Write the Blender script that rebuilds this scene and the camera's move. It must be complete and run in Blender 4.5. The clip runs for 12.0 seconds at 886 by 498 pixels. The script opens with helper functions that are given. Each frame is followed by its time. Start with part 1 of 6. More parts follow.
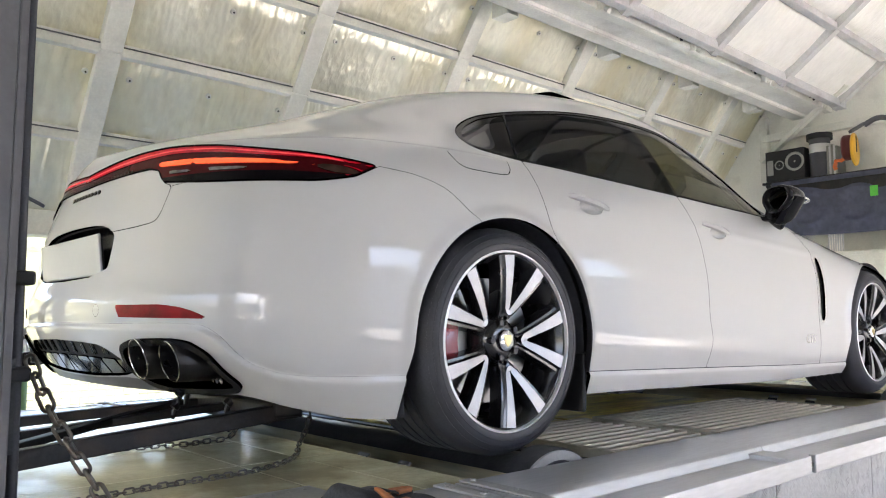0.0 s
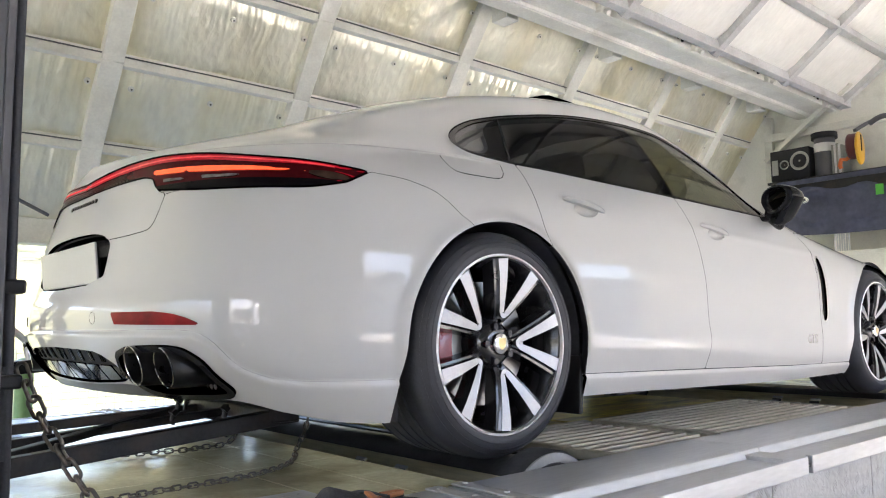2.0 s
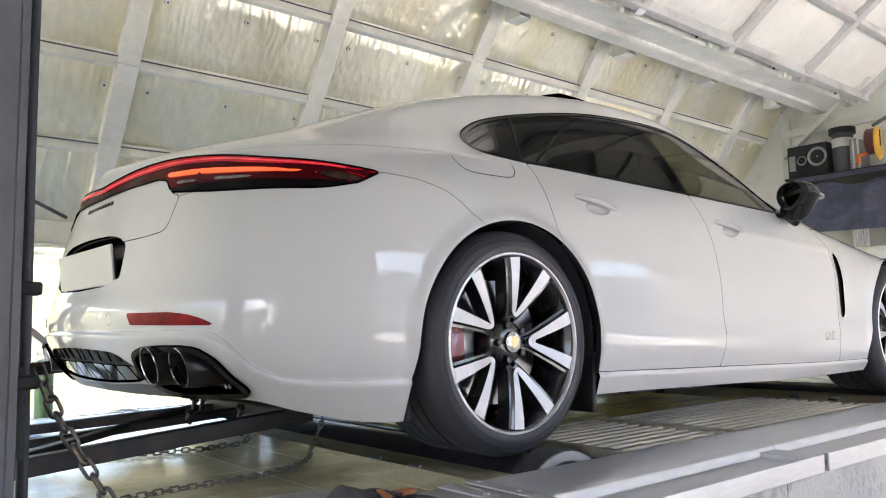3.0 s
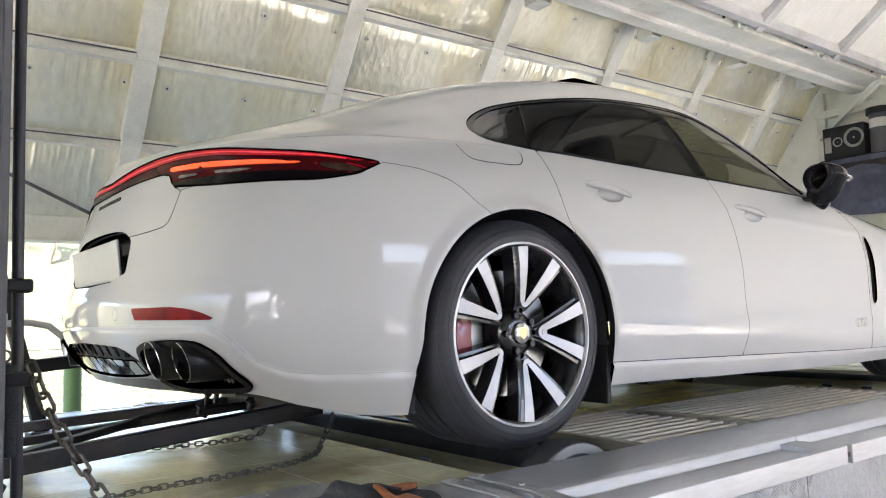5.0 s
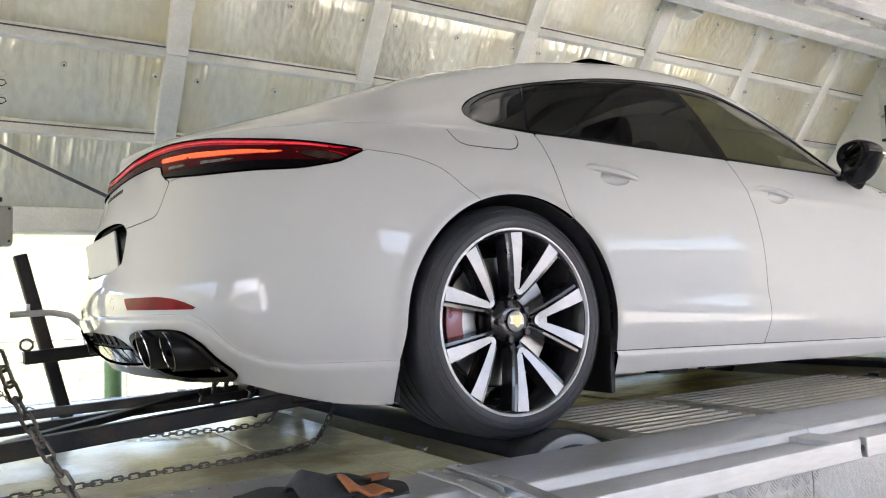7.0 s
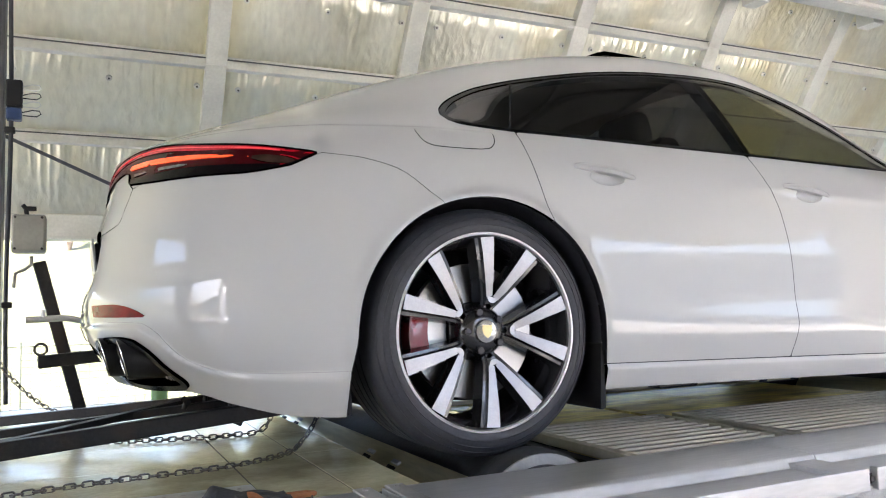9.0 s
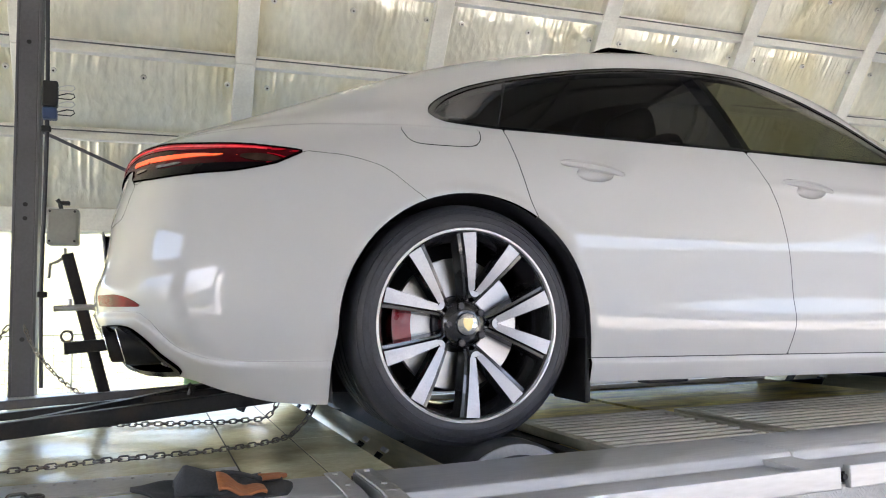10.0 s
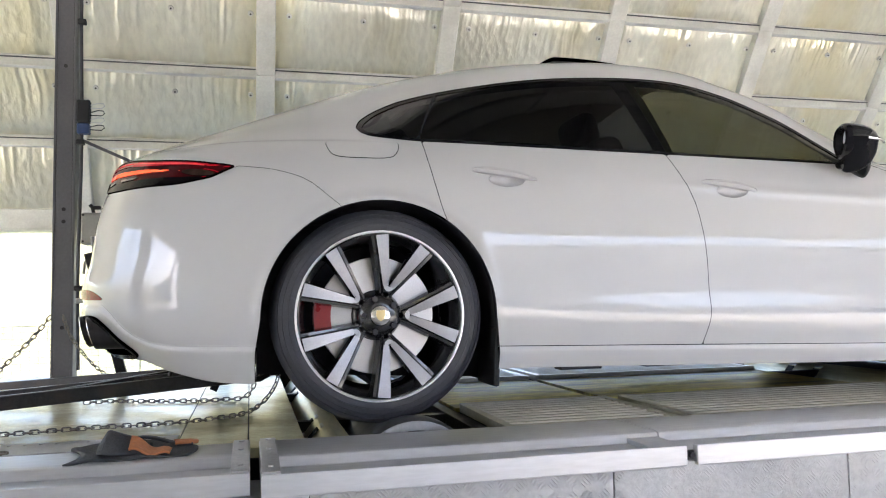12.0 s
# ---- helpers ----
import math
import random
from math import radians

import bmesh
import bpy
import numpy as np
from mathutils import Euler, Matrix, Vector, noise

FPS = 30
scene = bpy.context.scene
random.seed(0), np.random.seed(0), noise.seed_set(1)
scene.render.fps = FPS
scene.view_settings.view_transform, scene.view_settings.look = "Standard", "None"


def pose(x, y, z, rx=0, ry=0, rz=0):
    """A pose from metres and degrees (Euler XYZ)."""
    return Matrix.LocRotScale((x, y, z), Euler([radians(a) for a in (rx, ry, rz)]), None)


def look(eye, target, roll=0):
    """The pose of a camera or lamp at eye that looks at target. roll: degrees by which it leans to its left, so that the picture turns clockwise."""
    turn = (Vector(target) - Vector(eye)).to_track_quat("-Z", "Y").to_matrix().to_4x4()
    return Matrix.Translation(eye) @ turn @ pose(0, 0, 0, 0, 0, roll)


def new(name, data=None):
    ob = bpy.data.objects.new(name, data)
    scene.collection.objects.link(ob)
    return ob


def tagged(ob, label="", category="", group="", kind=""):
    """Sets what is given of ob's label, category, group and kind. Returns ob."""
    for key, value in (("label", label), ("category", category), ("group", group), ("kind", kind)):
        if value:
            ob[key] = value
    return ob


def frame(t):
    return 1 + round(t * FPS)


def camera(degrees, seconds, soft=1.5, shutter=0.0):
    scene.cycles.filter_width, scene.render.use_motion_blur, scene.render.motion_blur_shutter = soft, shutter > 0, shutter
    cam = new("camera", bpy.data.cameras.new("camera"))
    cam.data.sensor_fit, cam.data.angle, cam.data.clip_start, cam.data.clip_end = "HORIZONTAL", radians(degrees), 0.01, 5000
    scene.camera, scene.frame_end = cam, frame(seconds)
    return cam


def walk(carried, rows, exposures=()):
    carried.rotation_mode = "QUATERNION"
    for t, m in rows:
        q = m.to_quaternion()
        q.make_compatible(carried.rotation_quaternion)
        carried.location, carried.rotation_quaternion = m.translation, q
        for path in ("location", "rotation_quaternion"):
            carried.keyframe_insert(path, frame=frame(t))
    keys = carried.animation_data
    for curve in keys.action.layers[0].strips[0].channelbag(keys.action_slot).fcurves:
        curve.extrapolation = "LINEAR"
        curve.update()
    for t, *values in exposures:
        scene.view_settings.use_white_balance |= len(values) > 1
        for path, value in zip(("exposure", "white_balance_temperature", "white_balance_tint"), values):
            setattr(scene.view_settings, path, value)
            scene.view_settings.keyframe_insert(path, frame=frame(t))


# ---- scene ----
cam = camera(59.9, 12.0, soft=1.1)
METRES, EYE, TURN = 1.65, 1.03, -41.9
ROWS = [
    (0.0, 0.0, 0.0, 0.0, 0.0, 5.4, 0.03),
    (0.5, 0.0123, -0.0059, -0.0013, -0.22, 5.43, -0.07),
    (1.0, 0.0184, -0.0043, -0.0006, -0.12, 5.52, 0.08),
    (1.5, 0.0247, -0.0034, -0.0002, 0.22, 5.6, 0.36),
    (2.0, 0.0299, -0.0069, 0.0001, 0.76, 5.68, 0.62),
    (2.5, 0.0372, -0.0113, -0.0002, 1.39, 5.67, 0.82),
    (3.0, 0.0383, -0.0113, -0.0005, 2.01, 5.64, 0.94),
    (5.0, 0.0918, 0.0148, 0.001, 4.72, 4.96, 1.61),
    (5.5, 0.1169, 0.0169, 0.0008, 5.8, 4.63, 1.56),
    (6.0, 0.1528, 0.0238, 0.001, 7.05, 4.28, 1.53),
    (6.5, 0.1951, 0.0366, -0.0016, 8.33, 4.1, 1.65),
    (7.0, 0.2211, 0.0519, -0.0011, 9.52, 4.15, 1.92),
    (7.5, 0.2469, 0.0811, -0.002, 10.74, 4.35, 2.15),
    (9.5, 0.5011, 0.1816, -0.0001, 19.15, 4.58, 1.29),
    (10.0, 0.5636, 0.1742, -0.0048, 21.01, 4.34, 0.99),
    (10.5, 0.6433, 0.1515, 0.0002, 22.62, 4.06, 0.87),
    (11.0, 0.7319, 0.1552, -0.0018, 24.25, 3.82, 0.85),
    (11.5, 0.8511, 0.1662, -0.0023, 26.03, 3.66, 0.94),
    (12.0, 0.9438, 0.1548, -0.0054, 27.83, 3.76, 0.99),
]
START = pose(-1.77, -2.62, EYE, 0, 0, TURN)
walk(cam, [(t, START @ pose(METRES * x, METRES * y, METRES * z, 90 + pitch, roll, yaw)) for t, x, y, z, yaw, pitch, roll in ROWS],
     exposures=[(0.0, 3.23, 6280, 20), (12.0, 3.23, 6280, 20)])

# ---- light ----
world = bpy.data.worlds.new("sky")
scene.world = world
world.use_nodes = True
wn = world.node_tree.nodes
sky = wn.new("ShaderNodeTexSky")
sky.sky_type, sky.sun_disc = 'NISHITA', False
sky.sun_elevation, sky.sun_rotation = radians(40), radians(209)
sky.dust_density = 2.5
wn["Background"].inputs[1].default_value = 0.15
world.node_tree.links.new(sky.outputs[0], wn["Background"].inputs[0])
sun_data = bpy.data.lights.new("sun", 'SUN')
sun_data.energy, sun_data.angle, sun_data.color = 5.0, radians(0.6), (1.0, 0.95, 0.86)
sun = new("sun", sun_data)
sun.matrix_basis = look((-6, -11, 10.5), (0, 0, 0))


def opening_light(name, eye, target, width, height, power, colour=(1, 1, 1)):
    """An area lamp in an opening, for the daylight that comes through it."""
    data = bpy.data.lights.new(name, 'AREA')
    data.shape, data.size, data.size_y, data.energy, data.color = 'RECTANGLE', width, height, power, colour
    ob = new(name, data)
    ob.matrix_basis = look(eye, target)
    return ob


# ---- materials ----
def material(name, colour, rough=0.5, metal=0.0, vary=0.12, scale=6.0, bump=0.0, fine=60.0, stretch=(1, 1, 1), coat=0.0, second=None, amount=0.5, spot=3.0, emit=0.0, rand=0.0, spec=0.5, crumple=0.0):
    """A surface with blotches and fine grain in colour and roughness; second: the colour of stains."""
    m = bpy.data.materials.new(name)
    m.use_nodes = True
    nt = m.node_tree
    nodes, link = nt.nodes, nt.links.new
    b = nodes["Principled BSDF"]
    b.inputs["Roughness"].default_value, b.inputs["Metallic"].default_value = rough, metal
    b.inputs["Coat Weight"].default_value, b.inputs["Coat Roughness"].default_value = coat, 0.015
    b.inputs["Specular IOR Level"].default_value = spec
    tc = nodes.new("ShaderNodeTexCoord")
    mp = nodes.new("ShaderNodeMapping")
    mp.inputs["Scale"].default_value = stretch
    link(tc.outputs["Object"], mp.inputs["Vector"])

    def noise_node(sc, detail=4):
        n = nodes.new("ShaderNodeTexNoise")
        n.inputs["Scale"].default_value, n.inputs["Detail"].default_value = sc, detail
        link(mp.outputs[0], n.inputs["Vector"])
        return n.outputs["Fac"]

    def mixed(fac, a, c, kind='MIX'):
        n = nodes.new("ShaderNodeMix")
        n.data_type, n.blend_type = 'RGBA', kind
        for sock, v in ((n.inputs["Factor"], fac), (n.inputs["A"], a), (n.inputs["B"], c)):
            if isinstance(v, (float, int)):
                sock.default_value = v
            elif isinstance(v, tuple):
                sock.default_value = (*v, 1)
            else:
                link(v, sock)
        return n.outputs["Result"]

    def ramp(v, lo, hi, a=0.0, c=1.0):
        n = nodes.new("ShaderNodeMapRange")
        for i, x in enumerate((lo, hi, a, c)):
            n.inputs[i + 1].default_value = x
        link(v, n.inputs[0])
        return n.outputs[0]
    big, small = noise_node(scale), noise_node(fine, 6)
    col = mixed(ramp(big, 0.3, 0.7), tuple(c * (1 - vary) for c in colour), tuple(min(c * (1 + vary), 1) for c in colour))
    col = mixed(ramp(small, 0.35, 0.65), col, mixed(1.0, col, (1 - vary, 1 - vary, 1 - vary), 'MULTIPLY'))
    if second:
        col = mixed(ramp(noise_node(spot, 8), 0.62 - 0.25 * amount, 0.75 - 0.2 * amount, 0, min(1, amount * 1.4)), col, second)
    if rand:
        oi = nodes.new("ShaderNodeObjectInfo")
        col = mixed(ramp(oi.outputs["Random"], 0, 1, 0, rand), col, mixed(1.0, col, (0.5, 0.5, 0.48), 'MULTIPLY'))
    link(col, b.inputs["Base Color"])
    link(ramp(big, 0.3, 0.7, rough * 0.85, min(1, rough * 1.2)), b.inputs["Roughness"])
    if bump:
        bp = nodes.new("ShaderNodeBump")
        bp.inputs["Strength"].default_value, bp.inputs["Distance"].default_value = bump, 0.01
        if crumple:      # sharp little creases, as in crushed foil
            vo = nodes.new("ShaderNodeTexVoronoi")
            vo.inputs["Scale"].default_value = crumple
            wob = nodes.new("ShaderNodeVectorMath")
            wob.operation = 'MULTIPLY_ADD'
            shake = nodes.new("ShaderNodeTexNoise")
            shake.inputs["Scale"].default_value = crumple * .45
            link(tc.outputs["Object"], shake.inputs["Vector"])
            link(shake.outputs["Color"], wob.inputs[0])
            wob.inputs[1].default_value = (.12, .12, .12)
            link(mp.outputs[0], wob.inputs[2])
            link(wob.outputs[0], vo.inputs["Vector"])
            both = nodes.new("ShaderNodeMath")
            link(vo.outputs["Distance"], both.inputs[0])
            link(small, both.inputs[1])
            link(both.outputs[0], bp.inputs["Height"])
        else:
            link(small, bp.inputs["Height"])
        link(bp.outputs[0], b.inputs["Normal"])
    if emit:
        b.inputs["Emission Color"].default_value = (*colour, 1)
        b.inputs["Emission Strength"].default_value = emit
    return m


def glass_material(name, tint, rough=0.0, gloss=0.04):
    """Clear tinted glass: a see-through tint under a glossy face, glossier at a slant."""
    m = bpy.data.materials.new(name)
    m.use_nodes = True
    nt = m.node_tree
    nt.nodes.remove(nt.nodes["Principled BSDF"])
    out = nt.nodes["Material Output"]
    tr, gl, mx, lw, pw, mr = (nt.nodes.new("ShaderNode" + k) for k in ("BsdfTransparent", "BsdfGlossy", "MixShader", "LayerWeight", "Math", "MapRange"))
    tr.inputs[0].default_value = (*tint, 1)
    gl.inputs["Roughness"].default_value = rough
    lw.inputs["Blend"].default_value = 0.5
    pw.operation = 'POWER'
    pw.inputs[1].default_value = 4.5
    mr.inputs[3].default_value, mr.inputs[4].default_value = gloss, 0.9
    nt.links.new(lw.outputs["Facing"], pw.inputs[0])
    nt.links.new(pw.outputs[0], mr.inputs[0])
    nt.links.new(mr.outputs[0], mx.inputs[0])
    nt.links.new(tr.outputs[0], mx.inputs[1])
    nt.links.new(gl.outputs[0], mx.inputs[2])
    nt.links.new(mx.outputs[0], out.inputs[0])
    return m


PAINT = material("white_paint", (0.485, 0.485, 0.48), 0.5, vary=0.008, scale=2, fine=300, coat=1.0)
BLACK_TRIM = material("black_trim", (0.012, 0.012, 0.014), 0.18, vary=0.1, spec=0.28)
BLACK_PLASTIC = material("black_plastic", (0.012, 0.012, 0.013), 0.6, vary=0.25, bump=0.1, fine=250)
# bumper lip: white paint in shade, put into the colour as dark grey
LIP_SHADE = material("lip_shade", (0.10, 0.10, 0.105), 0.4, vary=0.08, coat=0.3)
LINER = material("dark_lining", (0.042, 0.042, 0.050), 0.85, vary=0.2)
RUBBER = material("tyre_rubber", (0.044, 0.046, 0.056), 0.55, vary=0.25, scale=10, bump=0.08, fine=180)
RIM_BLACK = material("rim_black", (0.015, 0.015, 0.017), 0.25, vary=0.1, coat=0.6)
RIM_LIP = material("rim_edge", (0.85, 0.85, 0.87), 0.42, metal=0.6, vary=0.05, fine=200)
RIM_CUT = material("rim_bright", (0.37, 0.37, 0.385), 0.42, metal=0.9, vary=0.10, scale=14, fine=200)
DISC = material("brake_disc", (0.42, 0.415, 0.41), 0.34, metal=1.0, vary=0.1, fine=250)
CALIPER = material("caliper_red", (0.26, 0.007, 0.013), 0.3, vary=0.1, coat=0.6)
CHROME = material("chrome", (0.75, 0.75, 0.76), 0.12, metal=1.0, vary=0.03)
PIPE = material("dark_pipe", (0.035, 0.034, 0.036), 0.28, metal=0.8, vary=0.15)
CREST = material("crest_gold", (0.62, 0.50, 0.25), 0.35, metal=0.7, vary=0.3, scale=60)
LENS_DARK = material("lens_dark", (0.055, 0.004, 0.006), 0.22, vary=0.2, spec=0.08)
LENS_OLIVE = material("lens_olive", (0.050, 0.032, 0.024), 0.2, vary=0.4, scale=30, spec=0.15)
VANE = material("gloss_vane", (0.02, 0.02, 0.021), 0.12, vary=0.1, coat=0.6)
PIPE_DULL = material("satin_black_pipe", (0.030, 0.030, 0.032), 0.30, metal=0.6, vary=0.2, scale=20)
LENS_RED = material("lens_red", (0.40, 0.006, 0.016), 0.12, vary=0.25, scale=18, coat=0.1, emit=0.02, spec=0.3)
LENS_BLACK = material("lens_black", (0.006, 0.005, 0.006), 0.2, vary=0.1, spec=0.08)
LENS_HOT = material("lens_hot", (0.75, 0.05, 0.06), 0.2, vary=0.2, scale=12, emit=0.05, spec=0.2)
LENS_GLOW = material("lens_glow", (0.9, 0.085, 0.025), 0.15, vary=0.12, scale=14, coat=0.2, emit=0.16, spec=0.3)
LENS_CLEAR = material("lens_clear", (0.17, 0.15, 0.155), 0.15, vary=0.4, scale=40, coat=0.4)
REFLECTOR = material("reflector_red", (0.24, 0.006, 0.010), 0.2, vary=0.35, scale=14, fine=400, bump=0.1, spec=0.1)
PLATE_WHITE = material("plate_white", (0.48, 0.485, 0.50), 0.35, vary=0.03)
GLASS_DARK = glass_material("dark_glass", (0.085, 0.085, 0.092), gloss=.052)
GLASS_SCREEN = glass_material("clear_screen", (0.66, 0.67, 0.58))
GLASS_TINT = glass_material("tinted_glass", (0.27, 0.27, 0.20), gloss=.028)
GLASS_MIRROR = material("mirror_glass", (0.75, 0.76, 0.77), 0.03, metal=1.0, vary=0.01)
HEADLINER = material("pale_roof_cloth", (0.52, 0.50, 0.42), 0.9, vary=0.06, bump=0.1, fine=300)
SEAT = material("black_leather", (0.022, 0.022, 0.023), 0.5, vary=0.2, bump=0.15, fine=120)
FOIL = material("foil_blanket", (0.96, 0.93, 0.79), 0.35, metal=0.60, vary=0.10, scale=2.2, bump=0.48, fine=26, stretch=(1, 0.45, 0.45), second=(0.80, 0.73, 0.48), amount=0.5, spot=1.6, rand=0.2, crumple=17)
FOIL_ROOF = material("roof_foil", (0.92, 0.915, 0.88), 0.45, metal=0.25, vary=0.06, scale=2.2, bump=0.6, fine=30, stretch=(1, 0.4, 0.4), second=(0.78, 0.75, 0.62), amount=0.3, spot=1.6)
RIB_GREY = material("grey_rib_paint", (0.60, 0.60, 0.60), 0.5, metal=0.15, vary=0.1, scale=4, bump=0.1, second=(0.28, 0.27, 0.25), amount=0.3)
BEAM_PALE = material("pale_beam_paint", (0.80, 0.795, 0.75), 0.5, metal=0.15, vary=0.1, scale=4, bump=0.1, second=(0.42, 0.40, 0.34), amount=0.3)
STEEL_WHITE = material("pale_steel", (0.78, 0.775, 0.71), 0.5, metal=0.15, vary=0.08, scale=4, bump=0.1, second=(0.45, 0.43, 0.36), amount=0.3)
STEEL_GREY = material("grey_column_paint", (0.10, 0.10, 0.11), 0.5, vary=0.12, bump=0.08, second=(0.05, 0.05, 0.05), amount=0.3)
ALU = material("aluminium", (0.58, 0.585, 0.60), 0.36, metal=0.65, vary=0.1, scale=5, bump=0.03, fine=90, stretch=(0.15, 1, 1), second=(0.42, 0.425, 0.44), amount=0.4, spot=4)
ALU_DULL = material("dull_aluminium", (0.46, 0.46, 0.455), 0.42, metal=0.4, vary=0.12, scale=6, bump=0.2, fine=70, second=(0.25, 0.25, 0.25), amount=0.4)
FLOOR_PLATE = material("worn_floor_plate", (0.95, 0.87, 0.58), 0.22, metal=0.15, vary=0.12, scale=5, bump=0.06, fine=55, second=(0.30, 0.25, 0.13), amount=0.50, spot=2.6, rand=0.25)
MOSSY = material("stained_floor", (0.94, 0.66, 0.17), 0.42, spec=0.5, metal=0.12, vary=0.35, scale=5, bump=0.5, fine=24, stretch=(0.5, 2, 1), second=(0.14, 0.10, 0.03), amount=0.55, spot=3.2)
SHELL_STEEL = material("worn_shell_steel", (0.82, 0.75, 0.52), 0.33, metal=0.85, vary=0.2, scale=14, bump=0.15, fine=60, stretch=(1, .15, 1), second=(0.35, 0.3, 0.16), amount=0.35, spot=7)
GRATE = material("grating_steel", (0.50, 0.475, 0.40), 0.34, metal=0.5, vary=0.12, scale=5, stretch=(0.2, 1, 1), second=(0.34, 0.29, 0.17), amount=0.22, spot=2.2)
DARK_STEEL = material("dark_steel", (0.030, 0.029, 0.030), 0.42, metal=0.5, vary=0.25, scale=8, bump=0.15, fine=80, second=(0.06, 0.04, 0.03), amount=0.4, spot=8)
ROLLER = material("roller_steel", (0.10, 0.10, 0.105), 0.38, metal=0.7, vary=0.2, scale=10, bump=0.1)
# near-black: shade of pits, holes and joints put into the colour
HOLE_SHADE = material("hole_shade", (0.02, 0.02, 0.021), 0.8, vary=0.3)
CHAIN = material("chain_steel", (0.20, 0.185, 0.16), 0.38, metal=0.85, vary=0.3, scale=30, second=(0.12, 0.07, 0.04), amount=0.4, spot=40)
CONCRETE = material("concrete", (0.60, 0.585, 0.53), 0.8, vary=0.15, scale=1.5, bump=0.3, fine=30, second=(0.36, 0.35, 0.31), amount=0.5, spot=1.0)
GRASS_GROUND = material("dry_grass_ground", (0.135, 0.130, 0.060), 0.95, vary=0.35, scale=0.9, bump=0.8, fine=14, second=(0.070, 0.082, 0.028), amount=0.6, spot=1.6)
GREEN_POST = material("green_paint", (0.16, 0.28, 0.10), 0.45, vary=0.12)
WIRE = material("fence_wire", (0.20, 0.22, 0.17), 0.45, metal=0.6, vary=0.15)
# roof sheets out of view, darkened so glass and paint mirror less
ROOF_DARKENED = material("darkened_roof_sheet", (0.10, 0.10, 0.097), 0.6, vary=0.1, scale=1.5, bump=0.1)
ROOF_DIMMED = material("dimmed_roof_sheet", (0.26, 0.26, 0.25), 0.55, vary=0.1, scale=1.5, bump=0.1)
LEAF = material("leaf", (0.115, 0.125, 0.05), 0.6, vary=0.3, scale=2, fine=9)
BARK = material("bark", (0.20, 0.16, 0.12), 0.9, vary=0.3, bump=0.5)
WALL_PALE = material("pale_wall", (0.83, 0.82, 0.75), 0.7, vary=0.06, scale=1.2, bump=0.1, second=(0.5, 0.49, 0.42), amount=0.35)
BLUE_COVER = material("blue_cover", (0.075, 0.083, 0.135), 0.45, vary=0.25, bump=0.2, fine=20)
YELLOW = material("yellow_plastic", (0.75, 0.42, 0.03), 0.4, vary=0.1)
MAROON = material("dark_red_plastic", (0.10, 0.012, 0.012), 0.4, vary=0.1)
ORANGE = material("orange_hose", (0.70, 0.16, 0.03), 0.45, vary=0.12)
FABRIC_DARK = material("dark_canvas", (0.045, 0.048, 0.052), 0.8, vary=0.2, bump=0.4, fine=150)
LEATHER_ORANGE = material("orange_leather", (0.42, 0.15, 0.05), 0.6, vary=0.2, bump=0.3, fine=90)
GREY_BOX = material("grey_enclosure", (0.30, 0.30, 0.27), 0.5, vary=0.08, second=(0.28, 0.27, 0.23), amount=0.3)
WHITE_PLASTIC = material("white_plastic", (0.70, 0.70, 0.68), 0.4, vary=0.05)
BLUE_PLASTIC = material("blue_plastic", (0.03, 0.06, 0.16), 0.4, vary=0.1)


# ---- helpers for building ----
def holder(name, at, label, category, group="", kind=""):
    ob = new(name)
    ob.empty_display_size = 0.1
    ob.matrix_basis = Matrix.Translation(at)
    return tagged(ob, label, category, group, kind)


def hang(ob, parent):
    """Make ob a part of parent, staying where it is in the world."""
    ob.parent = parent
    up, m = parent, Matrix()
    while up is not None:
        m = (up.matrix_parent_inverse if up.parent else Matrix()) @ up.matrix_basis @ m
        up = up.parent
    ob.matrix_parent_inverse = m.inverted()
    return ob


def finish(me, mat_, smooth):
    me.materials.append(mat_)
    if smooth:
        me.polygons.foreach_set("use_smooth", [True] * len(me.polygons))
    me.update()


def part(name, bm, mat_, parent=None, label="", smooth=False):
    me = bpy.data.meshes.new(name)
    bmesh.ops.recalc_face_normals(bm, faces=bm.faces)
    bm.to_mesh(me)
    bm.free()
    finish(me, mat_, smooth)
    if smooth:
        me.set_sharp_from_angle(angle=radians(40))
    ob = new(name, me)
    if label:
        ob["label"] = label
    return hang(ob, parent) if parent else ob


def raw(name, verts, faces, mat_, parent=None, smooth=True, label="", normals=None):
    me = bpy.data.meshes.new(name)
    me.from_pydata([tuple(v) for v in verts], [], [tuple(f) for f in faces])
    finish(me, mat_, smooth)
    if normals is not None:
        me.normals_split_custom_set_from_vertices([tuple(n) for n in normals])
    ob = new(name, me)
    if label:
        ob["label"] = label
    return hang(ob, parent) if parent else ob


def box(bm, centre, size, turn=(0, 0, 0), bevel=0.0, segments=2):
    made = bmesh.ops.create_cube(bm, size=1.0, matrix=pose(*centre, *turn) @ Matrix.Diagonal((*size, 1)))["verts"]
    if bevel:
        edges = list({e for v in made for e in v.link_edges})
        bmesh.ops.bevel(bm, geom=edges, offset=bevel, segments=segments, affect='EDGES', profile=0.5)
    return bm


def span(bm, a, b, bevel=0.0):
    """A box between two corners."""
    return box(bm, [(p + q) / 2 for p, q in zip(a, b)], [abs(q - p) for p, q in zip(a, b)], bevel=bevel)


def rod(bm, a, b, r, seg=12, r2=None):
    a, b = Vector(a), Vector(b)
    m = Matrix.Translation((a + b) / 2) @ (b - a).to_track_quat('Z', 'Y').to_matrix().to_4x4()
    bmesh.ops.create_cone(bm, cap_ends=True, segments=seg, radius1=r, radius2=r if r2 is None else r2, depth=(b - a).length, matrix=m)
    return bm


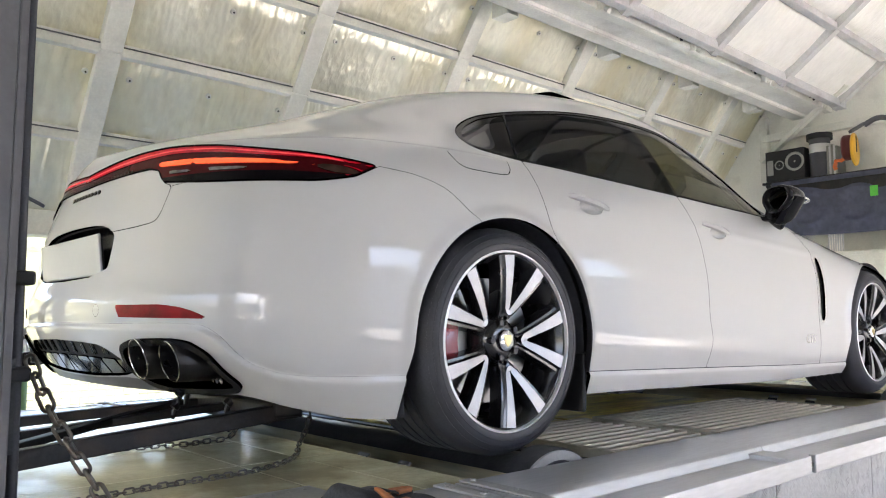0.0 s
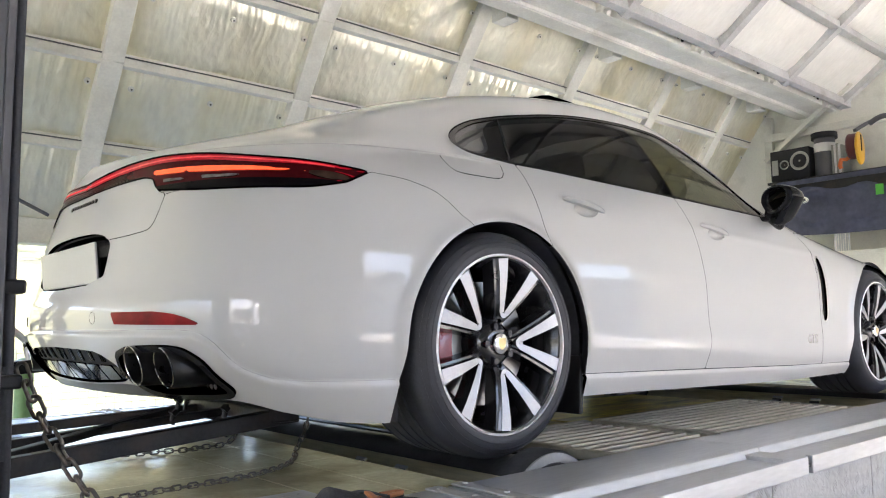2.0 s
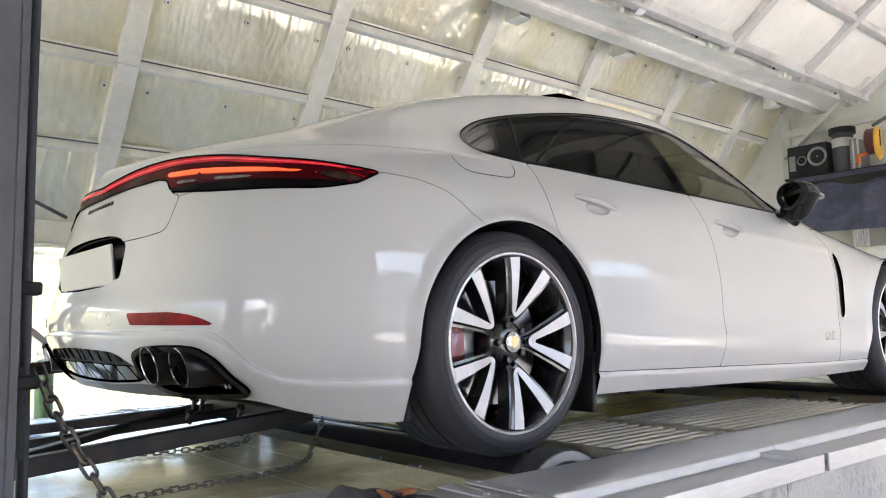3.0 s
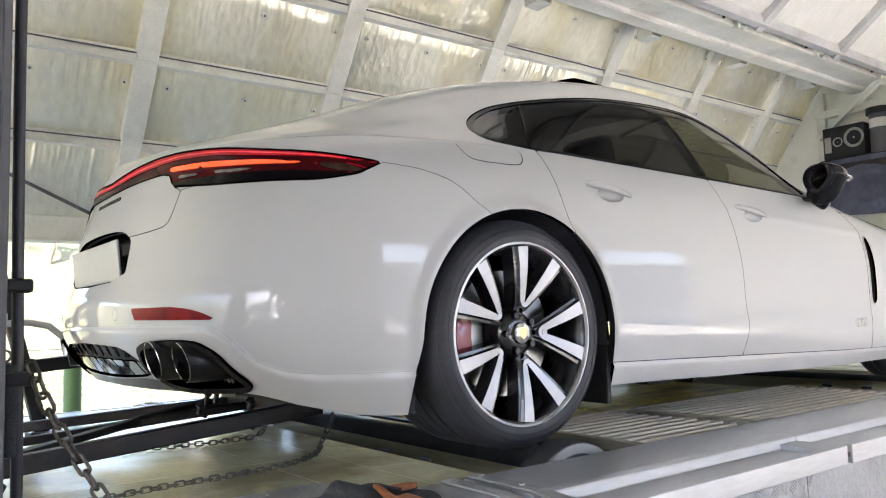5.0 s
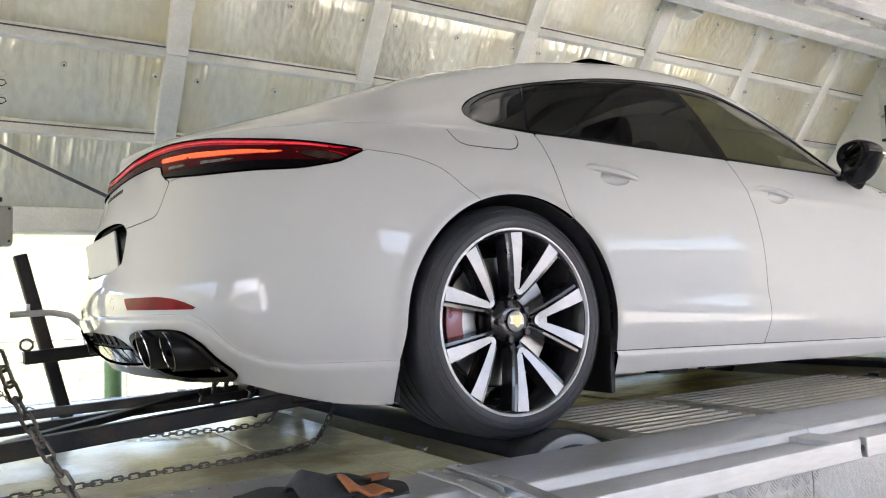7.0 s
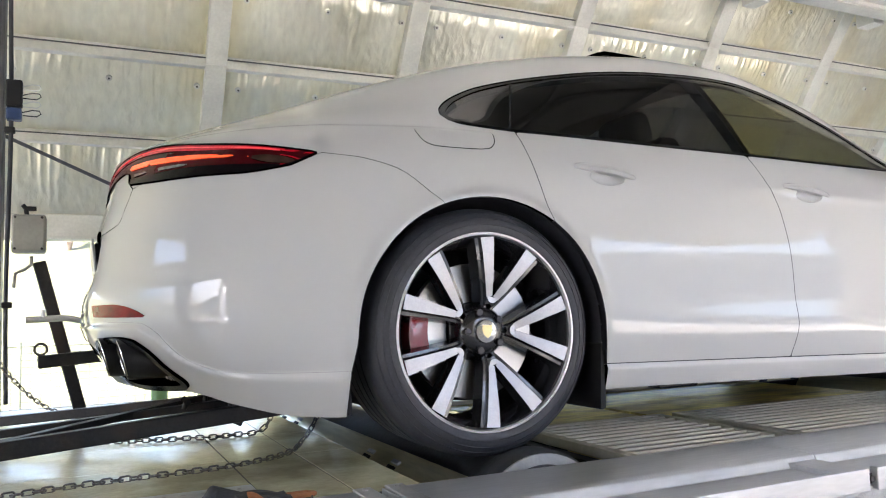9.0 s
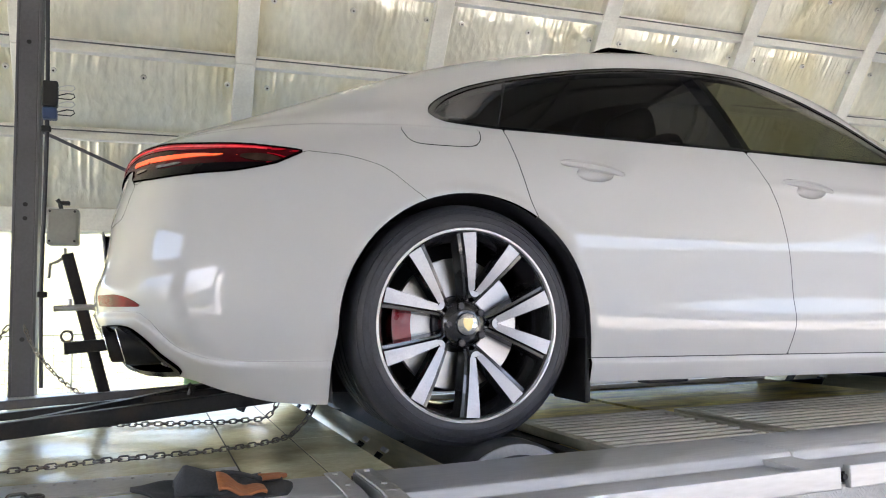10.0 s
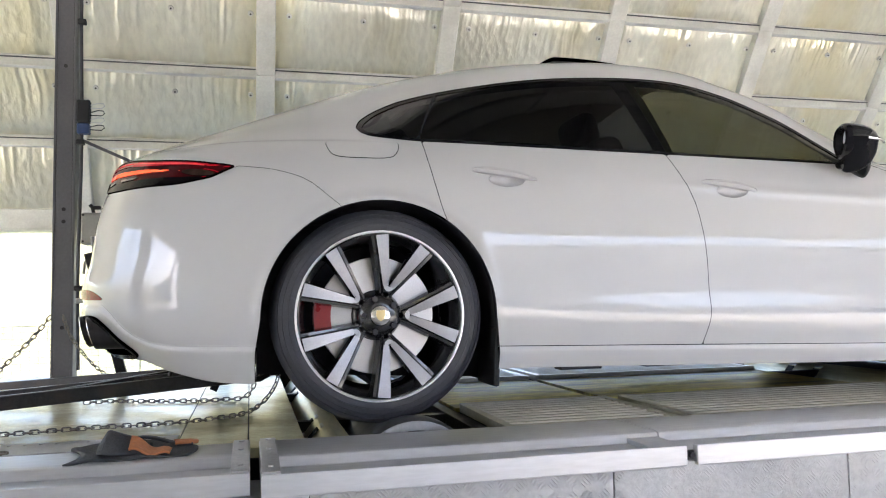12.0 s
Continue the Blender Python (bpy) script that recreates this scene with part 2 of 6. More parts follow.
def bar(bm, a, b, wide, tall, bevel=0.003):
    """A rectangular bar from a to b."""
    a, b = Vector(a), Vector(b)
    d = (b - a).normalized()
    side = d.cross(Vector((0, 0, 1))).normalized() if abs(d.z) < 0.98 else Vector((0, 1, 0))
    up = side.cross(d)
    m = Matrix((d, side, up)).transposed().to_4x4()
    made = bmesh.ops.create_cube(bm, size=1.0, matrix=Matrix.Translation((a + b) / 2) @ m @ Matrix.Diagonal(((b - a).length, wide, tall, 1)))["verts"]
    if bevel:
        bmesh.ops.bevel(bm, geom=list({e for v in made for e in v.link_edges}), offset=bevel, segments=2, affect='EDGES', profile=0.5)
    return bm


def tube(bm, path, r, seg=8, closed=False):
    """A round tube along a path."""
    path = [Vector(p) for p in path]
    rows, n = [], len(path)
    up = Vector((0.13, 0.21, 0.97)).normalized()
    for i, p in enumerate(path):
        d = (path[(i + 1) % n] - path[i - 1]) if closed else (path[min(i + 1, n - 1)] - path[max(i - 1, 0)])
        d.normalize()
        side = d.cross(up)
        if side.length < 1e-3:
            side = d.cross(Vector((1, 0, 0)))
        side.normalize()
        up = side.cross(d).normalized()
        rows.append([bm.verts.new(p + r * (math.cos(a) * side + math.sin(a) * up)) for a in (2 * math.pi * k / seg for k in range(seg))])
    for i in range(n if closed else n - 1):
        p, q = rows[i], rows[(i + 1) % n]
        for k in range(seg):
            bm.faces.new((p[k], p[(k + 1) % seg], q[(k + 1) % seg], q[k]))
    if not closed:
        bm.faces.new(rows[0][::-1])
        bm.faces.new(rows[-1])
    return bm


def lathe(bm, profile, centre, seg=64, closed=False):
    """Turn (radius, y) points about an axle along y through centre."""
    rows = []
    for r, y in profile:
        rows.append([bm.verts.new((centre[0] + r * math.sin(a), centre[1] + y, centre[2] + r * math.cos(a))) for a in (2 * math.pi * k / seg for k in range(seg))])
    n = len(rows)
    for i in range(n if closed else n - 1):
        p, q = rows[i], rows[(i + 1) % n]
        for k in range(seg):
            bm.faces.new((p[k], p[(k + 1) % seg], q[(k + 1) % seg], q[k]))
    return bm


def plate_of(bm, outline, at, thick):
    """A plate of the given (x, z) outline, facing -y, its face at y = at."""
    front = [bm.verts.new((x, at, z)) for x, z in outline]
    back = [bm.verts.new((x, at + thick, z)) for x, z in outline]
    bm.faces.new(front)
    bm.faces.new(back[::-1])
    for i in range(len(front)):
        j = (i + 1) % len(front)
        bm.faces.new((front[i], front[j], back[j], back[i]))
    return bm


# ---- the place: ground, canopy walls and roof ----
bm = bmesh.new()
bmesh.ops.create_grid(bm, x_segments=150, y_segments=150, size=150)


def bank(y):
    """The ground rises to a bank beyond the fence."""
    return 0.24 * min(max(0, y - 6.0), 16)


for v in bm.verts:
    d = max(0, v.co.length - 12)
    v.co.z = 0.4 * noise.noise(v.co * 0.05) * min(1, d / 30) + bank(v.co.y)
tagged(part("ground", bm, GRASS_GROUND, None, "dry pale grass ground outside", True), category="ground", kind="structure")
# slab out of view, added pale to bounce sunlight onto the ceiling
bm = bmesh.new()
span(bm, (-9, -14.5, -0.10), (22, -7.2, 0.010))
tagged(part("pavement", bm, CONCRETE, None, "unseen pale slab added to bounce sunlight upwards"), category="pavement", kind="structure")
bm = bmesh.new()
span(bm, (-7.5, -7.2, -0.10), (7.2, 2.9, 0.012))
tagged(part("floor", bm, CONCRETE, None, "grey concrete slab under the canopy"), category="floor", kind="structure")

# the far wall leans inwards: (y, z) of its purlins from the bottom rail to the eaves beam
LEAN = [(2.46, 1.62), (2.19, 2.15), (1.86, 2.60), (1.55, 3.06), (1.25, 3.46)]
RIB_X = [-.335 + 1.24 * k for k in range(-6, 6)]
END_X = 6.62


def foil_sheet(name, a, b, c, d, parent, seed, loose=1.0, cols=170, rows=30):
    """A slack foil blanket between four corners (low left, low right, high right, high left): it hangs in folds from its top edge and bunches at the bottom."""
    a, b, c, d = (Vector(p) for p in (a, b, c, d))
    n = (b - a).cross(d - a).normalized()
    wide = (b - a).length
    taut = loose * (0.25 + 1.2 * (noise.noise(Vector((seed * 2.7, 1.3, 0))) + .5))
    vs = []
    for j in range(rows + 1):
        v = j / rows
        for i in range(cols + 1):
            u = i / cols
            x = u * wide
            p = a.lerp(b, u).lerp(d.lerp(c, u), v)
            edge = min(u * wide, (1 - u) * wide, v * .55, (1 - v) * .55)
            puff = 0.020 * min(1, edge * 9) ** 0.8
            # how far down this fold runs from the top edge
            reach = .20 + .72 * (noise.noise(Vector((x * 5, seed * 1.9, 4))) + .5)
            fall = max(0, 1 - (1 - v) / max(.12, reach)) ** .7
            wander = x + .02 * noise.noise(Vector((x * 3, v * 2.5, seed)))
            ridge = 1 - 2.4 * abs(noise.noise(Vector((wander * 22, v * .5, seed * 3.3))))
            thin = noise.noise(Vector((wander * 62, v * 1.1, seed * 1.1)))
            folds = (.0135 * max(-.2, ridge) + .0070 * thin) * fall * taut
            dents = .007 * noise.noise(Vector((x * 8, v * 3.2, seed * 1.7))) + .0030 * (1 - 2 * abs(noise.noise(Vector((x * 14, v * 9, seed))))) + .0016 * noise.noise(Vector((x * 34, v * 22, seed * 2.1)))
            hem = max(0, 1 - v * 7) * (.012 * (1 - 2.4 * abs(noise.noise(Vector((x * 26, v * 7, seed * .7))))))
            tuck = max(0, 1 - min(u, 1 - u) * wide * 18) * .010 * noise.noise(Vector((u * 3, v * 14, seed)))
            vs.append(p + n * (puff + (folds + dents + hem + tuck) * min(1, edge * 40)))
    w = cols + 1
    fs = [(j * w + i, j * w + i + 1, (j + 1) * w + i + 1, (j + 1) * w + i) for j in range(rows) for i in range(cols)]
    return raw(name, vs, fs, FOIL, parent, True)


wall = holder("wall_far", (2, 2.2, 1.6), "leaning wall of pale steel ribs lined with silver foil blankets", "wall", kind="structure")
n_in = Vector((0, -0.80, -0.60))        # into the room, square to the wall
seed = 0
pins, heads = bmesh.new(), bmesh.new()
for k, x in enumerate(RIB_X):
    bm = bmesh.new()
    for (y0, z0), (y1, z1) in zip(LEAN, LEAN[1:]):
        bar(bm, Vector((x, y0, z0)) + n_in * 0.030, Vector((x, y1, z1)) + n_in * 0.030, 0.125, 0.075, 0.006)
    part("rib", bm, STEEL_WHITE, wall)
    x1 = RIB_X[k + 1] if k + 1 < len(RIB_X) else END_X
    for j, ((y0, z0), (y1, z1)) in enumerate(zip(LEAN, LEAN[1:])):
        seed += 1
        e = 0.045
        x2 = x1 - e if k + 1 < len(RIB_X) else END_X + .03
        foil_sheet("foil_blanket", (x + e, y0, z0), (x2, y0, z0), (x2, y1, z1), (x + e, y1, z1), wall, seed, (1.0, 1.0, .75, .4)[j])
        # washers that pin the blanket
        if j in (1, 2, 3):
            for u in (.12, .52, .92):
                p = Vector((x + (x1 - x) * u, y0 + (y1 - y0) * .72, z0 + (z1 - z0) * .72)) + n_in * 0.034
                rod(pins, p - n_in * .012, p + n_in * 0.004, 0.019, 16, .016)
                rod(heads, p, p + n_in * 0.007, 0.0060, 8)
for j, (y, z) in enumerate(LEAN[1:-1]):
    for k, x in enumerate(RIB_X):
        x1 = RIB_X[k + 1] if k + 1 < len(RIB_X) else END_X
        bm = bmesh.new()
        bar(bm, Vector((x + .062, y, z)) + n_in * 0.025, Vector((x1 - .062, y, z)) + n_in * 0.025, 0.060, 0.075, 0.004)
        purlin = part("purlin", bm, STEEL_WHITE, wall)
        up = Vector((0, LEAN[j + 2][0] - y, LEAN[j + 2][1] - z)).normalized()
        # dark strip painted in for the shaded gap below the blanket's hem
        bm = bmesh.new()
        a, b = (Vector((q, y, z)) + n_in * 0.052 + up * .036 for q in (x + .064, x1 - .064))
        bar(bm, a, b, .012, .006, .001)
        part("hem_strip", bm, STEEL_GREY, purlin, "thin dark strip, shade of the hem gap")
bm = bmesh.new()
span(bm, (RIB_X[0], 2.38, 1.545), (END_X, 2.52, 1.70), 0.006)
span(bm, (RIB_X[0], 2.36, 1.545), (END_X, 2.40, 1.560), 0.003)
part("bottom_rail", bm, STEEL_WHITE, wall, "pale steel bottom rail")
part("blanket_pins", pins, STEEL_WHITE, wall, "small grey washers")["kind"] = "stuff"
part("pin_heads", heads, DARK_STEEL, wall, "small dark bolt heads")["kind"] = "stuff"
bm = bmesh.new()
bar(bm, (-1.60, 2.048, 2.158), (-.52, 2.295, 1.708), 0.012, 0.020)
part("diagonal_brace", bm, STEEL_GREY, wall, "thin grey diagonal brace")
for x in (-3.1, 6.3):
    bm = bmesh.new()
    rod(bm, (x, 2.44, 0.0), (x, 2.44, 1.56), 0.048, 20)
    tagged(part("canopy_post", bm, STEEL_WHITE, None, "round pale steel post under the wall", True), category="post")
bm = bmesh.new()
lathe(bm, [(.0001, .05), (.03, .047), (.048, .03), (.05, 0), (.05, -.82), (.0001, -.82)], (0, 0, 0), 24)
bmesh.ops.transform(bm, matrix=pose(-.62, 2.27, .822, 90, 0, 0), verts=bm.verts)
tagged(part("bollard", bm, GREEN_POST, None, "short green painted bollard on the floor", True), category="bollard")

# eaves beam with its lower flange
bm = bmesh.new()
span(bm, (RIB_X[0], 0.92, 3.24), (END_X, 0.97, 3.52), 0.004)
span(bm, (RIB_X[0], 0.84, 3.225), (END_X, 0.975, 3.243), 0.004)
span(bm, (RIB_X[0], 0.972, 3.465), (END_X, 1.29, 3.50), 0.004)
span(bm, (RIB_X[0], 0.972, 3.30), (END_X, 1.00, 3.315), 0.002)
beam = tagged(part("eaves_beam", bm, STEEL_WHITE, None, "long pale steel eaves beam"), category="beam", kind="structure")
bm = bmesh.new()
span(bm, (RIB_X[0], 0.645, 3.262), (END_X, 0.838, 3.275), 0.003)
span(bm, (RIB_X[0], 0.826, 3.232), (END_X, 0.8385, 3.261), 0.002)
part("beam_web", bm, BEAM_PALE, beam, "pale recessed beam web")
bm = bmesh.new()
span(bm, (RIB_X[0], 0.56, 3.235), (END_X, 0.643, 3.33), 0.004)
part("beam_flange", bm, STEEL_WHITE, beam)
bm = bmesh.new()
span(bm, (RIB_X[0], 0.42, 3.30), (END_X, 0.558, 3.325), 0.004)
part("gutter_strip", bm, RIB_GREY, beam, "grey strip along the beam")
for x in RIB_X:
    bm = bmesh.new()
    for x0, x1 in ((-.075, -.066), (.045, .054)):
        span(bm, (x + x0, .985, 3.20), (x + x1, 1.13, 3.33), .003)
    span(bm, (x - .066, .985, 3.20), (x + .045, 1.13, 3.21), .003)
    span(bm, (x - .066, 1.12, 3.21), (x + .045, 1.13, 3.33), .002)
    part("beam_bracket", bm, STEEL_WHITE, beam)
    bm = bmesh.new()
    span(bm, (x + .20, .50, 3.285), (x + .215, .60, 3.298), .002)
    rod(bm, (x + .207, .52, 3.25), (x + .207, .52, 3.30), .012, 8)
    part("beam_clip", bm, DARK_STEEL, beam)
    bm = bmesh.new()
    box(bm, (x + 0.45, 0.545, 3.27), (0.10, 0.06, 0.10), (10, 0, 0), 0.012)
    rod(bm, (x + .45, 0.53, 3.24), (x + .45, 0.49, 3.21), 0.02)
    part("beam_clamp", bm, STEEL_WHITE, beam)

# the roof rises from the beam to a ridge and falls again behind the camera
ROOF = [(.45, 3.30), (-.02, 3.66), (-.50, 4.02), (-.98, 4.38), (-1.46, 4.74)]
def roof_sheet(tops, cols, rows):
    bm = bmesh.new()
    for (y0, z0), (y1, z1) in zip(tops, tops[1:]):
        grid = []
        for j in range(rows + 1):
            v = j / rows
            hold = min(1, 5 * min(v, 1 - v))
            grid.append([bm.verts.new((RIB_X[0] + (END_X - RIB_X[0]) * i / cols, y0 + (y1 - y0) * v, z0 + (z1 - z0) * v + .03 - .035 * hold
                         + hold * (.008 * noise.noise(Vector((i * .3, y0 * 9 + j * .3, 3))) + .010 * v * (1 - 2.4 * abs(noise.noise(Vector((i * .55, y0 * 9 + j * .06, 8)))))))) for i in range(cols + 1)])
        for p, q in zip(grid, grid[1:]):
            for i in range(cols):
                bm.faces.new((p[i], p[i + 1], q[i + 1], q[i]))
    return bm


tagged(part("ceiling", roof_sheet(ROOF[:3], 420, 14), FOIL_ROOF, None, "foil-lined sloping ceiling", True), category="ceiling", kind="structure")
# unseen from here on: dark and grey sheets hold the reflections down
tagged(part("ceiling_near", roof_sheet([*ROOF[2:], (-2.9, 4.55)], 120, 6), ROOF_DARKENED, None, "unseen ridge sheet, darkened to keep window reflections dark", True), category="ceiling", kind="structure")
tagged(part("ceiling_yard", roof_sheet([(-2.9, 4.55), (-4.3, 4.25), (-5.7, 3.95), (-7.1, 3.65)], 240, 8), ROOF_DIMMED, None, "unseen yard-side ceiling, greyed to dim the car's reflections", True), category="ceiling", kind="structure")
frame_roof = holder("roof_frame", (2, 0, 3.6), "steel roof ribs and purlins, darkened out of view", "frame", kind="structure")
for x in [r + 0.62 for r in RIB_X]:
    bm = bmesh.new()
    bar(bm, (x, .50, 3.235), (x, -.52, 3.997), 0.085, 0.07, 0.005)
    part("roof_rib", bm, RIB_GREY, frame_roof)
    # upper ribs, out of view, are darkened against pale bands in the windows
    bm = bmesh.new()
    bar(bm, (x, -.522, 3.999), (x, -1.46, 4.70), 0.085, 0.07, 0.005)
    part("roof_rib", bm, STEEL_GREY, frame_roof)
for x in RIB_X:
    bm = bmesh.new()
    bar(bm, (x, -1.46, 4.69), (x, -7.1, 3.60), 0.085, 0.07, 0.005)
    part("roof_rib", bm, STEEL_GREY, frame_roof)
# purlins past the visible roof are darkened too, for darker reflections
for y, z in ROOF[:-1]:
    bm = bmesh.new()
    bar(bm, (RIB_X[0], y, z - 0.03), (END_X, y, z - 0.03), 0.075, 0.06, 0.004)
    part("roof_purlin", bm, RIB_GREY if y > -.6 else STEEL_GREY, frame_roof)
for y in (-2.9, -4.3, -5.7):
    bm = bmesh.new()
    bar(bm, (RIB_X[0], y, 4.55 - (abs(y) - 2.9) * 0.2143 - 0.06), (END_X, y, 4.55 - (abs(y) - 2.9) * 0.2143 - 0.06), 0.075, 0.09, 0.004)
    part("roof_purlin", bm, STEEL_GREY, frame_roof)

# end wall beyond the car's nose
bm = bmesh.new()
span(bm, (END_X, -4.9, 0), (END_X + 0.12, 2.9, 4.9))
span(bm, (END_X, -7.2, 2.6), (END_X + 0.12, -4.9, 4.9))
tagged(part("wall_end", bm, WALL_PALE, None, "pale panelled end wall"), category="wall", kind="structure")
end = holder("end_wall_frame", (END_X, 0.5, 0), "pale steel frame on the end wall", "frame", kind="structure")
for y in (1.28, -.6, -2.4):
    bm = bmesh.new()
    span(bm, (END_X - .07, y - .045, 0), (END_X - .002, y + .045, 3.3 + max(0, .4 - y) * .6), 0.004)
    part("end_stud", bm, STEEL_WHITE, end)
bm = bmesh.new()
bar(bm, (END_X - .09, 1.30, 2.80), (END_X - .30, .30, 3.42), 0.06, 0.05)
part("end_brace", bm, STEEL_WHITE, end)
bm = bmesh.new()
span(bm, (END_X - .09, -3.0, 3.02), (END_X - .002, 1.3, 3.10), 0.004)
part("end_girt", bm, STEEL_WHITE, end)

# the near side: a pale wall with a doorway behind the car's tail, open to the yard further on
# wall out of view; its openings are sized to shape light and reflections
bm = bmesh.new()
for x0, x1, z0, z1 in ((-7.8, -7.3, 0, 3.7), (-7.3, -6.7, 2.5, 3.7), (-6.7, 1.0, 0, 3.7), (1.0, 6.6, 2.95, 3.7)):
    span(bm, (x0, -7.2, z0), (x1, -7.08, z1))
tagged(part("wall_near", bm, WALL_PALE, None, "unseen pale wall with an open doorway"), category="wall", kind="structure")
# gable out of view, added to block blue sky from the car's reflections
bm = bmesh.new()
span(bm, (-7.92, -7.2, 3.15), (-7.8, 2.9, 4.9))
tagged(part("wall_tail", bm, WALL_PALE, None, "unseen gable added to keep sky off the bumper"), category="wall", kind="structure")
# lamp added in the unseen doorway to fill in daylight
opening_light("doorway_fill_lamp", (-7.0, -7.05, 1.25), (-1.5, 0, 1.2), 0.55, 2.4, 3, (1.0, 0.985, 0.96))


# wall never in view; its height sets the sky strip mirrored on the doors
bm = bmesh.new()
span(bm, (-30, -17.3, 0), (26, -17.0, 3.9))
span(bm, (26, -17.3, 0), (26.3, 4, 3.9))
tagged(part("wall_yard", bm, material("sky_screen_plaster", (0.48, 0.47, 0.43), 0.85, vary=0.15, scale=0.4, bump=0.2), None, "unseen grey wall added to hold back the low sky"), category="wall", kind="structure")


# ---- doorway columns at the tail ----
def column(x, y, group, w=.075, d=.08):
    bm = bmesh.new()
    for a, b in (((x - w, y - d, 0), (x - w + .015, y + d, 4.1)), ((x + w - .015, y - d, 0), (x + w, y + d, 4.1)),
                 ((x - w + .015, y - d + .002, 0), (x + w - .015, y - d + .014, 4.1)), ((x - w + .015, y + d - .014, 0), (x + w - .015, y + d - .002, 4.1))):
        span(bm, a, b, 0.003)
    c = tagged(part("steel_column", bm, STEEL_GREY, None, "dark grey painted steel column"), category="column", group=group)
    for z in (.9, 1.50, 1.57, 2.4, 3.0):
        bm = bmesh.new()
        rod(bm, (x, y - d - .001, z), (x, y - d + .006, z), 0.011, 12)
        part("bolt_hole", bm, HOLE_SHADE, c)
    return c


column(-1.497, -1.03, "columns beside the car's tail", .072, .08)
column(-1.466, 1.325, "columns beside the car's tail", .058, .06)
# ---- the car's skin: rings round the body, from the sill up to the spine, joined by a smooth section
def spline(points):
    """A smooth curve through (x, value) points that does not overshoot."""
    px, py = (np.array(c, float) for c in zip(*points))
    h, d = np.diff(px), np.diff(py) / np.diff(px)
    m = np.zeros(len(px))
    m[0], m[-1] = d[0], d[-1]
    for i in range(1, len(px) - 1):
        if d[i - 1] * d[i] > 0:
            w1, w2 = 2 * h[i] + h[i - 1], h[i] + 2 * h[i - 1]
            m[i] = (w1 + w2) / (w1 / d[i - 1] + w2 / d[i])

    def value(x):
        x = np.clip(np.asarray(x, float), px[0], px[-1])
        i = np.clip(np.searchsorted(px, x) - 1, 0, len(px) - 2)
        t = (x - px[i]) / h[i]
        return ((1 + 2 * t) * (1 - t) ** 2 * py[i] + t * (1 - t) ** 2 * h[i] * m[i]
                + t * t * (3 - 2 * t) * py[i + 1] + t * t * (t - 1) * h[i] * m[i + 1])
    return value


AXLE_X, FRONT_X, HUB_Z, TYRE_R = -0.025, 3.01, 0.972, 0.352
CORNER_X, NOSE_X = -0.12, 3.1     # where the rear corner begins and the nose begins
RINGS = []


def ring(rear, nose, height, width, square=4.2, bow=0.10):
    RINGS.append((rear, nose, spline(height), spline(width), square, bow))


ring(-0.95, 3.80, [(-1, .84), (-.8, .838), (-.68, .803), (-.548, .772), (-.42, .763), (.39, .783), (1.12, .770), (1.95, .756), (3.4, .76), (3.95, .80)],
     [(-1, .80), (-.6, .90), (-.42, .925), (.39, .95), (2, .95), (2.6, .935), (3.4, .93), (3.95, .8)])
ring(-1.03, 3.92, [(-1.05, .95), (-.8, .935), (-.70, .905), (-.42, .888), (.39, .86), (1.12, .843), (1.95, .824), (2.6, .82), (3.4, .86), (3.95, .9)],
     [(-1, .93), (-.42, .968), (.39, .972), (2, .972), (2.6, .97), (3.4, .965), (3.9, .93)])
ring(-1.06, 3.95, [(-1.1, 1.04), (-.5, 1.01), (0, 1.0), (.5, .975), (1.2, .95), (2, .945), (3, 1.0), (3.95, 1.02)],
     [(-1, .95), (-.4, .985), (0, .992), (.4, .992), (1.2, .994), (2, .987), (3.0, .985), (3.9, .93)])
ring(-1.060, 3.95, [(-1.1, 1.10), (0, 1.09), (.5, 1.05), (1, 1.04), (2, 1.03), (3, 1.06), (3.9, 1.06)],
     [(-1, .953), (-.3, .987), (0, .994), (.6, .987), (1.1, .983), (1.8, .981), (2.5, .982), (3, .987), (3.9, .93)])
ring(-1.036, 3.95, [(-1.1, 1.16), (0, 1.19), (.5, 1.205), (1, 1.20), (2, 1.19), (3, 1.16), (3.9, 1.1)],
     [(-1, .955), (-.3, .988), (0, .995), (.6, .985), (1.1, .981), (1.8, .979), (2.5, .980), (3, .988), (3.9, .93)])
ring(-1.015, 3.90, [(-1, 1.32), (0, 1.34), (.5, 1.28), (1, 1.265), (2, 1.255), (3, 1.30), (3.9, 1.2)],
     [(-1, .945), (-.3, .972), (0, .985), (.6, .978), (1.1, .975), (1.8, .973), (2.5, .973), (3, .975), (3.9, .9)])
ring(-0.98, 3.83, [(-1, 1.43), (-.48, 1.462), (0, 1.475), (.4, 1.46), (1, 1.445), (2, 1.42), (2.6, 1.40), (3.2, 1.36), (3.9, 1.25)],
     [(-1, .90), (-.5, .925), (0, .952), (.45, .957), (1, .955), (2, .948), (2.6, .925), (3.2, .89), (3.9, .8)])
ring(-0.965, 3.75, [(-.95, 1.515), (-.7, 1.545), (-.4, 1.575), (-.04, 1.59), (.16, 1.577), (.77, 1.562), (1.4, 1.55), (1.9, 1.54), (2.3, 1.50), (3, 1.42), (3.8, 1.28)],
     [(-.95, .78), (-.5, .82), (0, .875), (.4, .905), (1, .912), (1.9, .90), (2.4, .86), (3, .80), (3.8, .7)])
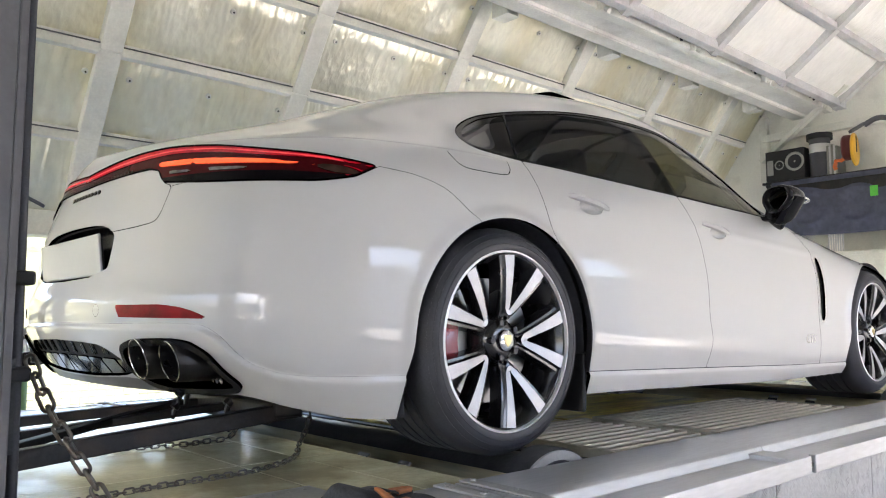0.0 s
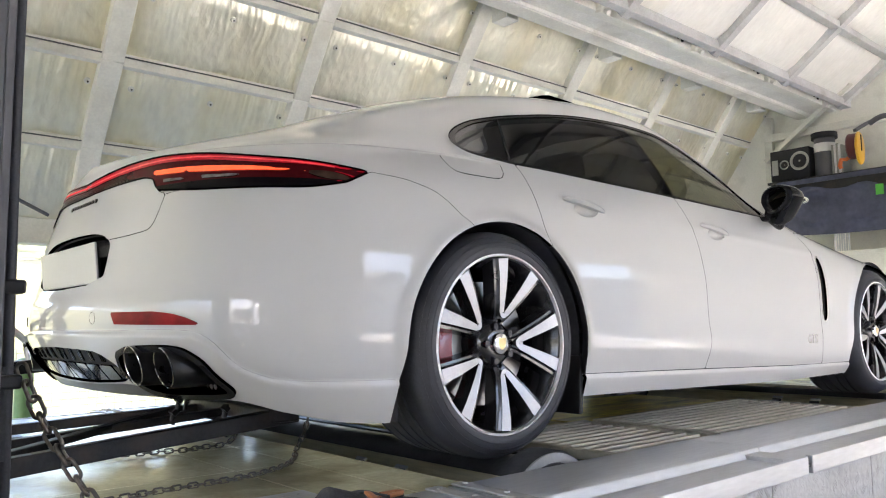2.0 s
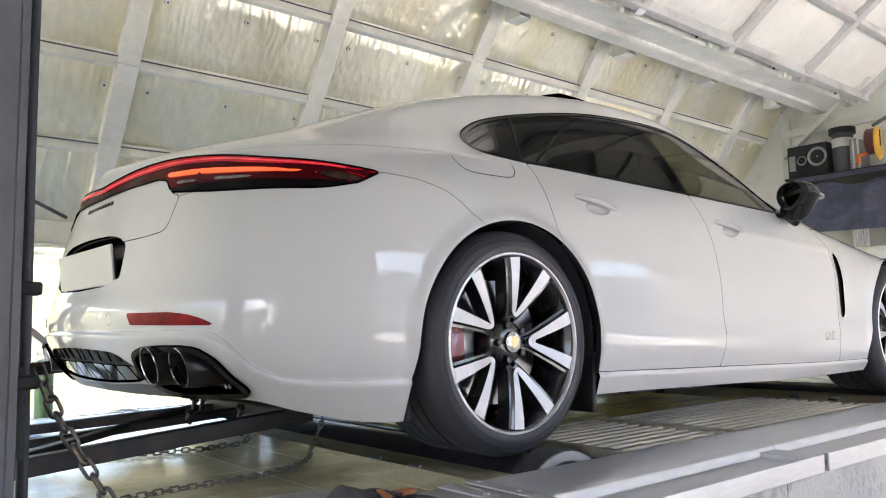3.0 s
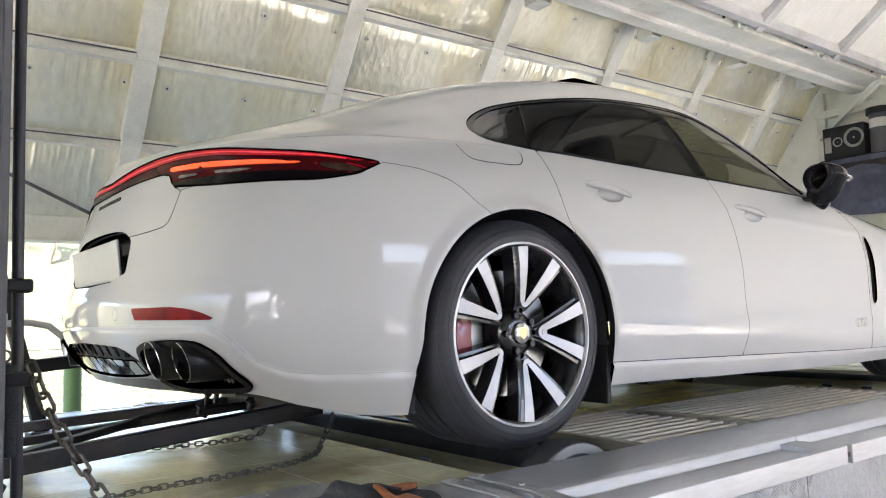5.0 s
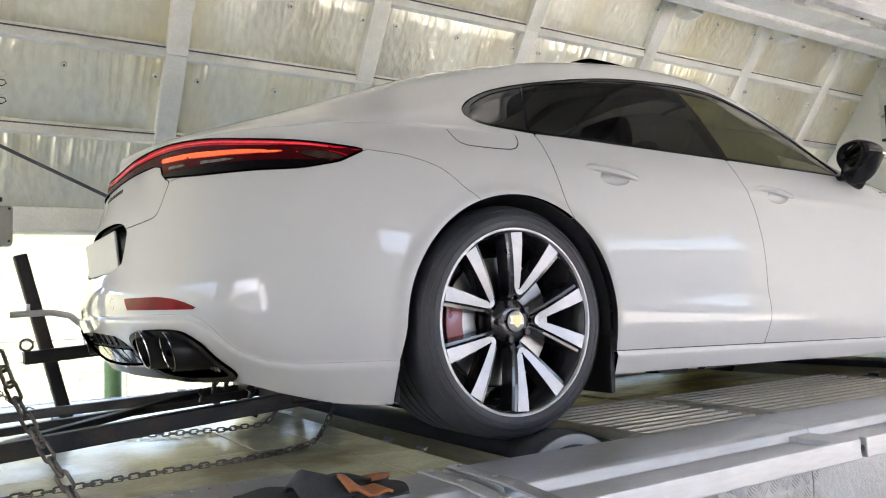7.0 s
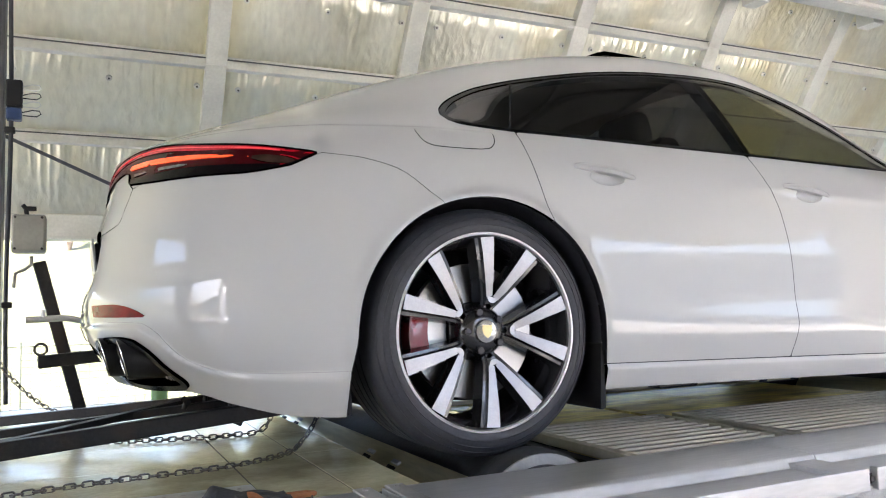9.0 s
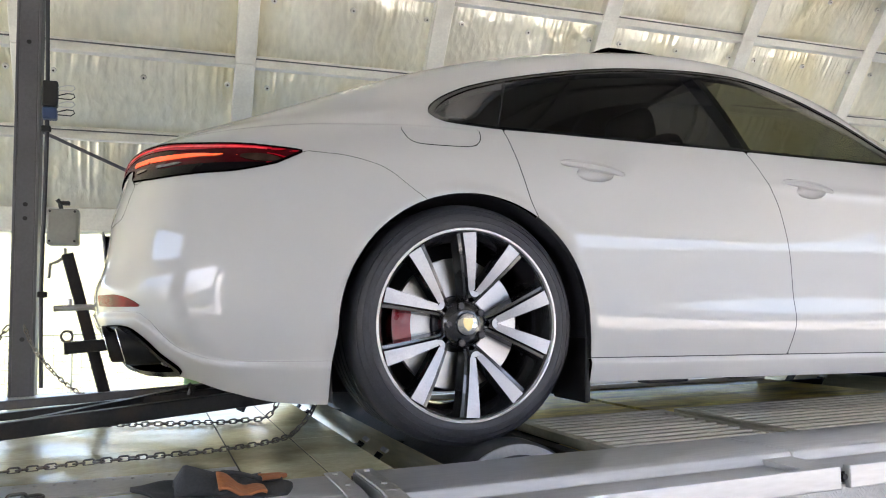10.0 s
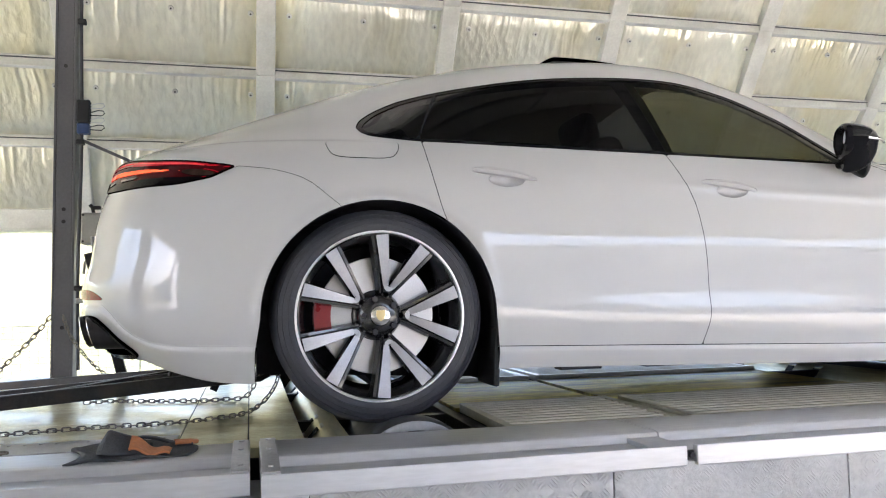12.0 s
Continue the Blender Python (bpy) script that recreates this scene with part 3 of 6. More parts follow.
ring(-0.955, 3.70, [(-.95, 1.545), (-.6, 1.61), (-.3, 1.67), (-.04, 1.715), (.21, 1.785), (.43, 1.835), (.66, 1.865), (.95, 1.885), (1.2, 1.885), (1.46, 1.839), (1.7, 1.759), (1.91, 1.645), (2.1, 1.57), (2.4, 1.505), (3, 1.43), (3.8, 1.29)],
     [(-.95, .62), (-.6, .65), (-.3, .69), (0, .715), (.5, .725), (1, .725), (1.5, .73), (1.9, .77), (2.1, .78), (2.4, .72), (3, .64), (3.8, .5)])
ring(-0.955, 3.65, [(-.95, 1.56), (-.6, 1.655), (-.3, 1.76), (0, 1.86), (.3, 1.93), (.65, 1.985), (1.0, 2.01), (1.25, 2.0), (1.6, 1.918), (1.9, 1.80), (2.2, 1.66), (2.45, 1.55), (3, 1.45), (3.8, 1.3)],
     [(-.95, .45), (-.3, .52), (.5, .56), (1.2, .56), (1.7, .58), (2.2, .60), (2.5, .56), (3, .45), (3.8, .35)])
ring(-0.96, 3.62, [(-.95, 1.565), (-.6, 1.67), (-.3, 1.79), (0, 1.90), (.3, 1.975), (.65, 2.035), (1.0, 2.06), (1.3, 2.05), (1.7, 1.945), (2.0, 1.82), (2.3, 1.67), (2.55, 1.55), (3, 1.48), (3.8, 1.31)],
     [(-1, 0), (4, 0)])


def ring_at(k, s):
    """Points of ring k (the car's right side, y below 0) at the places s: 0 is the tail's middle, 1 and 2 the corners, 3 the nose's middle."""
    rear, nose, height, width, square, bow = RINGS[k]
    s = np.asarray(s, float)
    th = np.clip(s, 0, 1) * np.pi / 2
    c, n = np.cos(th).clip(0) ** (2 / square), np.sin(th).clip(0) ** (2 / square)
    tail_x = CORNER_X - (CORNER_X - rear - bow * n * n) * c
    th = np.clip(3 - s, 0, 1) * np.pi / 2
    cf, nf = np.cos(th).clip(0) ** (2 / 3.0), np.sin(th).clip(0) ** (2 / 3.0)
    nose_x = NOSE_X + (nose - NOSE_X) * cf
    side_x = CORNER_X + (NOSE_X - CORNER_X) * np.clip(s - 1, 0, 1)
    x = np.where(s < 1, tail_x, np.where(s > 2, nose_x, side_x))
    y = width(x) * np.where(s < 1, n, np.where(s > 2, nf, 1.0))
    return np.stack([x, -y, height(x)], -1)


def section(points, count):
    """A smooth run of count points for each step through the rings' points (Catmull-Rom on chord lengths)."""
    p = np.concatenate([2 * points[:1] - points[1:2], points, 2 * points[-1:] - points[-2:-1]])
    t = np.concatenate([[0], np.cumsum(np.maximum(np.linalg.norm(np.diff(p, axis=0), axis=-1), 1e-4) ** 0.5)])
    out = []
    for i in range(1, len(p) - 2):
        t0, t1, t2, t3 = t[i - 1:i + 3]
        for u in np.linspace(t1, t2, count, endpoint=False):
            a1 = (t1 - u) / (t1 - t0) * p[i - 1] + (u - t0) / (t1 - t0) * p[i]
            a2 = (t2 - u) / (t2 - t1) * p[i] + (u - t1) / (t2 - t1) * p[i + 1]
            a3 = (t3 - u) / (t3 - t2) * p[i + 1] + (u - t2) / (t3 - t2) * p[i + 2]
            b1 = (t2 - u) / (t2 - t0) * a1 + (u - t0) / (t2 - t0) * a2
            b2 = (t3 - u) / (t3 - t1) * a2 + (u - t1) / (t3 - t1) * a3
            out.append((t2 - u) / (t2 - t1) * b1 + (u - t1) / (t2 - t1) * b2)
    out.append(p[-2])
    return np.array(out)


def even_steps(s0, s1, n):
    """n places from s0 to s1 at even lengths along the ring at half height."""
    fine = s0 + (s1 - s0) * (0.5 - 0.5 * np.cos(np.linspace(0, np.pi, 20001)))
    way = np.concatenate([[0], np.cumsum(np.linalg.norm(np.diff(ring_at(4, fine), axis=0), axis=1))])
    return np.interp(np.linspace(0, way[-1], n), way, fine)


S_STEPS = np.concatenate([even_steps(0, 1, 141)[:-1], 1 + np.linspace(0, 1, 300)[:-1], even_steps(2, 3, 60)])
V_EACH = 15
rings_xyz = np.stack([ring_at(k, S_STEPS) for k in range(len(RINGS))], 1)
skin = np.stack([section(rings_xyz[i], V_EACH) for i in range(len(S_STEPS))])      # (along, up, xyz)
for _ in range(36):      # ease the bends from ring to ring
    skin[:, 1:-1] = 0.25 * skin[:, :-2] + 0.5 * skin[:, 1:-1] + 0.25 * skin[:, 2:]
ease = np.clip((np.arange(skin.shape[1]) / V_EACH - 7.3) / .6, 0, 1)[None, :, None]
for _ in range(40):      # and along the roof
    skin[1:-1] += ease * .5 * (.5 * skin[:-2] + .5 * skin[2:] - skin[1:-1])
skin[..., 1] = np.minimum(skin[..., 1], 0)
skin[0, :, 1] = skin[-1, :, 1] = 0
# the shoulder crease from the tail light to the side windows
height = np.arange(skin.shape[1])[None, :] / V_EACH - np.interp(skin[..., 0], [-.8, -.35, 0], [7.13, 6.87, 6.73])
fade = np.clip((skin[..., 0] + .93) / .25, 0, 1) * np.clip((.22 - skin[..., 0]) / .25, 0, 1)
press = .009 * fade * np.clip(height / .13, 0, 1) * np.exp(-np.maximum(height, 0) / .45)
skin[..., 1] += .6 * press
skin[..., 2] -= .8 * press
# the fenders swell a little round the wheel openings
for hub_x in (AXLE_X, FRONT_X):
    gap = np.hypot(skin[..., 0] - hub_x, skin[..., 2] - HUB_Z)
    skin[..., 1] -= 0.013 * np.exp(-((gap - 0.383) / 0.026) ** 2) * (skin[..., 1] < -0.85)
# girth: the way round the body, equal to x along the flank
ref = rings_xyz[:, 4]
step = np.concatenate([[0], np.linalg.norm(np.diff(ref, axis=0), axis=1)])
girth = np.cumsum(step)
girth += ref[140, 0] - girth[140]
# a fine crease along the front door
off = skin[..., 2] - np.interp(skin[..., 0], [.95, 2.30], [1.432, 1.375])
skin[..., 1] -= .0045 * np.clip(1 - np.abs(off) / .024, 0, 1) * np.clip((skin[..., 0] - .95) / .25, 0, 1) * np.clip((2.45 - skin[..., 0]) / .15, 0, 1) * (skin[..., 1] < -.8)
# the apron and the sills stand a little proud of the panels above them
ledge = np.interp(girth, [-1.95, -1.28, -.98, -.925, -.865, -.795, -.70, -.596, -.10, .30, .397, 1.13, 1.938, 2.70],
                  [1.032, 1.026, 1.024, .997, .932, .902, .890, .887, .878, .864, .860, .843, .824, .815])
under = np.clip((ledge[:, None] - skin[..., 2]) / .016, 0, 1)
under = under * under * (3 - 2 * under) * (girth[:, None] < 2.72) * (np.arange(skin.shape[1]) < 3.5 * V_EACH)
around = np.gradient(ref, axis=0)
around /= np.maximum(np.linalg.norm(around, axis=1, keepdims=True), 1e-9)
proud = np.interp(girth, [-1.95, -1.2, -.9, -.6, .3, 2.6, 2.72], [.010, .012, .012, .010, .010, .010, 0])[:, None] * under
skin[..., 0] += proud * -np.abs(around[:, 1])[:, None] * (girth[:, None] < 0)
skin[..., 1] -= proud * np.abs(around[:, 0])[:, None]
skin[0, :, 1] = skin[-1, :, 1] = 0


# ---- cutting panels out of the skin ----
du, dv = np.gradient(skin, axis=0), np.gradient(skin, axis=1)
skin_n = np.cross(dv, du)
skin_n /= np.maximum(np.linalg.norm(skin_n, axis=-1, keepdims=True), 1e-9)
if skin_n[300, 60, 1] > 0:
    skin_n = -skin_n
COLS, LINES = skin.shape[:2]
idx = np.arange(COLS * LINES).reshape(COLS, LINES)
SKIN = dict(V=skin.reshape(-1, 3), N=skin_n.reshape(-1, 3), G=np.repeat(girth, LINES), R=np.tile(np.arange(LINES) / V_EACH, COLS),
            F=np.stack([idx[:-1, :-1], idx[:-1, 1:], idx[1:, 1:], idx[1:, :-1]], -1).reshape(-1, 4))


def rounded(points, times=2):
    """An outline with its corners cut round."""
    p = np.array(points, float)
    for _ in range(times):
        q = np.roll(p, -1, axis=0)
        p = np.stack([0.8 * p + 0.2 * q, 0.2 * p + 0.8 * q], 1).reshape(-1, 2)
    return p


def depth_in(poly, g, z):
    """How far (g, z) places lie inside an outline; below 0 outside it."""
    a, b = poly, np.roll(poly, -1, axis=0)
    best, inside = np.full(len(g), 1e9), np.zeros(len(g), bool)
    for (ax, az), (bx, bz) in zip(a, b):
        ex, ez = bx - ax, bz - az
        t = np.clip(((g - ax) * ex + (z - az) * ez) / max(ex * ex + ez * ez, 1e-12), 0, 1)
        best = np.minimum(best, (g - ax - t * ex) ** 2 + (z - az - t * ez) ** 2)
        if az != bz:
            inside ^= ((az > z) != (bz > z)) & (g < ex * (z - az) / ez + ax)
    return np.where(inside, 1, -1) * np.sqrt(best)


def near(P, g0, g1, z0, z1):
    """The faces of a patch that touch a box of girth and height."""
    ok = (P["G"] > g0) & (P["G"] < g1) & (P["V"][:, 2] > z0) & (P["V"][:, 2] < z1)
    F = P["F"] if isinstance(P["F"], np.ndarray) else np.array([f for f in P["F"] if len(f) == 4])
    return tidy(dict(P, F=F[ok[F].any(axis=1)]))


def tidy(P):
    faces = P["F"]
    used = np.unique(np.concatenate([np.asarray(f).ravel() for f in (faces if isinstance(faces, list) else [faces])])) if len(faces) else np.array([], int)
    where = np.full(len(P["V"]), -1)
    where[used] = np.arange(len(used))
    F = where[faces] if isinstance(faces, np.ndarray) else [tuple(where[list(f)]) for f in faces]
    return dict(V=P["V"][used], N=P["N"][used], G=P["G"][used], R=P["R"][used], F=F)


def clip(P, val):
    """The part of a patch where val, one number for each corner, is above 0."""
    keep = val > 0
    if keep.all():
        return P
    V, N, G, R = (list(P[k]) for k in "VNGR")
    cuts, faces = {}, []

    def cut(i, j):
        key = (i, j) if i < j else (j, i)
        if key not in cuts:
            a, b = key
            t = val[a] / (val[a] - val[b])
            cuts[key] = len(V)
            V.append(V[a] + t * (V[b] - V[a]))
            N.append(N[a] + t * (N[b] - N[a]))
            G.append(G[a] + t * (G[b] - G[a]))
            R.append(R[a] + t * (R[b] - R[a]))
        return cuts[key]
    for f in P["F"]:
        k = [keep[i] for i in f]
        if all(k):
            faces.append(tuple(f))
        elif any(k):
            out = []
            for n in range(len(f)):
                i, j = f[n], f[(n + 1) % len(f)]
                if keep[i]:
                    out.append(i)
                if keep[i] != keep[j]:
                    out.append(cut(i, j))
            if len(out) > 2:
                faces.append(tuple(out))
    return tidy(dict(V=np.array(V), N=np.array(N), G=np.array(G), R=np.array(R), F=faces)) if faces else dict(P, F=[])


def band(P, off, half):
    """The part of a patch where off, a number for each corner, lies within half of 0 on either side."""
    Q = clip(P, off(P) + half)
    return clip(Q, half - off(Q)) if len(Q["F"]) else Q


def only(P, poly, inset=0.0015):
    return clip(P, depth_in(poly, P["G"], P["V"][:, 2]) - inset)


def without(P, poly, gap=0.0015):
    lo, hi = poly.min(axis=0) - 0.05, poly.max(axis=0) + 0.05
    z, g = P["V"][:, 2], P["G"]
    val = np.ones(len(g))
    m = (g > lo[0]) & (g < hi[0]) & (z > lo[1]) & (z < hi[1])
    val[m] = -depth_in(poly, g[m], z[m]) - gap
    return clip(P, val)


def arch_free(P, hub_x, r=0.381, gap=0.0):
    """Cut the wheel opening: round above the hub, a little wider straight sides below it."""
    x, y, z = P["V"].T
    dz = z - HUB_Z
    dx = (x - hub_x - 0.008) * np.where(x < hub_x, .972, 1.0)
    d = np.where(dz > 0, np.hypot(dx, dz * 1.005), np.abs(dx) - 0.15 * np.minimum(-dz, 0.11))
    return clip(P, np.where(np.abs(y) > 0.55, d - r - gap, 1.0))


def panel(name, P, mat_, parent, side=-1, lift=0.0, flange=0.012, label=""):
    """One cut panel as a mesh; its free edges are turned inwards."""
    V, N, F = P["V"] + lift * P["N"], P["N"], [tuple(f) for f in P["F"]]
    N = N / np.maximum(np.linalg.norm(N, axis=1, keepdims=True), 1e-9)
    if flange:
        count = {}
        for f in F:
            for i, j in zip(f, f[1:] + f[:1]):
                count[(i, j)] = 1
        rim = [(i, j) for i, j in count if (j, i) not in count and not (abs(V[i][1]) < 1e-6 and abs(V[j][1]) < 1e-6)]
        tot = {}
        for i, j in rim:
            e = np.cross(V[j] - V[i], N[i])
            for k in (i, j):
                tot[k] = tot.get(k, 0) + e
        base = len(V)
        top = {k: base + n for n, k in enumerate(tot)}
        low = {k: base + len(tot) + n for n, k in enumerate(tot)}
        out = np.array([tot[k] / max(np.linalg.norm(tot[k]), 1e-9) for k in tot]) if tot else np.zeros((0, 3))
        keys = list(tot)
        V = np.concatenate([V, V[keys], V[keys] - flange * N[keys]]) if keys else V
        N = np.concatenate([N, out, out]) if keys else N
        F = F + [(top[j], top[i], low[i], low[j]) for i, j in rim]
    if side > 0:
        V, N, F = V * [1, -1, 1], N * [1, -1, 1], F
    else:
        F = [f[::-1] for f in F]
    return raw(name, V, F, mat_, parent, True, label, N)


def flow(points, each=6):
    """A smooth run of places through an open line of points."""
    p = np.array(points, float)
    p = np.concatenate([2 * p[:1] - p[1:2], p, 2 * p[-1:] - p[-2:-1]])
    out = []
    for i in range(1, len(p) - 2):
        a, c, d, e = p[i - 1:i + 3]
        la, lc, ld = (max(np.linalg.norm(y - x), 1e-6) for x, y in ((a, c), (c, d), (d, e)))
        m1 = ((c - a) / (la + lc)) * lc
        m2 = ((e - c) / (lc + ld)) * lc
        for k in range(each):
            t = k / each
            out.append(tuple((2 * t ** 3 - 3 * t * t + 1) * c + (t ** 3 - 2 * t * t + t) * m1 + (3 * t * t - 2 * t ** 3) * d + (t ** 3 - t * t) * m2))
    return out + [tuple(p[-2])]


# outlines on the skin: (girth, height)
LIGHT_TOP = flow([(-1.95, 1.497), (-1.56, 1.515), (-1.18, 1.530), (-.99, 1.523), (-.83, 1.503), (-.69, 1.490), (-.505, 1.466)])
LIGHT_LOW = flow([(-.59, 1.425), (-.70, 1.406), (-.84, 1.403), (-1.015, 1.404), (-1.195, 1.418)])
TAIL_LIGHT = rounded(LIGHT_TOP + LIGHT_LOW + [(-1.222, 1.464), (-1.41, 1.462), (-1.95, 1.455)], 1)
HATCH_LINE = flow([(-1.152, 1.404), (-1.165, 1.345), (-1.185, 1.308), (-1.25, 1.296), (-1.40, 1.290), (-1.95, 1.288)])
HATCH = rounded(HATCH_LINE + [(-1.95, 1.458), (-1.41, 1.465), (-1.222, 1.467), (-1.195, 1.420)], 1)
CREASE = flow([(-1.95, 1.032), (-1.28, 1.026), (-.98, 1.024), (-.925, .997), (-.865, .932), (-.795, .902), (-.70, .890), (-.596, .887), (-.10, .878)])
GAP_UP = flow([(-.10, 1.28), (-.155, 1.330), (-.201, 1.370), (-.271, 1.420), (-.376, 1.452), (-.505, 1.466)])
BUMPER = np.array(GAP_UP + LIGHT_LOW[:-3] + HATCH_LINE + [(g, z - .0012) for g, z in CREASE])
APRON = np.array(CREASE + [(-.10, .60), (-1.95, .60)])
EXHAUST = rounded([(-1.262, .984), (-1.020, .990), (-.956, .953), (-.925, .905), (-.885, .866), (-.90, .846), (-1.10, .842), (-1.185, .856), (-1.275, .905)], 2)
SENSOR_AT = (-1.395, 1.062)
REFLECT = np.array([(-1.285, 1.076)] + flow([(-1.10, 1.0755), (-1.04, 1.069), (-.99, 1.057), (-.945, 1.038)]) + [(-1.10, 1.040), (-1.265, 1.043)])
SENSOR = np.array([(SENSOR_AT[0] + .018 * math.cos(a), SENSOR_AT[1] + .018 * math.sin(a)) for a in (2 * math.pi * k / 32 for k in range(32))])
DIFFUSER = rounded([(-1.95, .980), (-1.42, .970), (-1.36, .957), (-1.30, .930), (-1.262, .890), (-1.32, .878), (-1.55, .868), (-1.95, .866)], 1)
LIP = np.array([(-1.95, .862), (-1.55, .864), (-1.32, .874), (-1.26, .872), (-1.10, .836), (-.95, .838), (-.85, .82), (-.76, .60), (-1.95, .60)])
RECESS = rounded([(-1.95, 1.326), (-1.56, 1.322), (-1.452, 1.310), (-1.390, 1.284), (-1.386, 1.262), (-1.400, 1.163), (-1.95, 1.150)], 1)
WINDOW_TOP = [(-.080, 1.626), (-.066, 1.655), (-.022, 1.694), (.072, 1.745), (.203, 1.785), (.43, 1.832), (.656, 1.868), (.947, 1.889), (1.195, 1.887), (1.442, 1.835), (1.65, 1.742), (1.81, 1.630), (1.90, 1.548)]
WINDOW_LOW = [(1.841, 1.534), (1.367, 1.542), (1.065, 1.549), (.753, 1.555), (.451, 1.562), (.16, 1.571), (.050, 1.580), (-.035, 1.591), (-.066, 1.605)]
WINDOWS = np.array(flow(WINDOW_TOP, 4) + flow(WINDOW_LOW, 4))
SILL_LINE = [(.30, .864), (.397, .860), (1.13, .843), (1.938, .824), (2.70, .815)]
SILL = np.array(SILL_LINE + [(2.70, .5), (.30, .5)])
B_LINE = flow([(1.065, 1.549), (1.108, 1.465), (1.150, 1.370), (1.172, 1.270), (1.183, 1.150), (1.184, 1.03), (1.183, .945), (1.155, .843)])
REAR_DOOR = np.array([(.138, 1.573), (.148, 1.50), (.162, 1.430), (.192, 1.306), (.26, 1.10), (.30, .862)] + SILL_LINE[1:2] + B_LINE[::-1] + WINDOW_LOW[3:6])
FRONT_DOOR = np.array(B_LINE + [(1.938, .824), (2.268, .819), (2.262, 1.00), (2.268, 1.30), (2.25, 1.40), (2.16, 1.48), (2.02, 1.535), (1.90, 1.548)] + WINDOW_LOW[:2])
FENDER = np.array([(2.268, .819), (2.262, 1.00), (2.268, 1.30), (2.25, 1.40), (2.16, 1.48), (2.30, 1.485), (2.7, 1.43), (3.3, 1.345), (3.6, 1.28), (3.75, 1.2), (3.75, .6), (2.70, .6), (2.70, .815)])
FUEL = rounded([(-.204, 1.568), (-.185, 1.515), (-.150, 1.501), (.02, 1.498), (.050, 1.525), (.056, 1.565), (.03, 1.572), (-.10, 1.574)], 2)
VENT = rounded([(2.285, 1.366), (2.330, 1.362), (2.352, 1.31), (2.356, 1.18), (2.350, 1.065), (2.330, 1.030), (2.290, 1.028), (2.284, 1.08), (2.286, 1.20)], 1)


HOLLOWS = [np.array([(g + .068 * math.cos(a), z + .026 * math.sin(a)) for a in (2 * math.pi * k / 40 for k in range(40))]) for g, z in ((.425, 1.432), (1.315, 1.409))]


def bowl_normals(P):
    """Fresh normals for a patch whose corners were moved."""
    N = np.zeros_like(P["V"])
    for f in P["F"]:
        n = np.cross(P["V"][f[1]] - P["V"][f[0]], P["V"][f[2]] - P["V"][f[0]])
        n = n if n @ P["N"][f[0]] > 0 else -n
        for i in f:
            N[i] += n
    return N


def top_shape(P, r0, x0, x1):
    """How deep a place lies in a screen set into the roof: above ring r0, between two x that bow with the width."""
    x, y = P["V"][:, 0], P["V"][:, 1]
    bend = 0.18 * (y / 0.6) ** 2
    return np.minimum((P["R"] - r0) * 0.15, np.minimum(x - x0 - (bend if x0 < 0 else 0), x1 - bend - x))


car = holder("sports_saloon", (AXLE_X, 0, 0.62), "glossy white sports saloon with tinted windows standing on a rolling road", "car")


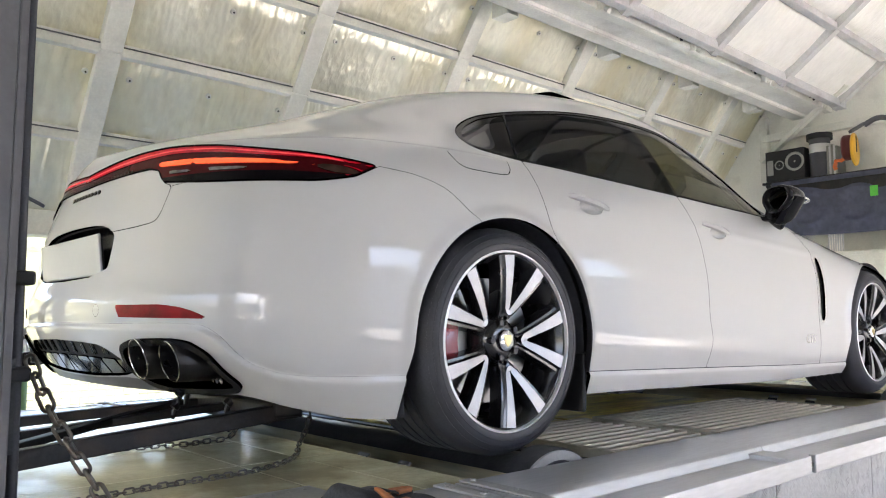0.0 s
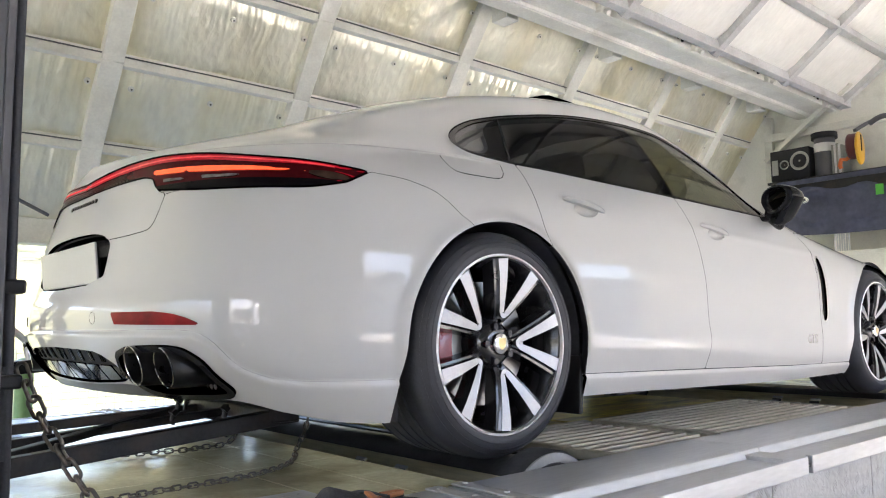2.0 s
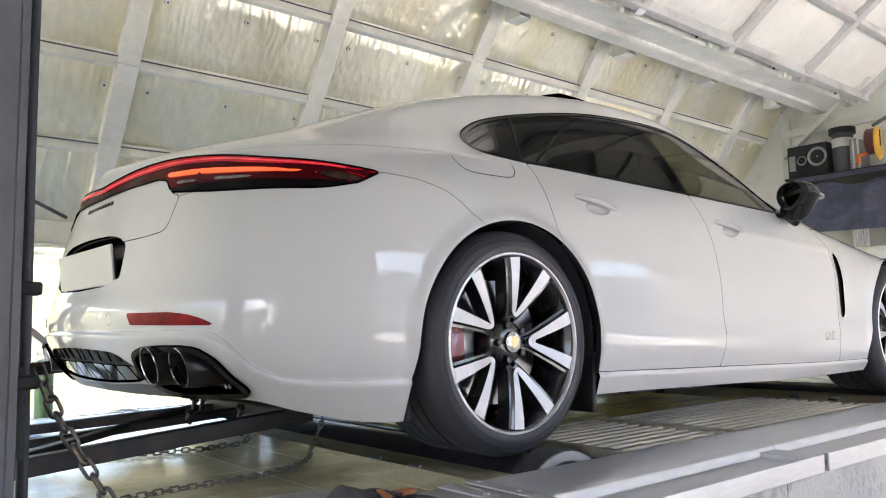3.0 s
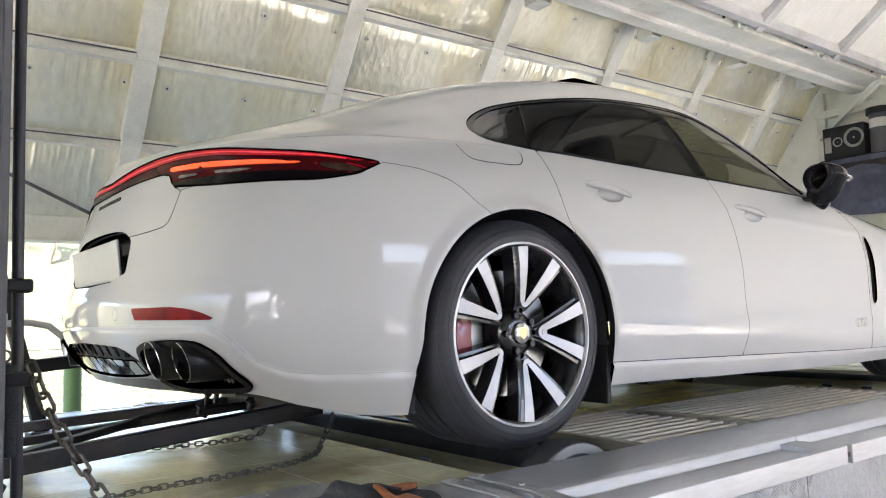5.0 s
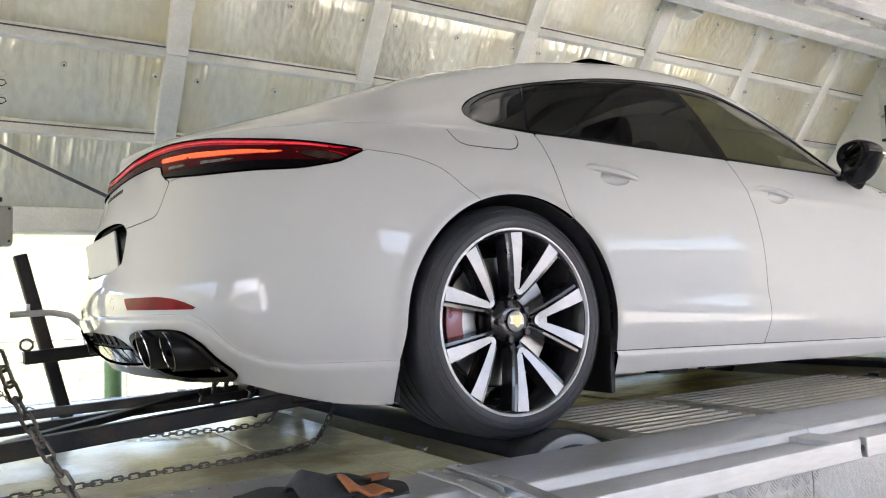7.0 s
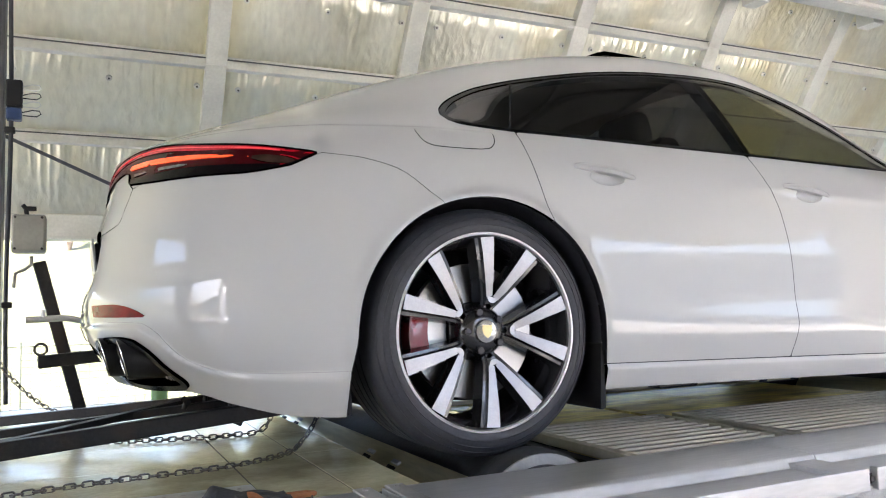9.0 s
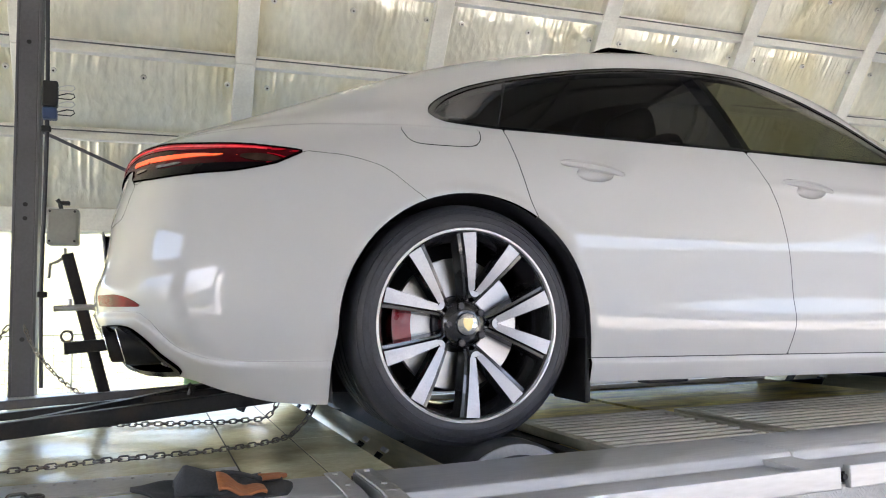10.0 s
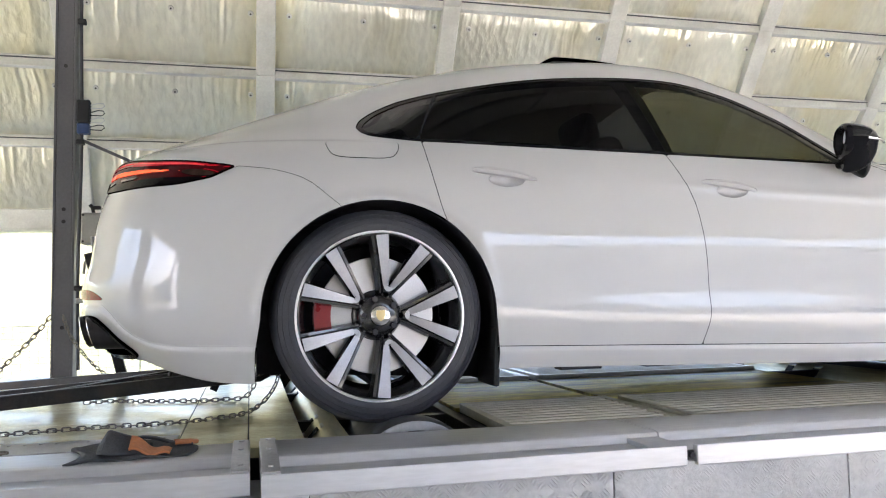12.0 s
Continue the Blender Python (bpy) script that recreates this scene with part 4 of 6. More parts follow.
def add_side(side):
    """All panels of one side of the car."""
    tag = dict(parent=car, side=side)
    body = arch_free(arch_free(SKIN, AXLE_X), FRONT_X)
    tail = near(SKIN, -1.80, -.08, .55, 1.60)
    for cutout in (APRON, HATCH, TAIL_LIGHT, REAR_DOOR, FRONT_DOOR, SILL, FENDER, WINDOWS):
        body = without(body, cutout)
    body = without(body, BUMPER, .0006)
    body = clip(body, np.where(np.hypot(body["G"] + .07, body["V"][:, 2] - 1.54) < .3, -depth_in(FUEL, body["G"], body["V"][:, 2]) - np.interp(body["V"][:, 2], [1.552, 1.566], [.0015, 0]), 1.0))
    for r0, x0, x1 in ((8.45, 1.42, 2.45), (9.35, -.50, .34)):
        body = clip(body, -top_shape(body, r0, x0, x1))
    body = clip(body, -np.minimum(body["V"][:, 0] - 2.47, body["R"] - 7.05) - 0.002)
    panel("body_shell", body, PAINT, **tag)
    bonnet = clip(near(SKIN, 2.2, 9, .9, 2), np.minimum(near(SKIN, 2.2, 9, .9, 2)["V"][:, 0] - 2.474, near(SKIN, 2.2, 9, .9, 2)["R"] - 7.08))
    panel("bonnet", bonnet, PAINT, **tag)
    bumper = arch_free(only(tail, BUMPER, .0008), AXLE_X)
    bumper = without(without(without(bumper, RECESS, 0), REFLECT, 0), SENSOR, .0006)
    panel("rear_bumper", bumper, PAINT, **tag)
    panel("rear_apron", arch_free(without(without(without(only(tail, APRON, 0.0008), EXHAUST, 0), DIFFUSER, 0), LIP, 0.0005), AXLE_X), PAINT, **tag)
    panel("plate_recess", only(tail, RECESS, -0.001), BLACK_TRIM, lift=-0.055, flange=0, **tag)
    panel("reflector", only(tail, REFLECT, 0.0), REFLECTOR, lift=0.002, flange=0.006, label="red bumper reflector", **tag)
    panel("parking_sensor", only(tail, SENSOR, .0006), PAINT, flange=.004, label="round white parking sensor", **tag)
    panel("diffuser", only(without(tail, EXHAUST, 0.002), DIFFUSER, 0.0), BLACK_PLASTIC, lift=-0.012, flange=0.01, label="black plastic diffuser", **tag)
    panel("rear_lip", arch_free(only(without(tail, EXHAUST, 0.001), LIP, 0.0005), AXLE_X), LIP_SHADE, **tag, label="lower bumper lip, its shade painted dark grey")
    panel("exhaust_surround", clip(only(tail, EXHAUST, 0.0), 0.015 - depth_in(EXHAUST, *(lambda q: (q["G"], q["V"][:, 2]))(only(tail, EXHAUST, 0.0)))), BLACK_TRIM, lift=0.010, flange=0.09, label="gloss black exhaust surround", **tag)
    for k in range(3):
        g0 = -.985 + .014 * k
        panel("maker_bar", only(tail, np.array([(g0, .860), (g0 + .009, .861), (g0 + .010, .876), (g0 + .001, .875)]), 0), ALU_DULL, car, side, -.006, .004)
    panel("exhaust_well", only(tail, EXHAUST, -0.004), BLACK_PLASTIC, lift=-0.075, flange=0, **tag)
    hatch = panel("tailgate", without(only(tail, HATCH), RECESS, 0), PAINT, **tag)
    lens = panel("tail_light", only(tail, TAIL_LIGHT, 0.0015), LENS_DARK, lift=0.002, label="smoked red wraparound tail light", **tag)
    inner = only(tail, TAIL_LIGHT, 0.004)
    z, g = inner["V"][:, 2], inner["G"]
    loop = np.hypot((g + .640) / .080, (z - 1.4425 + .10 * (g + .64)) / .0145)
    top = np.interp(g, *zip(*LIGHT_TOP))
    deep = top - z
    strip = clip(inner, np.minimum(np.minimum(deep - .007, np.interp(g, [-1.95, -1.3, -.9, -.7, -.53], [.022, .029, .027, .018, .012]) - deep), np.abs(g + 1.05) - .0035))
    panel("red_strip", strip, LENS_RED, lens, side, 0.0042, 0.003, "red upper light strip")
    glow = band(inner, lambda q: np.interp(q["G"], *zip(*LIGHT_TOP)) - q["V"][:, 2] - np.interp(q["G"], [-1.95, -1.3, -.62], [.015, .020, .013]), .0028)
    panel("glow_line", clip(glow, -.62 - glow["G"]), LENS_HOT, lens, side, 0.0050, 0.002, "thin bright red light line")
    mid = np.interp(g, [-1.22, -1.07, -.976, -.85, -.675], [1.4735, 1.4705, 1.4655, 1.4605, 1.4505])
    half = np.interp(g, [-1.215, -1.2, -1.0, -.86, -.68], [-.002, .0075, .0085, .0062, -.0005])
    split = np.abs(g + 1.068 - .3 * (z - 1.46)) - .003
    panel("light_blade", clip(inner, np.minimum(half - np.abs(z - mid), split)), LENS_GLOW, lens, side, 0.005, 0.003, "glowing orange light blade")
    for ends in ([-1.175, -1.160, -1.09, -1.075], [-1.03, -1.01, -.91, -.87]):
        low = np.interp(g, ends, [-.002, .005, .004, -.002]) - np.abs(z - np.interp(g, [-1.2, -.9], [1.4445, 1.4405]))
        panel("reversing_lens", clip(inner, low), LENS_CLEAR, lens, side, 0.0045, 0.003, "pale reversing lens")
    panel("side_lens", clip(inner, .78 - loop), LENS_OLIVE, lens, side, 0.0045, 0.003, "smoky olive side lens")
    for r0, r1 in ((1.0, .09),):
        line = band(inner, lambda q: np.hypot((q["G"] + .640) / .080, (q["V"][:, 2] - 1.4425 + .10 * (q["G"] + .64)) / .0145) - r0, r1)
        panel("loop_line", clip(line, line["G"] + .62), LENS_RED, lens, side, 0.0046, 0.002, "thin red line round the side lens")
    panel("lens_rim", clip(only(tail, TAIL_LIGHT, 0.0015), .0045 - depth_in(TAIL_LIGHT, *(lambda q: (q["G"], q["V"][:, 2]))(only(tail, TAIL_LIGHT, 0.0015)))), LENS_BLACK, lens, side, 0.0058, 0.004, "gloss black lens edge")
    foot = np.minimum(np.interp(g, [-1.2, -.85, -.62, -.55], [1.430, 1.432, 1.428, 1.40]) - z, g + 1.3)
    panel("lower_strip", clip(inner, foot), LENS_BLACK, lens, side, 0.0040, 0.002, "gloss black lower strip")
    # dark dots along the lower edge of the middle bar
    for k in range(16):
        g0, z0 = -1.72 + .024 * k, 1.462 + .006 * (k / 16)
        hexagon = np.array([(g0 + .009 * math.cos(a), z0 + .0075 * math.sin(a)) for a in (math.pi * n / 3 for n in range(6))])
        panel("light_dot", only(tail, hexagon, 0), BLACK_TRIM, lens, side, .0055, .002)
    # unreadable lettering: plain bars
    for k in range(5):
        g0 = -1.752 + .034 * k
        panel("letter_bar", only(tail, np.array([(g0, 1.428), (g0 + .024, 1.428), (g0 + .024, 1.441), (g0, 1.441)]), 0), BLACK_TRIM, hatch, side, .003, .003)
    # glossy vanes under the diffuser's mesh
    floor_piece = only(tail, DIFFUSER, .004)
    for k in range(6):
        g0 = -1.83 + .098 * k
        vane = np.array([(g0, .926 - .001 * k), (g0 + .086, .925 - .001 * k), (g0 + .122, .860), (g0 + .036, .860)])
        panel("diffuser_vane", only(floor_piece, vane, 0), VANE, car, side, -.006, .008, "glossy dark diffuser vane")
    for k in range(34):
        g0 = -1.80 + .0135 * k
        rib = np.array([(g0, .930), (g0 + .006, .930), (g0 + .006, .985), (g0, .985)])
        piece = only(floor_piece, rib, 0)
        if len(piece["F"]):
            panel("mesh_rib", piece, BLACK_TRIM, car, side, -.008, .004)
    flank = near(SKIN, -.3, 3.9, .6, 2.0)
    rear_door = panel("rear_door", without(arch_free(only(flank, REAR_DOOR), AXLE_X), HOLLOWS[0], 0), PAINT, flange=0, **tag)
    front_door = panel("front_door", without(only(flank, FRONT_DOOR), HOLLOWS[1], 0), PAINT, flange=0, **tag)
    for door, hollow in ((rear_door, HOLLOWS[0]), (front_door, HOLLOWS[1])):
        bowl = only(flank, hollow, 0.0)
        deep = np.clip(depth_in(hollow, bowl["G"], bowl["V"][:, 2]) / 0.024, 0, 1)
        bowl["V"] = bowl["V"] - bowl["N"] * (0.020 * np.sqrt(deep * (2 - deep)))[:, None]
        panel("handle_hollow", dict(bowl, N=bowl_normals(bowl)), PAINT, door, side, 0, 0)
    panel("sill", arch_free(arch_free(only(flank, SILL), AXLE_X), FRONT_X), PAINT, **tag)
    panel("front_wing", arch_free(without(only(flank, FENDER), VENT, 0), FRONT_X), PAINT, **tag)
    panel("fuel_flap", clip(flank, depth_in(FUEL, flank["G"], flank["V"][:, 2]) - np.interp(flank["V"][:, 2], [1.552, 1.566], [.0012, -.0004])), PAINT, **tag)
    vent = panel("wing_vent", only(flank, VENT, -0.001), BLACK_TRIM, lift=-0.02, flange=0, label="black side air vent", **tag)
    panel("vent_blade", clip(only(flank, VENT, 0.0), 0.006 - depth_in(VENT, *(lambda q: (q["G"], q["V"][:, 2]))(only(flank, VENT, 0.0)))), CHROME, vent, side, 0.001, 0.01, "thin chrome vent edge")
    # glass and its black frames
    high = near(SKIN, -.3, 2.2, 1.45, 2.0)
    win = only(high, WINDOWS, 0.002)
    win_depth = depth_in(WINDOWS, win["G"], win["V"][:, 2])
    wz, wg = win["V"][:, 2], win["G"]
    rim = win_depth - np.interp(wg, [-.08, .0, .25, 1.6], [.020, .013, .009, .009])
    panel("window_frame", clip(win, -rim), BLACK_TRIM, lift=-0.002, flange=0.010, label="gloss black window frame", **tag)
    pillar = np.interp(wz, [1.55, 1.87], [.040, .052]) - np.abs(wg - np.interp(wz, [1.55, 1.87], [1.078, 1.000]))
    panel("door_pillar", clip(win, pillar), LINER, lift=-0.016, flange=0, label="black pillar behind the glass", **tag)
    panel("glass_divider", band(win, lambda q: q["G"] - np.interp(q["V"][:, 2], [1.55, 1.80], [.112, .235]), .0042), BLACK_TRIM, lift=-0.003, flange=0.002, label="thin black glass divider", **tag)
    for name, mt in (("quarter_glass", GLASS_DARK), ("rear_door_glass", GLASS_DARK), ("front_door_glass", GLASS_TINT)):
        first = np.interp(wz, [1.55, 1.80], [.112, .235])
        mid_ = np.interp(wz, [1.55, 1.87], [1.078, 1.000])
        cut = {"quarter_glass": first - wg, "rear_door_glass": np.minimum(wg - first, mid_ - wg), "front_door_glass": wg - mid_}[name]
        ob = panel(name, clip(win, np.minimum(cut - .0005, rim + .004)), mt, lift=-0.005, flange=0, label="tinted side glass", **tag)
        ob.visible_shadow = False
    line = clip(win, 0.009 - win_depth)
    line = clip(line, np.interp(line["G"], [-.05, .1, 1.8], [1.60, 1.594, 1.56]) - line["V"][:, 2])
    panel("belt_strip", line, BLACK_TRIM, lift=0.001, flange=0.004, label="black belt line strip", **tag)
    for name, r0, x0, x1 in (("windscreen", 8.45, 1.42, 2.45), ("rear_screen", 9.35, -.50, .34)):
        screen = clip(SKIN, top_shape(SKIN, r0, x0, x1) - 0.003)
        ob = panel(name, screen, GLASS_SCREEN if x0 > 0 else GLASS_DARK, lift=-0.003, flange=0, label="curved tinted screen", **tag)
        ob.visible_shadow = False
    # dark inner lining, which also stands in for shade behind the panel gaps
    coarse = dict(SKIN, F=SKIN["F"])
    lining = without(arch_free(arch_free(coarse, AXLE_X, 0.385), FRONT_X, 0.385), WINDOWS, -0.02)
    for cutout in (EXHAUST, RECESS):
        lining = without(lining, cutout, 0)
    for r0, x0, x1 in ((8.45, 1.42, 2.45), (9.35, -.50, .34)):
        lining = clip(lining, -top_shape(lining, r0, x0, x1) + 0.01)
    lining = clip(lining, np.maximum(9.0 - lining["R"], lining["V"][:, 0] + .80))
    panel("inner_lining", clip(lining, 8.32 - lining["R"]), LINER, lift=-0.022, flange=0, label="dark inner lining", **tag)
    panel("headliner", clip(lining, lining["R"] - 8.32), HEADLINER, lift=-0.022, flange=0, label="pale cloth roof lining", **tag)
    # wheel housings, behind the openings
    for hub_x, y_in in ((AXLE_X, .62), (FRONT_X, .66)):
        arc = [(-0.402, -0.205)] + [(-0.394 * math.cos(a) * (1.03 if math.cos(a) > 0 else 1), 0.394 * math.sin(a)) for a in (math.pi * k / 40 for k in range(41))] + [(0.396, -0.245)]
        vs, fs = [], []
        for y in (.955, .90, y_in):
            vs += [(hub_x + 0.008 + dx, side * y, HUB_Z + dz) for dx, dz in arc]
        n = len(arc)
        for r in range(2):
            fs += [(r * n + i, r * n + i + 1, (r + 1) * n + i + 1, (r + 1) * n + i) for i in range(n - 1)]
        fs.append(tuple(2 * n + i for i in range(n)))
        raw("wheel_housing", vs, fs, LINER, car, True, "black wheel housing liner")
        bm = bmesh.new()
        box(bm, (hub_x + 0.402, side * 0.86, HUB_Z - 0.15), (0.022, 0.20, 0.20), (0, 3, 0), bevel=0.008)
        part("mud_guard", bm, BLACK_PLASTIC, car, "black wheel arch mud guard", True)
    return rear_door, front_door


doors_right = add_side(-1)
doors_left = add_side(1)


def door_handle(door, g, z, side):
    """A flush pull handle with a scooped hollow under it."""
    y = side * (.969 if g < 1 else .965)
    bm = bmesh.new()
    n = 24
    rows = []
    for i in range(n + 1):
        t = i / n
        x = g - 0.115 + 0.235 * t
        zz = z + 0.018 - 0.030 * t * t
        swell = math.sin(math.pi * min(1, max(0, t))) ** 0.5
        h = 0.004 + 0.011 * swell
        d = 0.002 + 0.020 * swell
        rows.append([bm.verts.new((x, y - side * 0.010 + side * d * c, zz + h * s)) for c, s in ((0, -1), (.7, -.75), (1, 0), (.7, .75), (0, 1))])
    for p, q in zip(rows, rows[1:]):
        for k in range(4):
            bm.faces.new((p[k], p[k + 1], q[k + 1], q[k]))
    part("handle", bm, PAINT, door, "body-coloured door handle", True)


for side, doors in ((-1, doors_right), (1, doors_left)):
    door_handle(doors[0], 0.415, 1.446, side)
    door_handle(doors[1], 1.305, 1.423, side)


def side_mirror(side):
    """A rounded three-cornered housing, its glass turned towards the cabin, a painted cap above, on a pointed foot."""
    def at(out, fore, up):
        return (1.765 - .465 * out + .885 * fore, side * (1.017 + .885 * out + .465 * fore), 1.598 + up)

    def ring(k, keep, n):
        pts = []
        for i in range(n + 1):
            a = keep[0] + (keep[1] - keep[0]) * i / n
            c = math.copysign(abs(math.cos(a)) ** .75, math.cos(a))
            s_ = math.copysign(abs(math.sin(a)) ** .8, math.sin(a))
            low = max(0, -s_)
            pts.append((k * (.104 * c * (1 - .38 * low) - .012 * low), k * .066 * s_))
        return pts

    def drop(pts, deep):
        """The lower half drawn down to a blunt point over the foot."""
        return [(o * (1 - .72 * deep * min(1, max(0, -u) / .066)) - .022 * deep * max(0, -u) / .066, u * (1 + .75 * deep) if u < 0 else u) for o, u in pts]

    def shell(keep, name, mat_, parent, label, deep=0):
        bm = bmesh.new()
        rows, n = [], 40
        for t in (0, .04, .12, .25, .45, .65, .82, .93, 1.0):
            k = (1 - t ** 2.6) ** .5 * (0.94 + .06 * min(1, t * 10))
            rows.append([bm.verts.new(at(o + .008 * t, .120 * t, u - .010 * t)) for o, u in drop(ring(k, keep, n), deep)])
        if deep:
            rows.insert(0, [bm.verts.new(at(o, .004, u)) for o, u in ring(.90, keep, n)])
        for p, q in zip(rows, rows[1:]):
            for i in range(n):
                bm.faces.new((p[i], p[i + 1], q[i + 1], q[i]))
        bmesh.ops.remove_doubles(bm, verts=bm.verts, dist=1e-5)
        return part(name, bm, mat_, parent, label, True)
    cap = shell((.02, math.pi - .02), "mirror_cap", VANE, car, "gloss black wing mirror")
    shell((math.pi - .02, 2 * math.pi + .02), "mirror_base", BLACK_TRIM, cap, "gloss black mirror underside", 1)
    bm = bmesh.new()
    rows = [[bm.verts.new(at(o, f_, u)) for o, u in ring(k, (0, 2 * math.pi), 40)[:-1]] for k, f_ in ((.955, .020), (1.0, .006), (.97, -.006), (.86, -.012), (.74, -.006), (.70, .010))]
    for p, q in zip(rows, rows[1:]):
        for i in range(40):
            bm.faces.new((p[i], p[(i + 1) % 40], q[(i + 1) % 40], q[i]))
    part("mirror_rim", bm, BLACK_TRIM, cap, "gloss black mirror rim", True)
    bm = bmesh.new()
    bm.faces.new([bm.verts.new(at(o, .006, u)) for o, u in ring(.72, (0, 2 * math.pi), 40)[:-1]])
    part("mirror_glass", bm, GLASS_MIRROR, cap, "mirror glass")
    bm = bmesh.new()
    bmesh.ops.create_uvsphere(bm, u_segments=28, v_segments=16, radius=1)
    for v in bm.verts:
        x, y, z = v.co
        slim = 1 + .45 * min(z, 0)
        v.co = (1.865 + .056 * x * slim - .03 * z, side * (.968 + .050 * y * slim), 1.525 + .056 * z)
    span(bm, (1.82, side * .90, 1.510), (1.89, side * .97, 1.535), .01)
    part("mirror_foot", bm, BLACK_TRIM, cap, "gloss black mirror foot", True)
    bm = bmesh.new()
    lamp = [at(.112 * math.sin(a), .03 + .108 * math.cos(a), -.004 - .010 * math.cos(a)) for a in (radians(10 + 8 * k) for k in range(9))]
    tube(bm, lamp, .0055, 8)
    part("mirror_lamp", bm, CHROME, cap, "slim bright indicator strip", True)


side_mirror(-1)
side_mirror(1)

# the tilted roof panel: it follows the roof and lifts at its rear edge
for side in (-1, 1):
    lid = clip(SKIN, np.minimum((SKIN["R"] - 9.2) * .2, np.minimum(SKIN["V"][:, 0] - .82, 1.26 - SKIN["V"][:, 0])))
    lid["V"] = lid["V"] + lid["N"] * (0.004 + 0.032 * (1.26 - lid["V"][:, :1]) / .48)
    panel("roof_panel", lid, BLACK_TRIM, car, side, 0, .016, "tilted black glass roof panel")

# number plate, left blank
bm = bmesh.new()
box(bm, (-1.023, 0, 1.226), (0.008, 0.592, 0.122), (0, -6, 0), 0.003)
plate = part("number_plate", bm, PLATE_WHITE, car, "blank white number plate")
bm = bmesh.new()
box(bm, (-1.011, 0, 1.226), (0.014, 0.54, 0.10), (0, -6, 0), 0.004)
part("plate_frame", bm, BLACK_PLASTIC, plate)


def exhaust_pipe(end, side):
    """A tailpipe whose open end points back and a little outwards."""
    out = Vector((-math.cos(radians(2.5)), side * math.sin(radians(2.5)), .015))
    turn = Matrix.Translation(end) @ out.to_track_quat('Y', 'Z').to_matrix().to_4x4()

    def slant(bm):
        for v in bm.verts:
            v.co.y += .30 * v.co.z * min(1, max(0, 1 + v.co.y / .12))
        bmesh.ops.transform(bm, matrix=turn, verts=bm.verts)
    bm = bmesh.new()
    lathe(bm, [(.050, -.30), (.0525, -.14), (.0540, -.04), (.0540, -.004), (.0525, 0), (.0505, 0), (.0490, -.005), (.0475, -.06), (.047, -.24), (.0001, -.24)], (0, 0, 0), 48)
    slant(bm)
    p = part("tailpipe", bm, PIPE_DULL, car, "satin black tailpipe", True)
    bm = bmesh.new()
    lathe(bm, [(.0528, .0005), (.0514, .0022), (.0500, .0005), (.0514, -.001)], (0, 0, 0), 48, True)
    slant(bm)
    part("pipe_lip", bm, CHROME, p, smooth=True)
    bm = bmesh.new()
    lathe(bm, [(.0001, .004), (.006, .003), (.007, 0)], (.054, -.022, 0), 12)
    box(bm, (.0535, -.030, 0), (.006, .03, .012), bevel=.002)
    slant(bm)
    part("pipe_rivet", bm, PIPE, p, smooth=True)


for side in (-1, 1):
    exhaust_pipe((-1.000, side * .554, .932), side)
    exhaust_pipe((-.958, side * .656, .928), side)

bm = bmesh.new()
span(bm, (-.80, -.70, .845), (-.44, .82, .86), 0.004)
span(bm, (-.44, -.60, .80), (3.7, .60, .83), 0.01)
span(bm, (.45, -.93, .795), (2.55, .93, .825), 0.01)
part("underbody", bm, BLACK_PLASTIC, car, "black underbody panel")
for x in (.62, .95, 1.6, 2.2):
    bm = bmesh.new()
    span(bm, (x, -.925, .765), (x + 0.16, -.86, .80), 0.006)
    part("jacking_point", bm, BLACK_PLASTIC, car)

# model badge on the front door, in thin grey letters
badge = bpy.data.curves.new("badge", 'FONT')
badge.body, badge.size, badge.extrude, badge.shear = "GTS", 0.062, 0.0012, 0.25
me = bpy.data.meshes.new_from_object(new("badge_source", badge))
bpy.data.objects.remove(bpy.data.objects["badge_source"])
me.materials.append(CHROME)
ob = new("badge", me)
ob.matrix_basis = pose(2.075, -0.9905, 0.925, 90, 0, 0)
hang(ob, car)
ob["label"] = "thin silver model badge"


